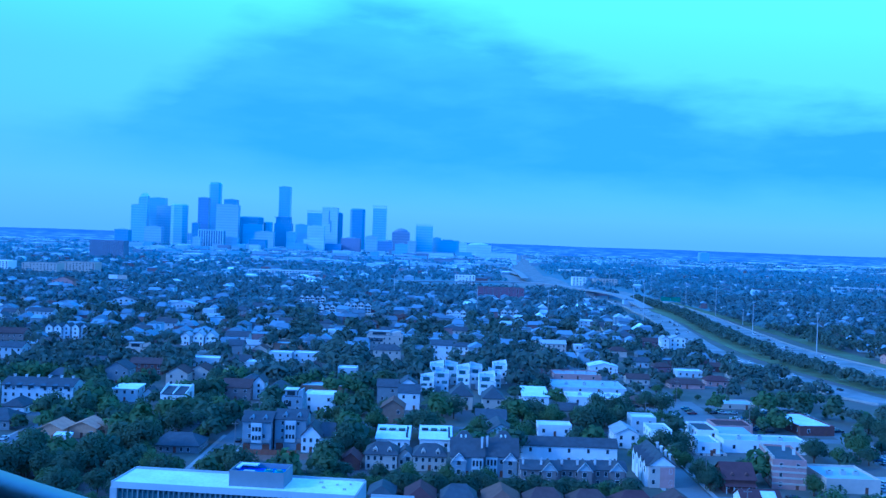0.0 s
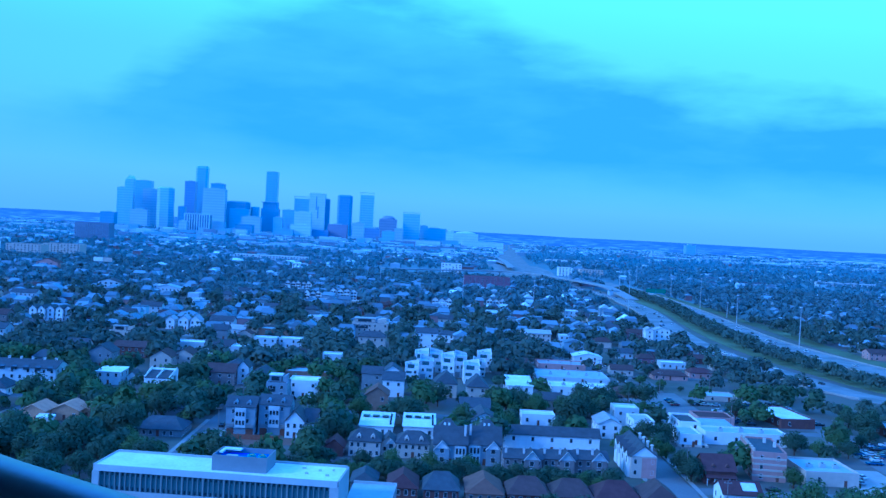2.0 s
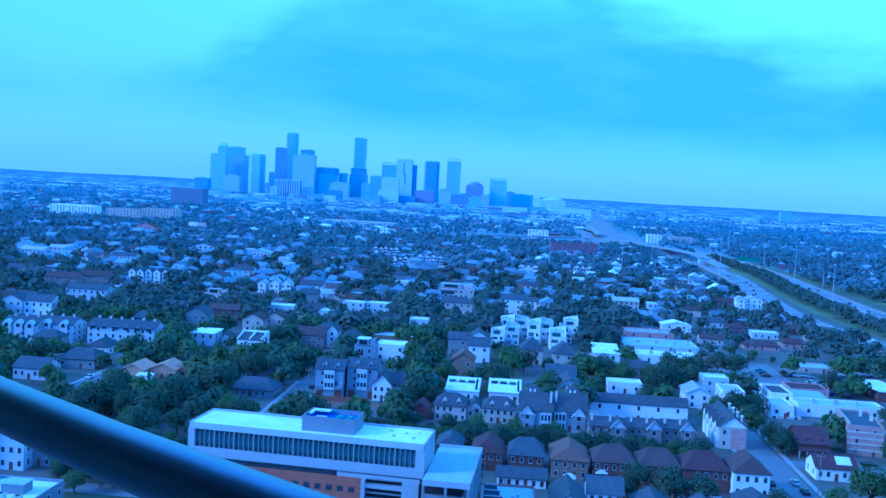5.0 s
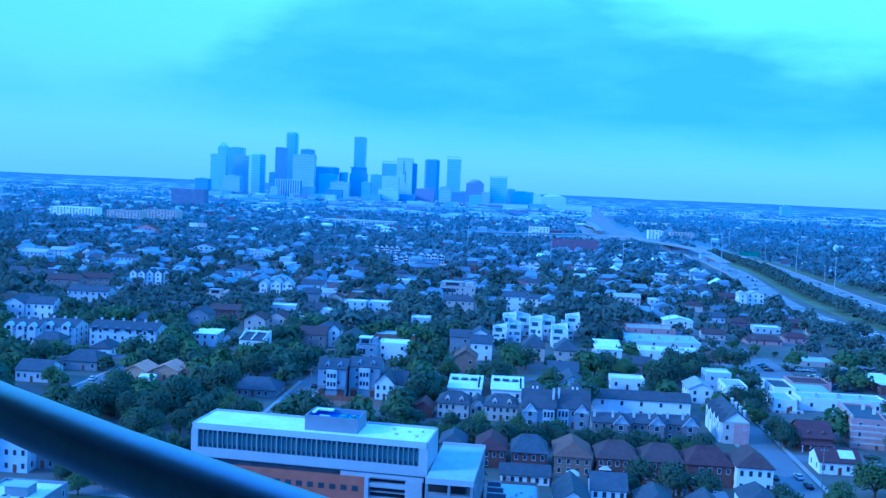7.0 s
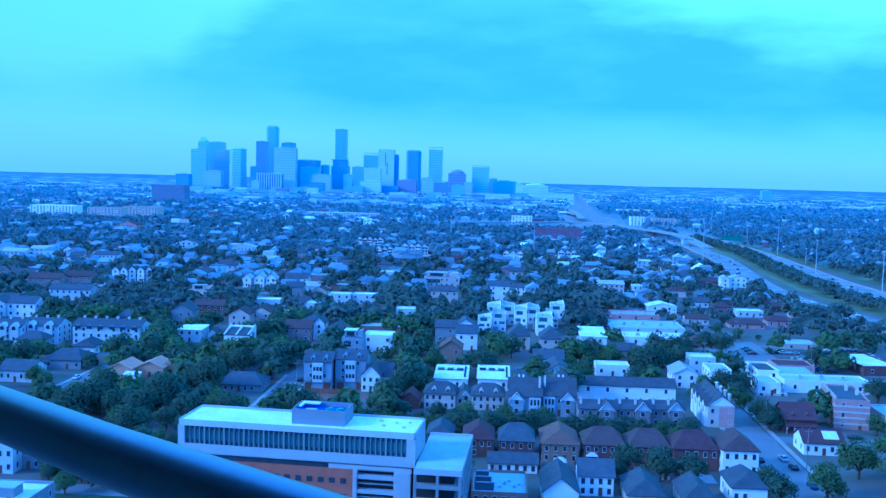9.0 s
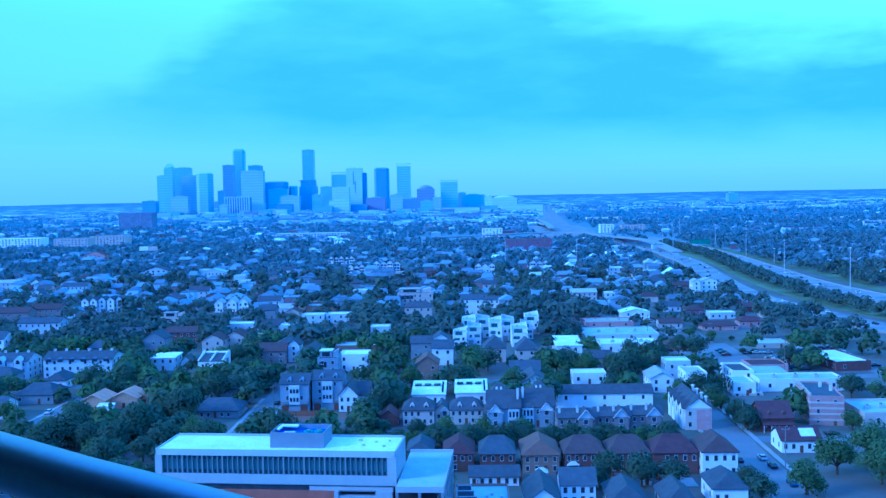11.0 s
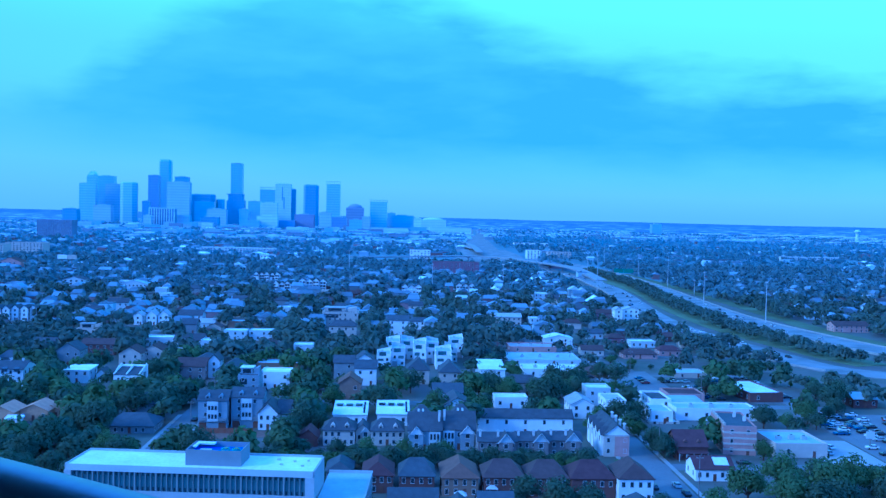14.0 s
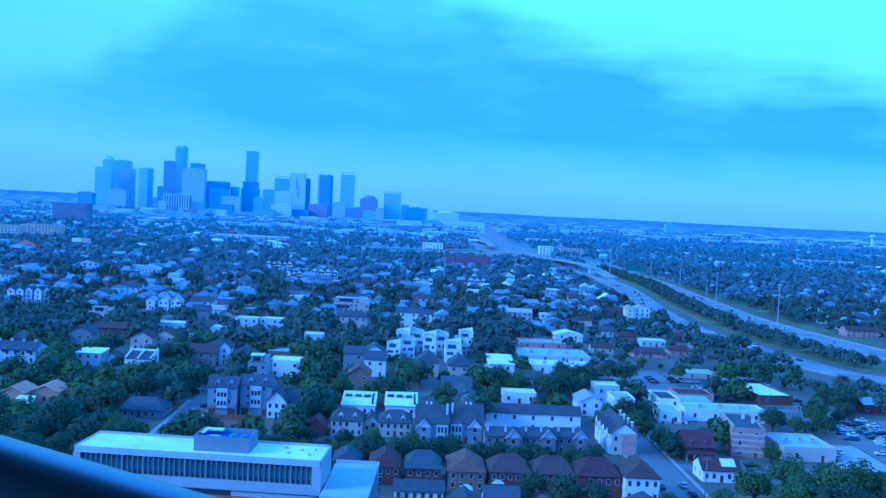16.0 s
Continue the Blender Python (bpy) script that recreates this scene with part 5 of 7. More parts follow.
house(-44.6, 336.4, 6.8, 12, 5.8, "gabley", 3.8, "white", "grey", "white gabled house with small dark windows")
house(-39.5, 341.8, 4.5, 10, 4.6, "gablex", 4.2, "white", "grey", "white gabled house side wing")
house(-60.6, 394.6, 8.7, 12, 8.9, "flat", 0.5, "bluegrey", "whiteroof", "modern grey stepped townhouse with white parapet", "t")
house(-52.0, 414.0, 12.8, 12, 7.1, "flat", 0.5, "white", "whiteroof", "white modern townhouse with flat roof")
house(-28.2, 313.5, 6.2, 9, 2.8, "gabley", 2.8, "redbrick", "maroon", "small red house with white gable")
house(-18.7, 394.4, 9.4, 12, 6.2, "gabley", 3.4, "tanbrick", "tan", "tan house with plain gable end")
house(-23.7, 442.5, 9.5, 10, 7.5, "gablex", 2.8, "grey", "grey", "house with dark grey roof")
house(-13.1, 425.7, 9.6, 12, 7.7, "gablex", 3.0, "white", "slate", "white three storey townhouse with dark windows")
house(10.6, 431.0, 10.2, 13, 6.4, "hip", 5.2, "cream", "slate", "cream three storey townhouse with broad dark roof and dormer", "d")
house(24.8, 425.2, 9.4, 13, 6.6, "hip", 4.8, "cream", "slate", "cream three storey townhouse with broad dark roof and dormer", "d")
house(-172.7, 408.4, 30.6, 14, 8.1, "gablex", 2.6, "bluewhite", "slate", "long pale apartment row with roof recesses and ridge vents", "k")
house(-215.5, 400.3, 15.7, 14, 7.8, "gablex", 2.8, "bluewhite", "slate", "pale apartment row with arched gables", "ak")
house(-201.6, 406.0, 15.5, 14, 7.9, "gablex", 2.8, "bluewhite", "slate", "pale apartment row with arched gables", "ak")
house(-139.5, 421.9, 10.5, 12, 5.7, "mono", 0.5, "bluewhite", "whiteroof", "small pale flat-roofed house")
house(-130.1, 425.7, 3.5, 8, 3.7, "gabley", 2.0, "bluewhite", "grey", "narrow pale garden shed")
house(-167.8, 355.6, 14.8, 14, 3.6, "hip", 3.6, "grey", "slate", "low house with blue-grey hipped roof")
house(-174.0, 331.0, 12.2, 12, 4.2, "gablex", 3.0, "bluewhite", "slate", "pale house with grey roof and white windows")
house(-158.8, 467.3, 11.4, 12, 7.5, "gabley", 3.6, "grey", "grey", "tall grey gabled townhouse")
house(-155.6, 503.0, 17.4, 12, 5.6, "gablex", 2.4, "redbrick", "brown", "red brown brick house with grey roof")
house(-129.5, 468.5, 10.6, 12, 6.3, "gabley", 3.2, "cream", "brown", "beige gabled two storey house")
house(-121.4, 480.0, 10.8, 12, 5.9, "gabley", 3.2, "cream", "brown", "beige gabled two storey house")
house(-131.1, 539.1, 19.2, 10, 4.6, "flat", 0.5, "bluewhite", "whiteroof", "pale blue flat-roofed house")
house(-170.3, 634.2, 5.7, 10, 6.2, "gabley", 2.4, "white", "white2", "white narrow gabled townhouse")
house(-161.8, 635.4, 6.8, 10, 6.2, "gabley", 3.4, "white", "white2", "white narrow gabled townhouse")
house(-154.1, 636.2, 6.8, 10, 6.2, "gabley", 3.4, "white", "white2", "white narrow gabled townhouse")
house(-95.2, 567.4, 13.5, 10, 5.5, "flat", 0.5, "bluewhite", "whiteroof", "pale blue flat-roofed building")
house(-80.3, 569.4, 14.2, 10, 5.5, "flat", 0.5, "bluewhite", "whiteroof", "pale blue flat-roofed building")
house(-37.8, 645.2, 24.2, 16, 9.3, "flat", 0.5, "cream", "white2", "beige stepped apartment building", "t")
house(-32.8, 587.4, 16.8, 12, 7.1, "hip", 3.2, "cream", "grey", "beige house with dark hipped roof")
house(1.2, 604.1, 13.7, 14, 9.4, "gablex", 2.6, "white", "slate", "white three storey house with balconies")
house(16.0, 635.0, 14.0, 12, 5.3, "hip", 2.4, "white", "slate", "white house with a flat grey roof")
house(44.8, 432.9, 11.8, 22, 6.8, "mono", 1.2, "white", "whiteroof", "big white warehouse with plain gable")
house(78.4, 492.3, 38.4, 26, 2.4, "flat", 0.4, "bluewhite", "bluewhite", "low pale blue flat-roofed store", "u")
house(76.1, 453.0, 28.0, 16, 3.8, "flat", 0.5, "white", "whiteroof", "long white flat-roofed store", "u")
house(78.8, 538.1, 26.9, 18, 2.6, "flat", 0.5, "pinkbrick", "white2", "low pink brick store", "u")
house(97.7, 563.5, 16.8, 12, 4.7, "gabley", 2.0, "white", "whiteroof", "white sheds beside the store", "u")
house(149.1, 563.6, 15.0, 10, 3.4, "flat", 0.5, "bluewhite", "whiteroof", "small white flat-roofed house")
house(135.9, 518.6, 19.1, 10, 2.5, "hip", 2.4, "pinkbrick", "brown", "brown bungalow with low hipped roof")
house(176.1, 702.9, 11.7, 10, 9.1, "gabley", 2.0, "white", "white2", "white townhouse pair beside the freeway")
house(165.6, 697.7, 5.8, 10, 9.1, "gabley", 2.0, "white", "white2", "white townhouse pair beside the freeway")
house(133.0, 868.1, 12.4, 14, 6.2, "flat", 0.5, "bluewhite", "whiteroof", "white box-shaped office building")
house(78.4, 666.7, 20.6, 14, 6.0, "gablex", 2.0, "cream", "white2", "beige low apartment building")
house(97.9, 663.9, 7.1, 10, 5.5, "flat", 0.5, "bluewhite", "whiteroof", "small white box-shaped house")
house(160.0, 399.0, 15.4, 30, 3.8, "flat", 0.4, "redbrick", "whiteroof", "red shop building with wide white flat roof").matrix_world = pose(160.0, 399.0, 0, 0, 0, 7)
house(134.8, 305.3, 17.5, 20, 4.2, "flat", 0.6, "cream", "bluewhite", "pale commercial building with pale flat roof and roof units", "u")
house(198.5, 389.0, 10.4, 10, 3.8, "gablex", 2.0, "redbrick", "bluewhite", "small red house with pale roof")
house(102.9, 354.1, 11.6, 8, 0.4, "flat", 0.4, "cream", "bluewhite", "low flat roof beside the street")
house(-135.7, 228.5, 10.2, 14, 10.3, "flat", 0.5, "bluewhite", "whiteroof", "pale apartment block beyond the railing")
house(-126.1, 230.0, 8.8, 14, 10.3, "flat", 0.5, "bluewhite", "whiteroof", "pale apartment block with dark windows")
house(-120.0, 234.6, 6.4, 14, 8.4, "flat", 0.5, "grey", "whiteroof", "pale blue apartment side wing")
for row_x, row_y, units, pitch, tall in ((-151, 1028, 5, 5.6, 8.6), (-115, 910, 3, 5.4, 8.0), (-92, 932, 4, 6.6, 9.6), (8, 905, 3, 6.4, 7.6), (62, 935, 3, 6.2, 7.4)):
    for i in range(units):
        house(row_x + i * pitch, row_y + 2 * (i % 2), pitch * 0.86, 10, tall - 0.8 * (i % 2), "gabley", 2.6, "white", "grey", "bright white narrow townhouse in a row", "d" if i % 2 else "")
house(-80.0, 876.0, 34.0, 12, 4.6, "flat", 0.5, "cream", "white2", "low beige building in front of white townhouses")
house(-203.9, 1459.9, 10.4, 14, 7.9, "gabley", 2, "white", "white2", "bright white narrow townhouse pair")
house(-193.3, 1473.2, 10.5, 14, 8.0, "gabley", 2, "white", "white2", "bright white narrow townhouse pair")
house(76.9, 1232.7, 59.4, 24, 14.6, "flat", 0.6, "plumbrick", "brown", "long red brick building beside the freeway")
house(37.6, 1558.6, 33.4, 22, 16.7, "flat", 0.6, "white", "white2", "white apartment block beside the freeway")
house(-815.2, 2299.7, 82.1, 40, 42.0, "flat", 1, "darkbrick", "grey", "wide dark brick hospital block")
house(-617.1, 1452.8, 53.6, 30, 16.9, "flat", 0.8, "cream", "grey", "beige mid-rise apartment block")
house(-583.5, 1515.0, 57.7, 30, 17.6, "flat", 0.8, "cream", "grey", "beige mid-rise apartment block")
house(-715.3, 1483.5, 73.2, 30, 17.4, "flat", 0.8, "white", "whiteroof", "white mid-rise office block")
house(-305.8, 914.2, 20.7, 14, 7.8, "gabley", 3, "bluewhite", "grey", "pale blue gabled house")
house(-242.8, 888.0, 24.3, 14, 7.0, "gabley", 3, "bluewhite", "bluewhite", "wide pale blue gabled hall")
house(-252.6, 545.0, 25.0, 12, 6.4, "gablex", 2.6, "bluewhite", "slate", "pale apartment house with slate roof")
house(571.0, 1665.7, 49.5, 10, 5.8, "gablex", 2, "bluewhite", "slate", "long pale low house")
house(-278.6, 1677.5, 129.7, 20, 10.1, "flat", .5, "bluewhite", "whiteroof", "long white low building with a dome")
house(-15.3, 269.4, 7.4, 12, 3.7, "hip", 2.6, "grey", "slate", "low grey house with dark slate hipped roof")
house(-260.4, 475.5, 11.3, 12, 7.2, "gabley", 3, "bluewhite", "slate", "pale townhouse with dark gabled roof")
house(-247.2, 477.4, 14.8, 12, 7.2, "gablex", 3.2, "white", "slate", "white townhouse row with dark shingle roof")
house(-294.0, 597.4, 21.7, 12, 6.3, "gablex", 3, "greybrick", "brown", "grey-brown brick house with shingle roof")
house(-279.2, 614.0, 19.0, 12, 6.5, "gablex", 3, "greybrick", "brown", "grey-brown brick house with shingle roof")
house(-265.1, 642.7, 4.6, 10, 8.3, "gabley", 2.2, "white", "slate", "white narrow gabled house in a row of five")
house(-259.1, 642.4, 4.2, 10, 8.3, "gabley", 2.2, "white", "slate", "white narrow gabled house in a row of five")
house(-254.3, 645.4, 4.6, 10, 8.4, "gabley", 2.2, "white", "slate", "white narrow gabled house in a row of five")
house(-248.2, 645.2, 4.6, 10, 8.4, "gabley", 2.2, "white", "slate", "white narrow gabled house in a row of five")
house(-243.4, 648.1, 4.2, 10, 8.4, "gabley", 2.2, "white", "slate", "white narrow gabled house in a row of five")
house(-172.6, 384.8, 9.2, 12, 3.4, "hip", 3, "white", "slate", "low white house with a dark hipped roof")
house(-90.9, 329.1, 16.6, 14, 2.5, "hip", 3.4, "grey", "slate", "low house with a broad dark slate roof")
house(-408.7, 778.4, 20.8, 12, 6.8, "gablex", 2.4, "bluewhite", "white2", "pale apartment house with light roof")
house(-404.8, 818.3, 19.5, 12, 6.1, "gablex", 2.4, "bluewhite", "white2", "pale apartment house with light roof")
house(-324.7, 767.7, 20.5, 12, 7.1, "gablex", 2.4, "bluewhite", "slate", "pale apartment house with slate roof")
house(-183.2, 573.6, 13.6, 10, 4.6, "flat", 0.5, "cream", "white2", "beige flat-roofed house with a stepped top", "t")
house(-92.7, 433.8, 13.2, 14, 6.1, "gablex", 3, "greybrick", "brown", "grey-brown brick house with dark shingle roof")
house(-83.2, 439.2, 5.2, 10, 7.8, "gabley", 3, "bluewhite", "grey", "narrow pale gabled house")
house(-128.0, 593.1, 9.5, 10, 6.1, "gablex", 3, "grey", "slate", "grey house with slate roof")
house(124.2, 396.2, 15.5, 14, 3.3, "flat", 0.4, "pinkbrick", "maroon", "low shop with a dark red flat roof")
house(145.1, 457.9, 16.1, 14, 2.2, "flat", 0.4, "cream", "bluewhite", "low shop with a pale flat roof")
house(-10.4, 317.9, 4.5, 8, 4.3, "gabley", 2.4, "cream", "grey", "narrow cream link house with small front gable", "g")
house(99.3, 455.7, 10.8, 10, 2.7, "hip", 2.4, "tanbrick", "brown", "small tan shop with low brown roof")
house(111.0, 527.4, 12.5, 10, 3.1, "gablex", 2.2, "cream", "brown", "beige bungalow with brown roof")
house(136.7, 580.4, 10.4, 9, 3.4, "hip", 2.4, "plumbrick", "brown", "dark brick bungalow with brown roof")
house(156.0, 530.3, 12.3, 10, 3.1, "hip", 2.4, "pinkbrick", "maroon", "pink brick bungalow with dark red roof")
house(178.6, 565.3, 11.4, 10, 3.0, "gablex", 2.2, "cream", "slate", "beige bungalow with slate roof")
house(176.4, 593.1, 13.1, 9, 3.1, "gablex", 2.2, "redbrick", "brown", "brick bungalow with brown roof")
house(127.3, 600.1, 10.7, 9, 3.6, "gablex", 2.4, "bluewhite", "slate", "pale house with slate roof")
house(122.8, 651.9, 11.6, 9, 4.2, "hip", 2.6, "cream", "brown", "beige house with hipped brown roof")
house(186.8, 640.0, 11.4, 9, 3.4, "hip", 2.4, "white", "slate", "white bungalow with slate roof")
house(159.5, 718.0, 12.8, 9, 4.7, "gablex", 2.4, "plumbrick", "brown", "dark brick house with brown roof")
house(146.4, 747.4, 13.3, 9, 4.4, "gablex", 2.4, "cream", "grey", "beige house with grey roof")
house(818.8, 1843.9, 118.4, 14, 6.7, "gablex", 1.5, "bluewhite", "white2", "long pale low school building with light roof")
house(324.0, 658.9, 25.1, 12, 4.8, "gablex", 2.5, "pinkbrick", "brown", "pink brick house with brown roof beyond the freeway")


flat_block = house(-103.5, 176.0, 14.5, 24, 8.4, "flat", 0.6, "grey", "whiteroof", "dark grey building with white flat roof and roof box", "u")
box = part("roof_box", Shape().box(-2.0, 3.0, 14.2, 18.2, 8.3, 10.4), M_GREY_PANEL, flat_block)
part("roof_box_cap", Shape().box(-2.2, 3.2, 14.0, 18.4, 10.404, 10.6), ROOF["bluewhite"], box)


def modern_townhouse(x, y, w, d, h, lean, tone="white"):
    """A white boxy townhouse: tall set-back top with a sloped parapet, a sunk dark terrace in front and big dark windows."""
    ob = thing("house", x, y, label="white boxy townhouse with a sunk roof terrace and sloped parapets", category="house", group="white modern townhouses")
    TAKEN.append((x - w / 2 - 1, x + w / 2 + 1, y - 1.5, y + d + 1)), CLEAR_VIEW.append((x - w / 2, x + w / 2, y, h * 0.7))
    lo, back = h * 0.66, d * 0.36
    part("front_block", Shape().box(-w / 2, w / 2, 0, 0.25, 0, lo + 0.7).box(-w / 2, -w / 2 + 0.25, 0.25, back, 0, lo + 0.7).box(w / 2 - 0.25, w / 2, 0.25, back, 0, lo + 0.7), WALL[tone], ob)
    part("terrace_deck", Shape().box(-w / 2 + 0.25, w / 2 - 0.25, 0.25, back, lo - 0.5, lo), ROOF["grey"], ob, "dark roof terrace deck")
    a, b = (0.0, 1.3) if lean > 0 else (1.3, 0.0)
    up = part("upper_storey", Shape().loft([(-w / 2, back, 0), (w / 2, back, 0), (w / 2, d, 0), (-w / 2, d, 0)], [(-w / 2, back, h - 1.2), (w / 2, back, h - 1.2), (w / 2, d, h - 1.2), (-w / 2, d, h - 1.2)]), WALL[tone], ob)
    part("upper_roof", Shape().box(-w / 2 + 0.3, w / 2 - 0.3, back + 0.3, d - 0.3, h - 1.196, h - 1.0), ROOF["bluewhite"], up)
    for sx, k in ((-1, a), (1, b)):
        x0, x1 = sorted((sx * w / 2, sx * (w / 2 - 0.3)))
        part("side_parapet", Shape().loft([(x0, back - 1.6, h - 2.2 + k * 0.3), (x1, back - 1.6, h - 2.2 + k * 0.3), (x1, d, h - 1.196), (x0, d, h - 1.196)], [(x0, back - 1.6, h - 1.0), (x1, back - 1.6, h - 1.0), (x1, d, h - 0.3 + k), (x0, d, h - 0.3 + k)]), WALL[tone], ob)
    part("rear_parapet", Shape().loft([(-w / 2 + 0.3, d - 0.3, h - 1.196), (w / 2 - 0.3, d - 0.3, h - 1.196), (w / 2 - 0.3, d, h - 1.196), (-w / 2 + 0.3, d, h - 1.196)], [(-w / 2 + 0.3, d - 0.3, h - 0.3 + a), (w / 2 - 0.3, d - 0.3, h - 0.3 + b), (w / 2 - 0.3, d, h - 0.3 + b), (-w / 2 + 0.3, d, h - 0.3 + a)]), WALL[tone], ob)
    part("terrace_door", Shape().box(-w * 0.32, w * 0.18, back - 0.06, back + 0.05, lo, lo + 2.0), M_OFFICE_GLASS, up)
    part("balcony_recess", Shape().box(-w * 0.40 if lean > 0 else 0.0, 0.0 if lean > 0 else w * 0.40, -0.05, 0.1, lo * 0.62, lo * 0.86), M_OFFICE_GLASS, ob)
    part("dark_panel", Shape().box(w * 0.06 if lean > 0 else -w * 0.44, w * 0.44 if lean > 0 else -w * 0.06, -0.09, 0.004, 0.1, lo * 0.40), WALL["grey"], ob)
    for wx in (-0.28, 0.28):
        window(ob, wx * w, -0.01, lo * 0.14, 1.0, 1.3, near=False)
    window(ob, (0.26 if lean > 0 else -0.26) * w, -0.01, lo * 0.62, 1.1, 1.4, near=False)
    part("roof_unit", Shape().box(-0.9 * lean - 0.6, -0.9 * lean + 0.6, d * 0.62, d * 0.62 + 1.1, h - 1.0, h + 0.1), M_UNIT, ob)


for spot in ((-5.8, 478, 7.0, 13, 7.4, 1), (1.6, 481, 7.0, 14, 9.6, -1), (-1.2, 501, 7.4, 15, 10.6, 1), (6.6, 504, 7.0, 15, 10.4, -1), (12.6, 486, 6.6, 15, 11.4, 1), (19.4, 490, 6.4, 14, 11.8, -1), (24.4, 473, 8.2, 16, 9.6, 1), (33.2, 514, 7.6, 12, 10.6, 1), (29.6, 498, 6.2, 12, 8.2, -1)):
    modern_townhouse(*spot, "white" if spot[5] > 0 else "bluewhite")


def yard_fence():
    ob = thing("fence", 138, 288, label="dark steel post fence beside the parking lot", category="fence")
    for i in range(12):
        part("post", Shape().box(i * 1.9 - 0.07, i * 1.9 + 0.07, -0.07, 0.07, 0, 2.4), M_SOLAR, ob)
    for z in (0.5, 2.0):
        part("rail", Shape().box(0, 20.9, -0.03, 0.03, z, z + 0.1), M_SOLAR, ob)


yard_fence()


def board_fence(x, y, length, turn=0.0, label="red-brown board fence in front of grey townhouses"):
    ob = thing("fence", x, y, turn=turn, label=label, category="fence")
    n = int(length / 2.4)
    for i in range(n + 1):
        part("post", Shape().box(i * 2.4 - 0.06, i * 2.4 + 0.06, -0.06, 0.06, 0, 2.0), M_FENCE, ob)
    for i in range(n * 6):
        part("board", Shape().box(i * 0.4 + 0.02, i * 0.4 + 0.37, -0.09, -0.063, 0.08, 1.8 + 0.06 * (i % 3)), M_FENCE, ob)


M_FENCE = material("red_brown_boards", (0.22, 0.11, 0.07), vary=0.3)
board_fence(-68.1, 330.8, 21.4)
# back yards of the brick row: fences, sheds and paved strips
for fx in (1.0, 12.8, 24.6, 37.0, 49.2):
    board_fence(fx, 244.5, 12.0, 90, "weathered board fence between two back yards")
for sx, sy, sw in ((15.6, 247.0, 2.6), (33.8, 246.2, 3.0), (45.6, 247.4, 2.4), (52.4, 246.0, 2.8), (70.4, 247.6, 2.6)):
    shed = thing("shed", sx, sy, label="small pale garden shed with a dark pitched roof", category="shed", group="garden sheds")
    part("wall", wall_shape("gablex", sw, 2.4, 2.0, 0.8), WALL["bluewhite"], shed)
    part("roof", roof_shape("gablex", sw, 2.4, 2.0, 0.8, 0.2), ROOF["grey"], shed)
    part("door", Shape().box(-0.45, 0.45, -0.05, 0.02, 0.05, 1.8), M_DOOR, shed)
for px, py, pw in ((6.7, 253.0, 6.0), (30.8, 252.0, 7.0), (55.3, 250.0, 7.0), (66.4, 247.5, 8.0)):
    strip("patio", [(px, py - 4, 0), (px, py, 0), (px, py + 3.5, 0)], pw, 0.0, 0.05, M_PAVE, "pale concrete patio behind a row house", "pavement")
for cx, cy in ((18.4, 253.1), (27.5, 259.7)):
    tent = thing("canopy_tent", cx, cy, label="white fabric canopy on four posts in a yard", category="canopy", group="yard canopies")
    for px in (-1.4, 1.4):
        for py in (-1.4, 1.4):
            part("post", Shape().tube(px, py, 0, 2.5, 0.05, 0.05, 6), M_UNIT, tent)
    part("cover", Shape().loft([(-1.7, -1.7, 2.4), (1.7, -1.7, 2.4), (1.7, 1.7, 2.4), (-1.7, 1.7, 2.4)], [(-0.5, -0.5, 3.3), (0.5, -0.5, 3.3), (0.5, 0.5, 3.3), (-0.5, 0.5, 3.3)]), M_FRAME, tent)
sign = thing("sign", 166, 321, label="white blank roadside sign board on a post", category="sign")
part("post", Shape().box(-0.15, 0.15, -0.15, 0.15, 0, 3.0), M_POLE, sign)
part("board", Shape().box(-1.5, 1.5, -0.15, 0.15, 3.0, 5.4), M_FRAME, sign)
for ix, iy in ((176, 306), (190, 312), (182, 332), (192, 346)):
    isl = thing("planting_island", ix, iy, label="kerbed planting island with bare soil in the parking lot", category="planter", group="parking islands")
    part("kerb", Shape().box(-4.5, 4.5, -1.2, 1.2, 0.04, 0.2), M_PAVE, isl)
    part("soil", Shape().box(-4.2, 4.2, -0.9, 0.9, 0.2, 0.26), M_GRASS, isl)


for bx, by, lit in ((-406, 1172, "white"), (-393, 1168, "cream")):
    bb = thing("billboard", bx, by, label="blank pale billboard on a single steel post", category="billboard", group="billboards")
    part("post", Shape().tube(0, 0, 0, 13, 0.5, 0.4, 8), M_POLE, bb)
    part("board", Shape().box(-5.5, 5.5, -0.4, 0.4, 13, 18), WALL[lit], bb)
house(245.0, 1700.0, 24.0, 18, 15, "flat", 0.6, "white", "white2", "small white office block beyond the interchange")
house(302.0, 1756.0, 44.0, 18, 11, "flat", 0.6, "cream", "white2", "long cream office row beyond the interchange")
house(335.0, 2369.0, 86.0, 26, 8, "flat", 0.6, "white", "white2", "long white far warehouse with flat roof")
house(-463.0, 1159.0, 26.0, 18, 9, "gabley", 5, "pinkbrick", "brown", "pink brick hall with steep gable")


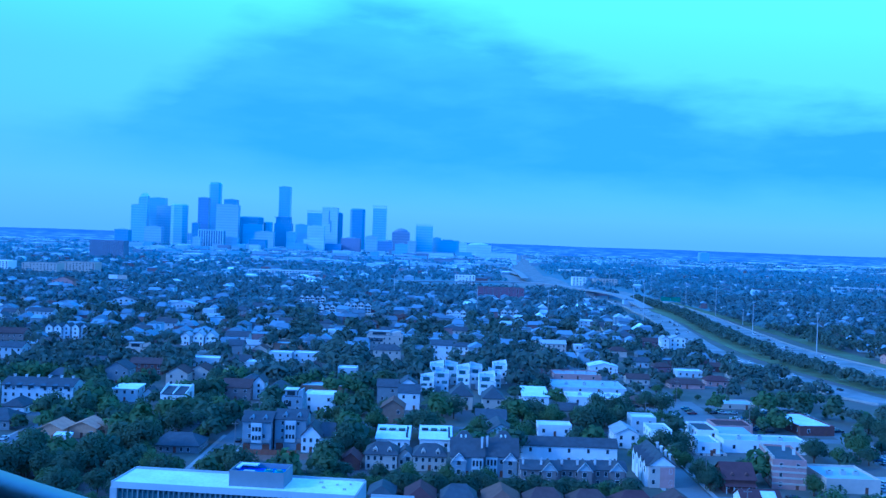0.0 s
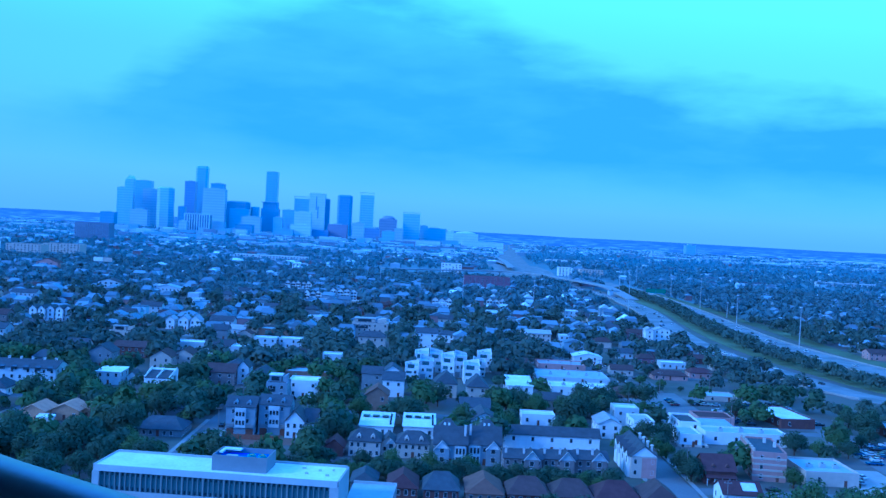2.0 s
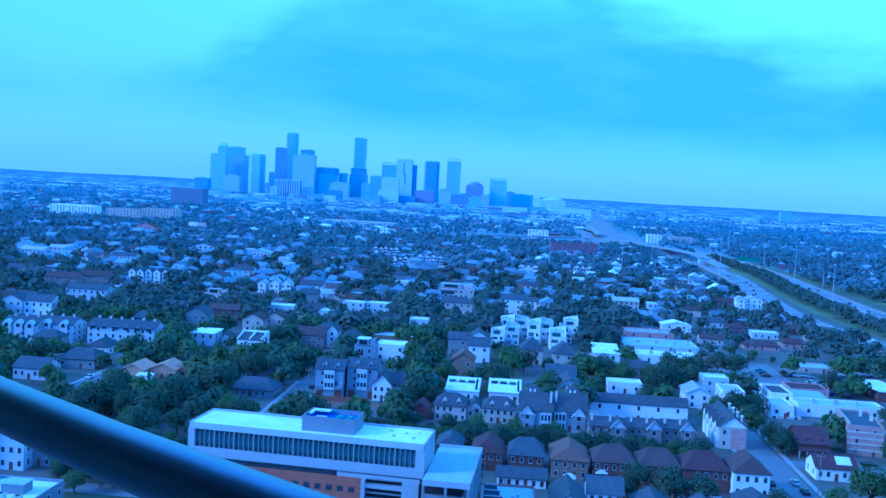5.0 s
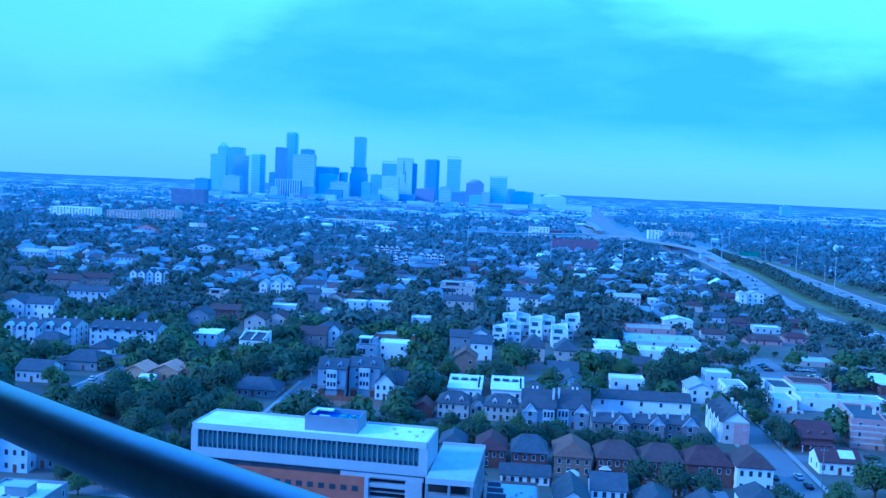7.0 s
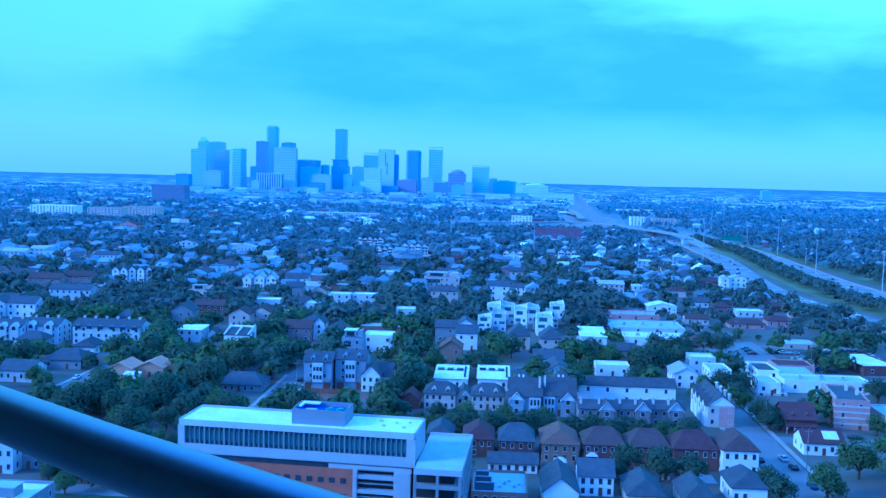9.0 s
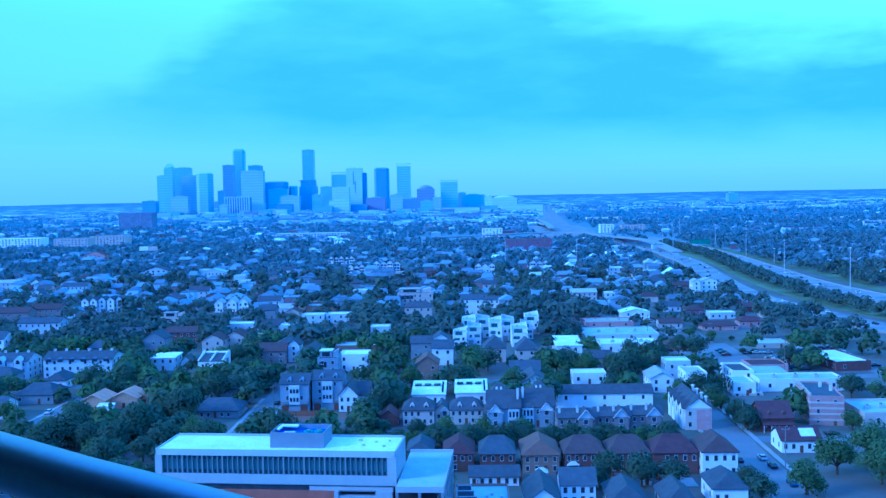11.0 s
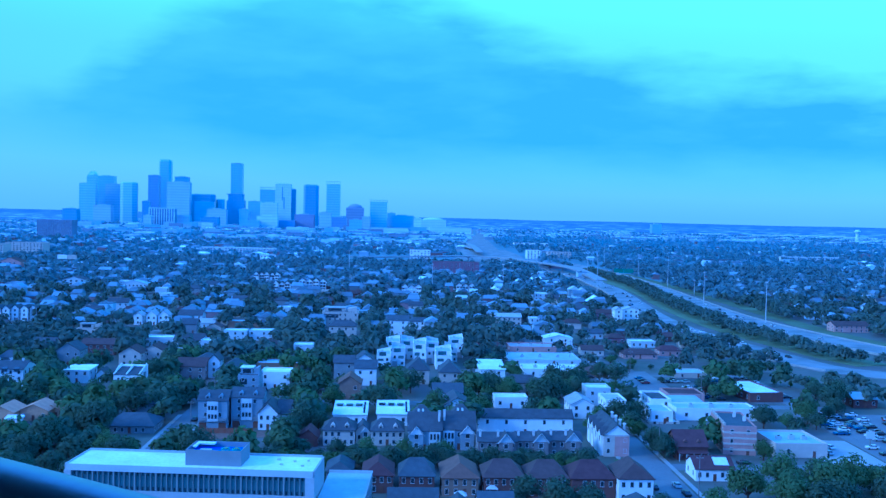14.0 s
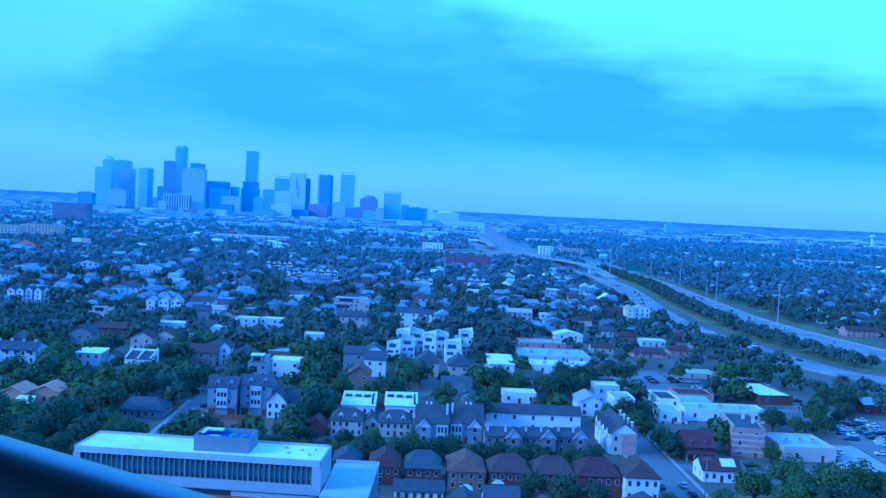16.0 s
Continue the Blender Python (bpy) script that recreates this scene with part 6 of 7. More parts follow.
def white_twin_house():
    ob = thing("house", -114.1, 408.0, label="white modern twin house with dark sloped roof and white divider", category="house")
    TAKEN.append((-121, -107, 405, 424)), CLEAR_VIEW.append((-120, -108, 408, 7))
    part("front_block", Shape().box(-5.4, 5.4, 0, 7, 0, 6.3), WALL["white"], ob)
    part("rear_block", Shape().box(-5.4, 5.4, 11.5, 14.5, 0, 8.6), WALL["white"], ob)
    part("middle_block", Shape().box(-5.1, 5.1, 7, 11.5, 0, 6.2), WALL["grey"], ob)
    part("roof", Shape().loft([(-5.5, -0.2, 6.32), (5.5, -0.2, 6.32), (5.5, 11.4, 8.0), (-5.5, 11.4, 8.0)], [(-5.5, -0.2, 6.5), (5.5, -0.2, 6.5), (5.5, 11.4, 8.2), (-5.5, 11.4, 8.2)]), ROOF["grey"], ob)
    for px in (-5.5, -0.2, 5.1):
        part("parapet", Shape().loft([(px, 0.0, 6.52), (px + 0.4, 0.0, 6.52), (px + 0.4, 11.4, 8.22), (px, 11.4, 8.22)], [(px, 0.0, 7.0), (px + 0.4, 0.0, 7.0), (px + 0.4, 11.4, 9.3), (px, 11.4, 9.3)]), WALL["white"], ob)
    for sx in (-1, 1):
        part("side_wall", Shape().loft([(sx * 5.3, 5, 6.5), (sx * 5.6, 5, 6.5), (sx * 5.6, 12, 6.5), (sx * 5.3, 12, 6.5)], [(sx * 5.3, 5, 8.2), (sx * 5.6, 5, 8.2), (sx * 5.6, 12, 9.6), (sx * 5.3, 12, 9.6)]), WALL["white"], ob)
        for dx in (-0.8, 0.8):
            window(ob, sx * 2.5 + dx, -0.01, 3.8, 0.9, 1.3)
        part("garage_door", Shape().box(sx * 2.6 - 1.4, sx * 2.6 + 1.4, -0.06, 0.02, 0.1, 2.1), M_SOLAR, ob)


white_twin_house()
for wx, wy, ww in ((1960, 4420, 330), (1720, 4300, 150), (2050, 4250, 210), (-2050, 4300, 180), (1480, 4380, 120)):
    wh = thing("warehouse", wx, wy, label="long low white far warehouse", category="warehouse", group="far warehouses")
    part("wall", Shape().box(-ww / 2, ww / 2, 0, 40, 0, 11), TOWER["white"], wh)
    part("roof", Shape().box(-ww / 2 - 1, ww / 2 + 1, -1, 41, 11, 12.5), ROOF["whiteroof"], wh)


# ---- trees ----
def foliage(name, lobes, cores, per, mat, seed, top=1.0):
    """Leaf clumps on the skins of lobes (x, y, z, radius), shaded as part of the crown round their core."""
    g = np.random.default_rng(seed)
    lobes, cores = np.repeat(np.asarray(lobes, float), per, 0), np.repeat(np.asarray(cores, float), per, 0)
    m = len(lobes)
    u, a = g.uniform(-0.65, 1.0, m), g.uniform(0, 2 * np.pi, m)
    q = np.sqrt(1 - u * u)
    out = np.stack([q * np.cos(a), q * np.sin(a), u], 1)
    r = lobes[:, 3]
    p = lobes[:, :3] + out * (r * (0.60 + 0.62 * g.random(m) ** 0.8))[:, None] * np.array([1, 1, 0.85 * top])
    nrm = out + g.normal(0, 0.42, out.shape) + np.array([0, 0, 0.25])
    nrm /= np.linalg.norm(nrm, axis=1)[:, None]
    t = np.cross(nrm, g.normal(0, 1, nrm.shape))
    t /= np.linalg.norm(t, axis=1)[:, None]
    b = np.cross(nrm, t)
    h = (r * ((1.7 if per > 100 else 2.0) / math.sqrt(per)) * g.uniform(0.55, 1.3, m))[:, None]
    v = np.stack([p - t * h - b * h * 0.4, p + t * h * 0.3 - b * h * 0.9, p + t * h + b * h * 0.3, p - t * h * 0.2 + b * h * 0.8], 1).reshape(-1, 3)
    v[:, 2] = np.maximum(v[:, 2], 0.1)
    away = p - cores
    away /= np.maximum(np.linalg.norm(away, axis=1), 0.01)[:, None]
    shade = out * 0.34 + away * 0.60 + nrm * 0.55 + np.array([0, 0, 0.25 if per > 20 else 0.8])
    shade /= np.linalg.norm(shade, axis=1)[:, None]
    me = bpy.data.meshes.new(name)
    me.vertices.add(4 * m), me.loops.add(4 * m), me.polygons.add(m)
    me.vertices.foreach_set("co", v.ravel())
    me.loops.foreach_set("vertex_index", np.arange(4 * m))
    me.polygons.foreach_set("loop_start", np.arange(0, 4 * m, 4))
    me.update(), me.validate()
    me.attributes.new("custom_normal", "FLOAT_VECTOR", "POINT").data.foreach_set("vector", np.repeat(shade, 4, 0).ravel())
    me.materials.append(mat)
    return me


def tree_kind(seed, height, spread, leaf):
    rng = random.Random(seed)
    ob = thing("tree", 0, -60 - seed * 15, label="dense dark green live oak in full leaf" if leaf is M_LEAF else "lighter green broadleaf tree in full leaf", category="tree", group="street trees")
    s = Shape().tube(0, 0, -0.2, height * 0.42, 0.34, 0.2, 7)
    lobes = []
    for i in range(9):
        a, r = i * 2.4 + rng.uniform(-0.4, 0.4), spread * rng.uniform(0.28, 0.62)
        tip = (r * math.cos(a), r * math.sin(a), height * rng.uniform(0.26, 0.70))
        s.between((0, 0, height * 0.18), tip, 0.16, 0.06, 5)
        lobes.append((*tip, spread * rng.uniform(0.36, 0.56)))
    lobes.append((0, 0, height * 0.76, spread * 0.46))
    part("trunk", s, M_BARK, ob)
    for i in range(5):
        a, r = i * 1.26 + rng.uniform(-0.4, 0.4), spread * rng.uniform(0.5, 0.8)
        lobes.append((r * math.cos(a), r * math.sin(a), height * rng.uniform(0.34, 0.62), spread * rng.uniform(0.2, 0.32)))
    part("crown", foliage("crown", lobes, [(0, 0, height * 0.35)] * len(lobes), 150, leaf, seed), None, ob)
    return ob


KINDS = [tree_kind(i, h, sp, M_LEAF2 if i in (2, 5) else M_LEAF) for i, (h, sp) in enumerate([(9, 5.0), (11, 6.0), (10, 5.0), (8, 4.4), (12, 5.6), (7.5, 3.8)])]


def blocked(x, y, m=0.0):
    for a, b, c, d in TAKEN:
        if a - m < x < b + m and c - m < y < d + m:
            return True
    for a, b, c, d in KEEP_CLEAR:
        if a - m * 0.4 < x < b + m * 0.4 and c < y < d:
            return True
    return False


def on_road(x, y, m=0.0):
    if y < 1800 and 150 < x < 340:
        for line, half in ((EAST_LINE, 18), (WEST_LINE, 15)):
            for p in line:
                if abs(p.y - y) < 40 and abs(p.x - x) < half + m:
                    return True
    return False


def in_corridor(x, y):
    """Whether a place lies on the interchange or the freeway beyond it."""
    if -90 < x < 235 and 1430 < y < 1680:
        return True
    mid = 184 if y < 2005 else 187 + (y - 2005) * 0.0665
    return y > 1600 and abs(x - mid) < (66 if y < 2120 else 40) or y < 1650 and abs(x - 285) < 24


def hides(x, y, height):
    """Whether something this high here would hide a building that stands clear."""
    for a, b, front, h in CLEAR_VIEW:
        if y < front and a - 1.5 < x * front / y < b + 1.5 and height > EYE + (0.35 * h - EYE) * y / front:
            return True
    return False


rng = random.Random(7)
TREES = []
CLEAR_VIEW += [(-79, -70, 345, 0), (-70, -42, 329, 0), (-154, -142, 326, 0), (74, 90, 270, 0), (84, 100, 298, 0)]  # streets that lie open


def place(x, y, k, s):
    TREES.append((x, y))
    return copy_thing(KINDS[k], pose(x, y, 0, 0, 0, rng.uniform(0, 360)) @ Matrix.Scale(s, 4))


# named clumps that stand out
for x, y, k, s in ((-121, 248, 2, 0.6), (-113, 243, 5, 0.66), (-105, 240, 1, 0.72), (-96, 233, 3, 0.78), (-102, 226, 2, 0.6), (-111, 229, 5, 0.66), (-95, 223, 1, 0.72), (-91, 228, 3, 0.78), (-102, 217, 2, 0.6)):
    if not blocked(x, y, 2.0):
        place(x, y, k, s)
for x, y, k, s in ((-112, 233, 0, 0.8), (-106, 230.5, 4, 0.72), (-100, 229, 1, 0.75), (-94, 228, 0, 0.7), (-107, 238, 1, 0.85), (-99, 237, 0, 0.9), (-92, 236, 4, 0.7), (-111, 227, 3, 0.5), (93, 356, 1, 0.8), (88, 312, 4, 0.75), (61, 380, 1, 1.2), (66, 387, 4, 1.2), (42, 415, 0, 1.1), (103, 436, 1, 1), (96, 440, 4, 0.9), (2, 413, 2, 1.2), (7, 409, 1, 1)):
    place(x, y, k, s)
for x, y, k, s in ((111, 262, 2, 1.35), (98, 255, 2, 1.2), (121, 256, 5, 1.7), (131, 262, 2, 1.3), (84, 238, 5, 1.3), (106, 246, 2, 1.25), (140, 258, 5, 1.5), (118, 243, 1, 1.0), (150, 262, 4, 1.0),
                   (88, 318, 3, 0.8), (84, 352, 4, 0.9), (88, 344, 3, 0.9), (182, 385, 1, 1.0), (188, 392, 4, 1.0), (180, 376, 3, 0.9), (127, 334, 0, 0.6),
                   (176, 306, 3, 0.5), (190, 312, 5, 0.55), (182, 332, 3, 0.5), (193, 346, 5, 0.6), (172, 366, 3, 0.7)):
    place(x, y, k, s)
for x, y, k, s in ((-112, 318, 2, 1.3), (-100, 322, 1, 1.2), (-122, 314, 0, 1.2), (-108, 300, 1, 1.2), (-92, 312, 4, 1.0), (-134, 306, 4, 1.1), (-126, 290, 1, 1.2), (-96, 286, 0, 1.1), (-88, 268, 3, 1.1), (-104, 262, 4, 1.0), (-118, 256, 1, 1.0),
                   (-24, 306, 3, 0.9), (-34, 305, 3, 0.7), (-29.5, 304, 3, 0.62), (-30, 296, 0, 0.8), (-18, 300, 3, 0.8), (-8, 298, 5, 1.0), (4, 296, 5, 1.0), (-12, 292, 3, 0.8), (16, 298, 5, 0.9), (28, 292, 5, 0.8), (40, 290, 3, 0.7), (54, 291, 3, 0.7), (-36, 318, 1, 0.9), (-32, 332, 4, 0.9),
                   (36, 250, 4, 0.8), (44, 246, 1, 0.9), (52, 246, 0, 0.9), (32, 244, 3, 0.8), (72, 246, 3, 0.7), (36, 402, 1, 1.0), (28, 396, 0, 1.0), (42, 398, 4, 0.9), (60, 404, 2, 0.9), (72, 424, 1, 1.1), (78, 418, 4, 1.0), (84, 430, 1, 0.9)):
    if not hides(x, y, (7.0 if x < -80 else 4.6) * s):
        place(x, y, k, s)
lot_rng = random.Random(17)
for i in range(60):
    # young trees round the shops and lots
    x, y = lot_rng.uniform(60, 192), lot_rng.uniform(388, 560)
    if not any(a - 2 < x < b + 2 and c - 2 < y < d + 2 for a, b, c, d in TAKEN) and not hides(x, y, 4.0):
        place(x, y, lot_rng.choice((2, 3, 5, 0)), lot_rng.uniform(0.32, 0.6))
for i in range(36):
    place(-36 + i * 2.7 + rng.uniform(-1, 1), 286 + rng.uniform(-4, 5), rng.choice((3, 5, 0)), rng.uniform(0.6, 0.85))
for i in range(24):
    x, y = rng.uniform(-138, -82), rng.uniform(226, 300)
    if not blocked(x, y, 2.0) and not hides(x, y, 6.5):
        place(x, y, rng.choice((0, 1, 2, 3, 4, 5)), rng.uniform(0.65, 0.95))
tries = 0
while len(TREES) < 285 and tries < 6000:
    tries += 1
    y = rng.uniform(225, 430)
    x = rng.uniform(-0.52 * y - 15, 0.50 * y + 15)
    if blocked(x, y, 2.2) or on_road(x, y, 3) or hides(x, y, 8.0) or 198 < x < 330:
        continue
    if any((x - a) ** 2 + (y - b) ** 2 < 26 for a, b in TREES):
        continue
    place(x, y, rng.choice((0, 1, 2, 2, 3, 4, 5, 5)), rng.uniform(0.7, 1.1))
for _k in KINDS:
    for _o in (*_k.children_recursive, _k):
        bpy.data.objects.remove(_o)


# ---- mid-distance houses ----
def house_kind(i, w, d, h, kind, rh, wall, roof, label):
    ob = house(-40 + i * 18, -70, w, d, h, kind, rh, wall, roof, label, group="neighbourhood houses")
    TAKEN.pop(), CLEAR_VIEW.pop()
    return ob


HK = [house_kind(i, *a) for i, a in enumerate([
    (11, 9, 5.5, "gablex", 2.8, "cream", "grey", "beige two storey house with grey shingle roof"),
    (9, 12, 6.0, "gabley", 3.2, "white", "slate", "white gabled townhouse with slate roof"),
    (12, 10, 3.2, "hip", 3.0, "redbrick", "brown", "low brick bungalow with brown hipped roof"),
    (10, 10, 7.5, "flat", 0.6, "bluewhite", "whiteroof", "pale flat-roofed two storey townhouse"),
    (11, 10, 5.8, "hip", 3.0, "grey", "slate", "grey house with blue-grey hipped roof"),
    (16, 10, 6.0, "gablex", 3.0, "bluewhite", "grey", "pale long apartment house with grey roof"),
    (9, 9, 3.4, "gabley", 2.6, "cream", "brown", "small beige bungalow with brown roof"),
    (12, 11, 8.5, "gablex", 2.6, "white", "white2", "white three storey townhouse with pale roof"),
    (20, 14, 4.0, "flat", 0.5, "tanbrick", "bluewhite", "low tan shop with pale flat roof"),
    (13, 10, 3.2, "gablex", 2.6, "bluewhite", "white2", "pale bungalow with light roof"),
])]
count, tries = 0, 0
while count < 116 and tries < 9000:
    tries += 1
    y = 330 + 620 * rng.random() ** 0.9
    x = rng.uniform(-0.55 * y - 20, 0.52 * y + 20)
    x, y = round(x / 14) * 14 + rng.uniform(-2, 2), round(y / 24) * 24 + rng.uniform(-4, 4)
    if blocked(x, y + 5, 8.0) or on_road(x, y, 16) or 168 < x < 336 and y < 1400 or x > 336 and rng.random() < 0.55 or 84 < x < 206 and 380 < y < 640:
        continue
    if any(abs(x - a) < 5 and -4 < b - y < 12 for a, b in TREES) or y < 700 and hides(x, y, 6.0):
        continue
    k = rng.choice((0, 1, 2, 4, 4, 6, 2, 6, 0, 8, 9, 5, 3)) if x < 190 else rng.choice((0, 2, 4, 6, 9, 2, 6, 9))
    copy_thing(HK[k], pose(x, y, 0, 0, 0, rng.choice((0, 0, 0, 90, -90, 180)) + rng.uniform(-3, 3)))
    TAKEN.append((x - 9, x + 9, y - 6, y + 14))
    count += 1
for _k in HK:
    for _o in (*_k.children_recursive, _k):
        bpy.data.objects.remove(_o)


def roof_stuff(name, spots, wall, roof, label):
    """Houses and sheds further off: walls with an overhanging pitched or flat roof, in one mesh."""
    s, tops = Shape(), []
    for x, y, w, d, h, rh in spots:
        x0, x1, y0, y1 = x - w / 2, x + w / 2, y, y + d
        s.box(x0, x1, y0, y1, 0, h)
        n = len(s.f)
        if rh:
            o = 0.5
            if int(x * 3 + y) % 2:
                s.loft([(x0 - o, y0 - o, h + 0.01), (x1 + o, y0 - o, h + 0.01), (x1 + o, y1 + o, h + 0.01), (x0 - o, y1 + o, h + 0.01)],
                       [(x0 + w * 0.08, y0 + d * 0.45, h + rh), (x1 - w * 0.08, y0 + d * 0.45, h + rh), (x1 - w * 0.08, y0 + d * 0.55, h + rh), (x0 + w * 0.08, y0 + d * 0.55, h + rh)])
            else:
                s.loft([(x0 - o, y0 - o, h + 0.01), (x1 + o, y0 - o, h + 0.01), (x1 + o, y1 + o, h + 0.01), (x0 - o, y1 + o, h + 0.01)],
                       [(x - w * 0.04, y0 + d * 0.02, h + rh), (x + w * 0.04, y0 + d * 0.02, h + rh), (x + w * 0.04, y1 - d * 0.02, h + rh), (x - w * 0.04, y1 - d * 0.02, h + rh)])
        else:
            s.box(x0 - 0.2, x1 + 0.2, y0 - 0.2, y1 + 0.2, h + 0.01, h + 0.5)
            s.box(x0 + w * 0.3, x0 + w * 0.45, y0 + d * 0.4, y0 + d * 0.6, h + 0.5, h + 1.8)
        tops += range(n, len(s.f))
    ob = part(name, s, wall)
    ob.data.materials.append(roof)
    for i in tops:
        ob.data.polygons[i].material_index = 1
    return tagged(ob, label, "houses", kind="stuff")


groups = {k: [] for k in ("pale", "beige", "dark", "shed", "brick")}


def built_up(x, y):
    """How densely a block far off is built with pale houses, above zero where it is."""
    return math.sin(x / 97 + 2.0 * math.sin(y / 310)) + math.sin(y / 150 + 1.7 * math.sin(x / 210))


tries = 0
while tries < 1100:
    # between the nearer houses
    tries += 1
    y = 600 + 640 * rng.random() ** 0.95
    x = rng.uniform(-0.55 * y, 0.54 * y)
    if blocked(x, y + 4, 2.5) or on_road(x, y, 10) or 185 < x < 330 or x > 330 and rng.random() < 0.5 or y < 700 and hides(x, y, 6.5):
        continue
    TAKEN.append((x - 7, x + 7, y - 2, y + 12))
    groups[rng.choice(("pale", "pale", "beige", "brick") if built_up(x, y) > 0.5 else ("beige", "dark", "dark", "brick", "dark"))].append((x, y, rng.uniform(7, 14), rng.uniform(8, 13), rng.uniform(3.2, 7.0), rng.choice((0, 2.2, 2.8, 3.2))))
for i in range(250):
    # low pale blocks round the foot of downtown
    y = rng.uniform(2200, 4150)
    x = rng.uniform(-0.45 * y, 0.10 * y)
    if not in_corridor(x, y) and not blocked(x, y, 20):
        groups[rng.choice(("shed", "shed", "beige", "pale"))].append((x, y, rng.uniform(18, 60), rng.uniform(14, 30), rng.uniform(5, 13), 0))
for i in range(560):
    # warehouses and offices towards the horizon
    y = rng.uniform(3000, 4900)
    x = rng.uniform(-0.56 * y, 0.56 * y)
    if not in_corridor(x, y) and not blocked(x, y, 20):
        groups[rng.choice(("shed", "shed", "pale", "beige"))].append((x, y, rng.uniform(25, 80), rng.uniform(15, 30), rng.uniform(5, 12), 0))
for i in range(3500):
    y = 1180 + 3500 * rng.random() ** 0.85
    x = rng.uniform(-0.56 * y, 0.54 * y)
    if in_corridor(x, y) or blocked(x, y, 10) or x > 250 and y < 3300 and rng.random() < 0.72:
        continue
    u = rng.random()
    if built_up(x, y) < 0.2:
        if rng.random() < 0.45:
            continue
        u = max(u, 0.25) if rng.random() < 0.25 else 0.45 + 0.55 * u
    if y > 2300 and u < 0.22 or y > 3000 and u < 0.34:
        groups["shed"].append((x, y, rng.uniform(22, 70), rng.uniform(15, 30), rng.uniform(4, 8), 0))
    elif u < 0.45:
        groups["pale"].append((x, y, rng.uniform(9, 18), rng.uniform(9, 14), rng.uniform(4, 7), rng.choice((0, 2.2, 2.6))))
    elif u < 0.70:
        groups["beige"].append((x, y, rng.uniform(9, 20), rng.uniform(9, 14), rng.uniform(4, 7), rng.choice((0, 2.2, 2.6))))
    elif u < 0.78:
        groups["brick"].append((x, y, rng.uniform(10, 26), rng.uniform(10, 14), rng.uniform(4, 8), 2.2))
    else:
        groups["dark"].append((x, y, rng.uniform(10, 18), rng.uniform(10, 14), rng.uniform(3.5, 6), 2.6))
roof_stuff("far_pale_houses", groups["pale"], M_HAZED_PALE, M_STUFF_ROOF, "far pale houses with light roofs among trees")
roof_stuff("far_beige_houses", groups["beige"], M_HAZED_PALE, M_HAZED_DARK, "far beige houses with grey roofs among trees")
roof_stuff("far_dark_houses", groups["dark"], M_HAZED_BEIGE, M_HAZED_DARK, "far dark-roofed houses among trees")
roof_stuff("far_brick_houses", groups["brick"], M_HAZED_BRICK, M_HAZED_DARK, "far brick houses among trees")
roof_stuff("far_sheds", groups["shed"], M_HAZED_PALE, M_STUFF_ROOF, "far white warehouses with flat roofs")


# ---- woods further off, too many to count ----
def woods(name, centres, sizes, count, per, lift, mat, label, seed):
    """Trees whose crowns are a few uneven lobes of leaf clumps, in one mesh."""
    g = random.Random(seed)
    lobes, cores = [], []
    for (x, y, z), r in zip(centres, sizes):
        tall, turn = g.uniform(0.85, 1.2), g.uniform(0, 6.28)
        for i in range(count):
            a, k = turn + i * 6.28 / max(1, count - 1) + g.uniform(-0.5, 0.5), r * g.uniform(0.35, 0.65)
            if i == 0:
                lobes.append((x, y, z + r * (lift + 0.35) * tall, r * g.uniform(0.5, 0.68)))
            else:
                lobes.append((x + k * math.cos(a), y + k * math.sin(a), z + r * (lift + g.uniform(-0.25, 0.25)) * tall, r * g.uniform(0.36, 0.56)))
            cores.append((x, y, z))
    return tagged(new(name, foliage(name, lobes, cores, per, mat, seed)), label, "trees", kind="stuff")


centres, sizes = [], []
tries = 0
while len(centres) < 6600 and tries < 60000:
    tries += 1
    y = 300 + 1150 * rng.random() ** 0.75
    x = rng.uniform(-0.56 * y - 20, 0.54 * y + 20)
    if blocked(x, y, 1.5) or on_road(x, y, 2) or hides(x, y, 7.0 if y < 480 else 5.5) or y < 520 and any((x - a) ** 2 + (y - b) ** 2 < 20 for a, b in TREES):
        continue
    if 196 < x < 306 and y < 1400 or 84 < x < 200 and 420 < y < 640 and rng.random() < 0.5:
        continue
    s = rng.uniform(2.6, 4.6) if rng.random() < 0.6 or hides(x, y, 9.0) else rng.uniform(4.6, 6.2)
    centres.append((x, y, s * 0.55)), sizes.append(s)
for i in range(900):
    # denser gardens west of the townhouses
    x, y = rng.uniform(-270, -30), rng.uniform(285, 560)
    s = rng.uniform(3.2, 5.2)
    if not blocked(x, y, 1.5) and not hides(x, y, 6.5):
        centres.append((x, y, s * 0.55)), sizes.append(s)
# trees further off take the leaf colours with more haze painted in
near_ones = [i for i, p in enumerate(centres) if p[1] < 480]
far_ones = [i for i, p in enumerate(centres) if 480 <= p[1] < 860 + 0.5 * (i % 100)]
outer_ones = [i for i, p in enumerate(centres) if p[1] >= 860 + 0.5 * (i % 100)]
light_ones, near_ones = near_ones[::3], [i for k, i in enumerate(near_ones) if k % 3]
woods("near_trees", [centres[i] for i in near_ones], [sizes[i] for i in near_ones], 7, 34, 0.5, M_LEAF, "dark green trees between the houses", 3)
woods("light_trees", [centres[i] for i in light_ones], [sizes[i] for i in light_ones], 7, 34, 0.5, M_LEAF2, "lighter green trees between the houses", 8)
woods("mid_trees", [centres[i] for i in far_ones], [sizes[i] for i in far_ones], 4, 19, 0.5, M_HAZED_MID_TREE, "dark green trees between far houses, slightly hazed in colour", 9)

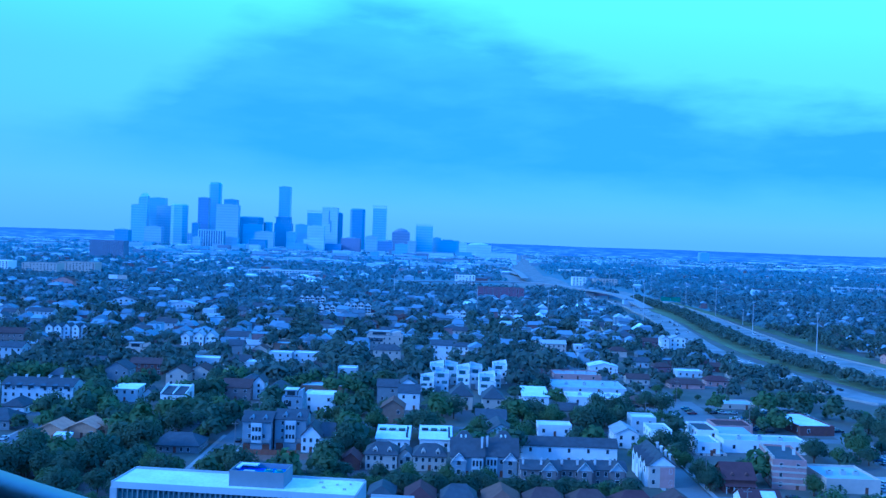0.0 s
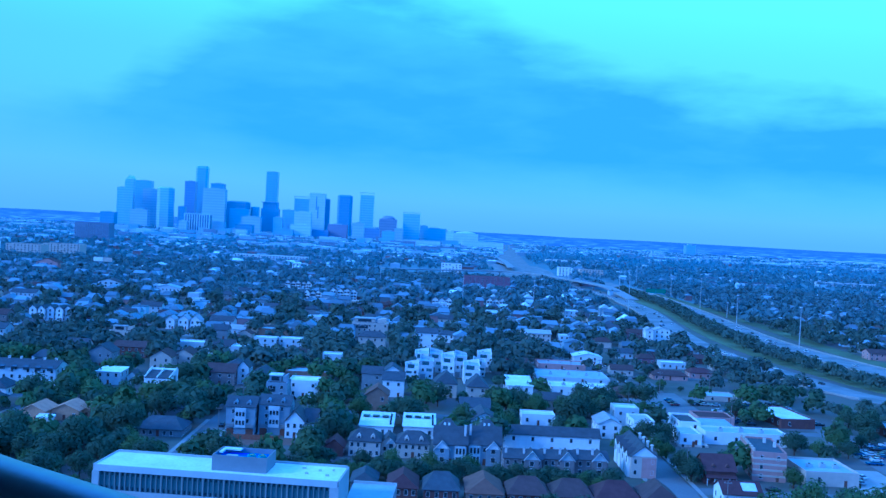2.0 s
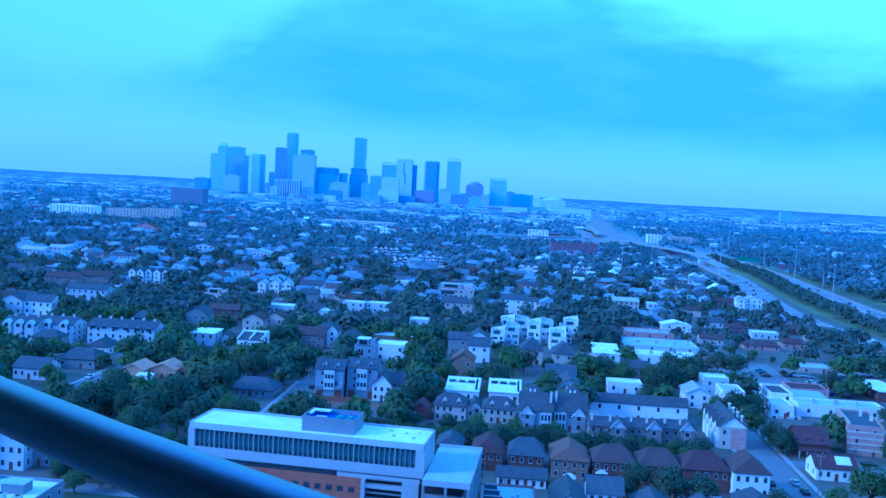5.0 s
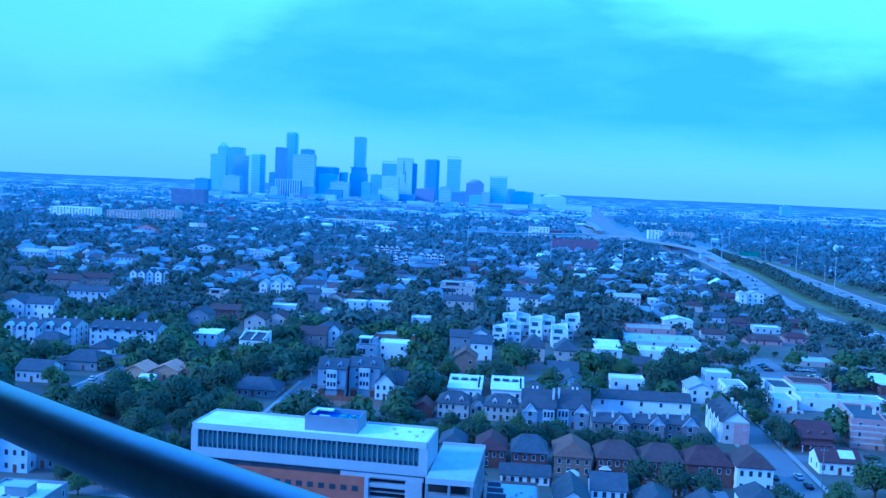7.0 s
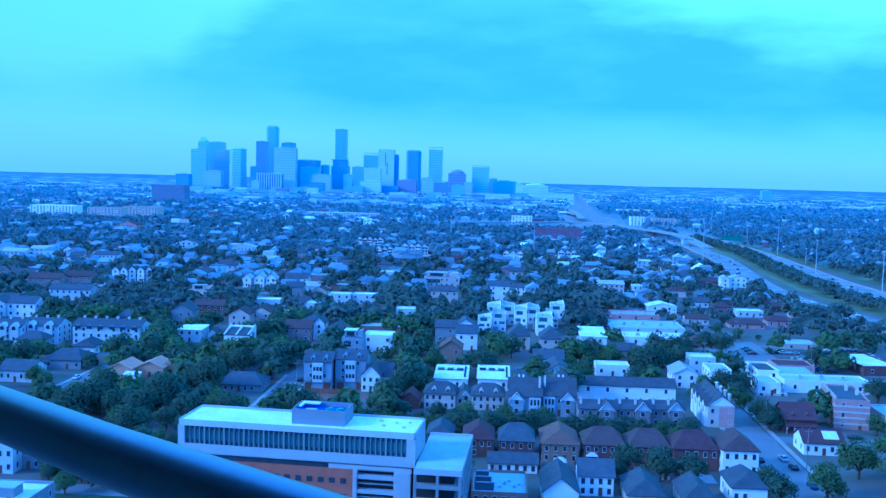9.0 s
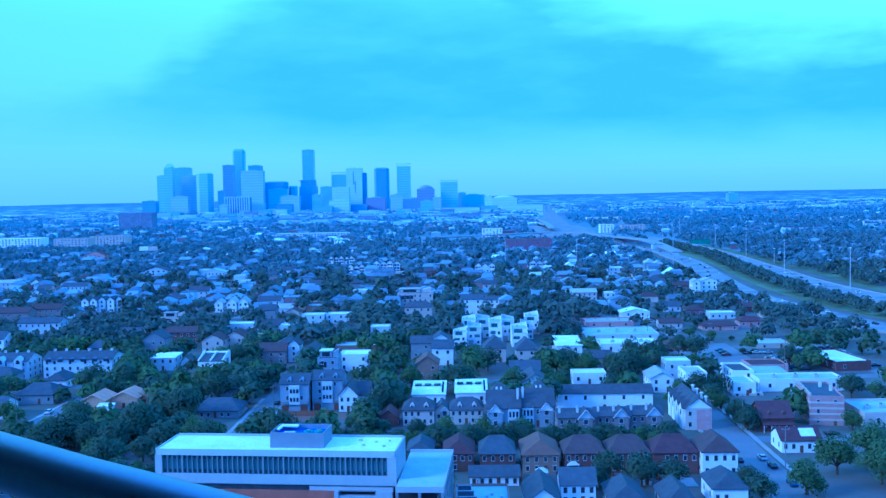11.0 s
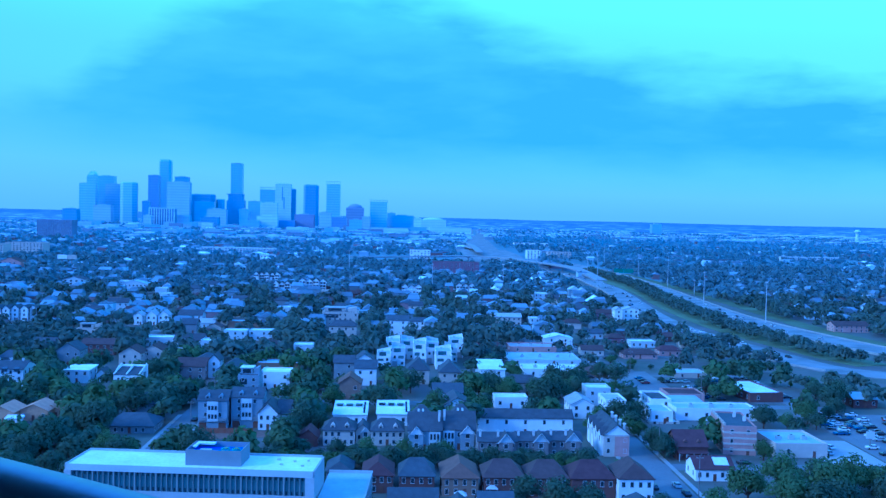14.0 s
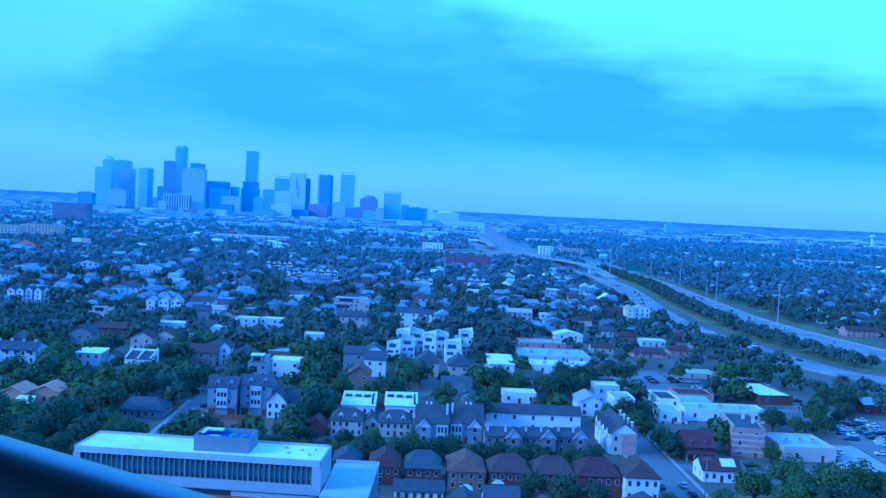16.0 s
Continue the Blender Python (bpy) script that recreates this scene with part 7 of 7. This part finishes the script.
woods("outer_trees", [centres[i] for i in outer_ones], [sizes[i] for i in outer_ones], 4, 12, 0.5, M_HAZED_OUTER_TREE, "dark green trees between far houses and roads, hazed in colour", 10)

# the belt of trees in the freeway median and along its sides
BELT = [(262, 500), (254, 527), (246, 575), (240, 640), (240, 700), (244, 765), (250, 860), (259, 950), (272, 1090), (270, 1340)]
centres, sizes = [], []
for i in range(520):
    y = 505 + 830 * i / 520 + rng.uniform(-3, 3)
    j = max(k for k in range(len(BELT) - 1) if BELT[k][1] <= y or k == 0)
    (xa, ya), (xb, yb) = BELT[j], BELT[j + 1]
    x = xa + (xb - xa) * (y - ya) / (yb - ya) + rng.uniform(-10, 7)
    s = rng.uniform(2.4, 4.4)
    centres.append((x, y, s * 0.7)), sizes.append(s)
for n, xa, xb, ya, yb, big in ((24, 170, 203, 535, 566, 5.4), (9, 176, 193, 566, 680, 4.6), (10, 180, 207, 496, 516, 4.8), (12, 174, 220, 414, 440, 4.6), (7, 198, 212, 388, 410, 4.4)):
    for i in range(n):
        s = big * rng.uniform(0.6, 1.0)
        centres.append((rng.uniform(xa, xb), rng.uniform(ya, yb), s * 0.75)), sizes.append(s)
woods("median_trees", centres, sizes, 4, 26, 0.4, M_HAZED_MID_TREE, "belt of low dark trees in the freeway median", 4)

centres, sizes = [], []
while len(centres) < 13000:
    y = 1350 + 3450 * rng.random() ** 0.9
    x = rng.uniform(-0.56 * y, 0.54 * y)
    if in_corridor(x, y):
        continue
    if y > 3100 and rng.random() < 0.30 or y > 3300 and -1500 < x < 250 and rng.random() < 0.25:
        continue
    s = rng.uniform(3.6, 6.0) + 2.5 * min(1.0, (y - 1350) / 1500) * rng.random()
    centres.append((x, y, s * 0.45)), sizes.append(s)
# two strengths of painted haze, split by distance
beyond = [i for i, p in enumerate(centres) if p[1] < 2050 + 5 * (i % 100)]
rest = sorted(set(range(len(centres))) - set(beyond))
woods("middle_woods", [centres[i] for i in beyond], [sizes[i] for i in beyond], 2, 9, 0.25, M_HAZED_BEYOND_TREE, "hazy street trees beyond the neighbourhood", 12)
woods("far_woods", [centres[i] for i in rest], [sizes[i] for i in rest], 2, 7, 0.25, M_HAZED_FAR_TREE, "far dark woods and street trees paled by painted haze", 5)


# ---- street furniture and vehicles ----
gantry = thing("highway_sign", 299, 1240, label="large blank green overhead highway sign on a steel gantry", category="road sign")
for gx in (-14, 14):
    part("post", Shape().tube(gx, 0, 0, 10.5, 0.35, 0.3, 8), M_POLE, gantry)
part("beam", Shape().box(-14, 14, -0.3, 0.3, 6.4, 7.0), M_POLE, gantry)
for gx in (-12.5, 0.5):
    part("sign_board", Shape().box(gx, gx + 12, -0.6, -0.34, 5.6, 10.2), M_SIGN, gantry, "green sign board")
for line, off in ((EAST_LINE, -14.9), (EAST_LINE, 14.9), (WEST_LINE, -12.4)):
    pts = [p for p in line if 480 < p.y < 1420][::3]
    strip("barrier", [(p.x + off, p.y, 0) for p in pts], 0.7, 0.0, 1.25, M_PAVE, "pale concrete barrier beside the freeway lanes", "barrier")


def mast(x, y, h, label, category, group, arms):
    ob = thing("light_mast" if arms else "utility_pole", x, y, label=label, category=category, group=group)
    part("pole", Shape().tube(0, 0, 0, h, 0.42 if arms else 0.16, 0.28 if arms else 0.11, 8), M_MAST if arms else M_POLE, ob)
    if arms:
        part("lamp_ring", Shape().tube(0, 0, h, h + 0.6, 1.3, 1.0, 10), M_UNIT, ob)
    else:
        part("crossarm", Shape().box(-1.1, 1.1, -0.08, 0.08, h - 0.9, h - 0.72), M_POLE, ob)
        for k in (-0.9, 0.0, 0.9):
            part("insulator", Shape().tube(k, 0, h - 0.716, h - 0.5, 0.06, 0.04, 6), M_FRAME, ob)


for x, y, h in ((329, 1279, 28), (311, 1076, 34), (283, 861, 29), (306, 962, 15), (281, 708, 31), (466, 942, 13), (202, 948, 39), (109, 969, 27), (250, 1236, 30), (250, 1420, 30), (620, 1180, 28), (330, 1500, 30), (36, 960, 26), (-60, 1200, 28), (-240, 1250, 28)):
    mast(x, y, h, "tall grey steel highway light mast", "light pole", "highway light masts", True)
for x, y in ((86.5, 262), (87, 305), (160, 364), (-70.2, 330), (-70, 372), (-157.5, 320), (118, 470), (94, 505), (146, 480), (130, 395), (88, 402), (197, 488)):
    mast(x, y, 11.5, "weathered wooden utility pole with crossarm", "utility pole", "utility poles", False)

CAR_PAINT = [material("car_paint_%s" % n, c, rough=0.3, vary=0.05, spec=0.6) for n, c in (("white", (0.70, 0.70, 0.70)), ("silver", (0.40, 0.41, 0.42)), ("black", (0.02, 0.02, 0.022)), ("red", (0.14, 0.03, 0.03)), ("blue", (0.04, 0.08, 0.20)))]
M_TYRE = material("black_tyre", (0.02, 0.02, 0.02), vary=0.2)


def car_kind(i, mat, name):
    ob = thing("car", -40 + 8 * i, -40, label="%s parked or driving saloon car" % name, category="car", group="cars")
    part("body", Shape().loft([(-0.85, -2.2, 0.3), (0.85, -2.2, 0.3), (0.85, 2.2, 0.3), (-0.85, 2.2, 0.3)], [(-0.9, -2.25, 0.75), (0.9, -2.25, 0.75), (0.9, 2.25, 0.75), (-0.9, 2.25, 0.75)])
         .loft([(-0.9, -2.25, 0.754), (0.9, -2.25, 0.754), (0.9, 2.25, 0.754), (-0.9, 2.25, 0.754)], [(-0.82, -2.1, 0.92), (0.82, -2.1, 0.92), (0.82, 2.15, 0.95), (-0.82, 2.15, 0.95)]), mat, ob)
    part("cabin_glass", Shape().loft([(-0.78, -1.7, 0.95), (0.78, -1.7, 0.95), (0.78, 1.0, 0.95), (-0.78, 1.0, 0.95)], [(-0.62, -1.1, 1.38), (0.62, -1.1, 1.38), (0.62, 0.35, 1.38), (-0.62, 0.35, 1.38)]), M_GLASS, ob)
    part("car_roof", Shape().box(-0.62, 0.62, -1.08, 0.33, 1.384, 1.45), mat, ob)
    for sx in (-0.8, 0.8):
        for sy in (-1.35, 1.4):
            part("wheel", Shape().between((sx - 0.1, sy, 0.32), (sx + 0.1, sy, 0.32), 0.32, 0.32, 10), M_TYRE, ob)
    return ob


CK = [car_kind(i, m, n) for i, (m, n) in enumerate(zip(CAR_PAINT, ("white", "silver", "black", "red", "blue")))]
for line, turn in ((EAST_LINE, 0), (WEST_LINE, 180)):
    for i in range(46):
        y = rng.uniform(500, 1400)
        p = min(line, key=lambda q: abs(q.y - y))
        j = line.index(p)
        dv = line[min(j + 1, len(line) - 1)] - line[max(j - 1, 0)]
        x = p.x + (y - p.y) * dv.x / dv.y + rng.choice((-7.2, -3.6, 0, 3.6, 7.2))
        copy_thing(CK[rng.choice((0, 0, 1, 1, 2, 2, 4))], pose(x, y, 0.36, 0, 0, turn - math.degrees(math.atan2(dv.x, dv.y))))
for x, y, k, turn in ((83, 262, 2, 0), (82.6, 270, 1, 0), (75.4, 268, 2, 0), (75.2, 254, 0, 0), (83, 246, 4, 0), (174, 336, 0, 90), (174, 342, 2, 90), (174, 330, 1, 90), (190, 320, 0, 0), (186, 318, 3, 0), (181, 350, 2, 90), (150, 318, 0, 20), (146, 310, 1, 10),
                      (106, 420, 2, 90), (106, 426, 1, 90), (106, 432, 0, 90), (118, 440, 3, 90), (118, 446, 2, 90), (118, 452, 4, 90), (106, 456, 0, 90), (104, 296, 0, 90), (112, 296, 2, 90), (-149, 300, 0, 0), (-149, 308, 1, 0), (-73, 350, 2, 0), (-155, 340, 0, 0)):
    copy_thing(CK[k], pose(x, y, 0.07, 0, 0, turn))
for i in range(210):
    x, y = rng.choice(((rng.uniform(40, 118), rng.uniform(432, 575)), (rng.uniform(118, 174), rng.uniform(396, 468)), (rng.uniform(163, 204), rng.uniform(302, 374))))
    if not blocked(x, y, 0.5) or 163 < x < 205 and y < 375:
        copy_thing(CK[rng.choice((0, 0, 1, 2, 2, 3, 4))], pose(x, round(y / 3) * 3, 0.06, 0, 0, rng.choice((90, -90, 88))))
for _k in CK:
    for _o in (*_k.children_recursive, _k):
        bpy.data.objects.remove(_o)
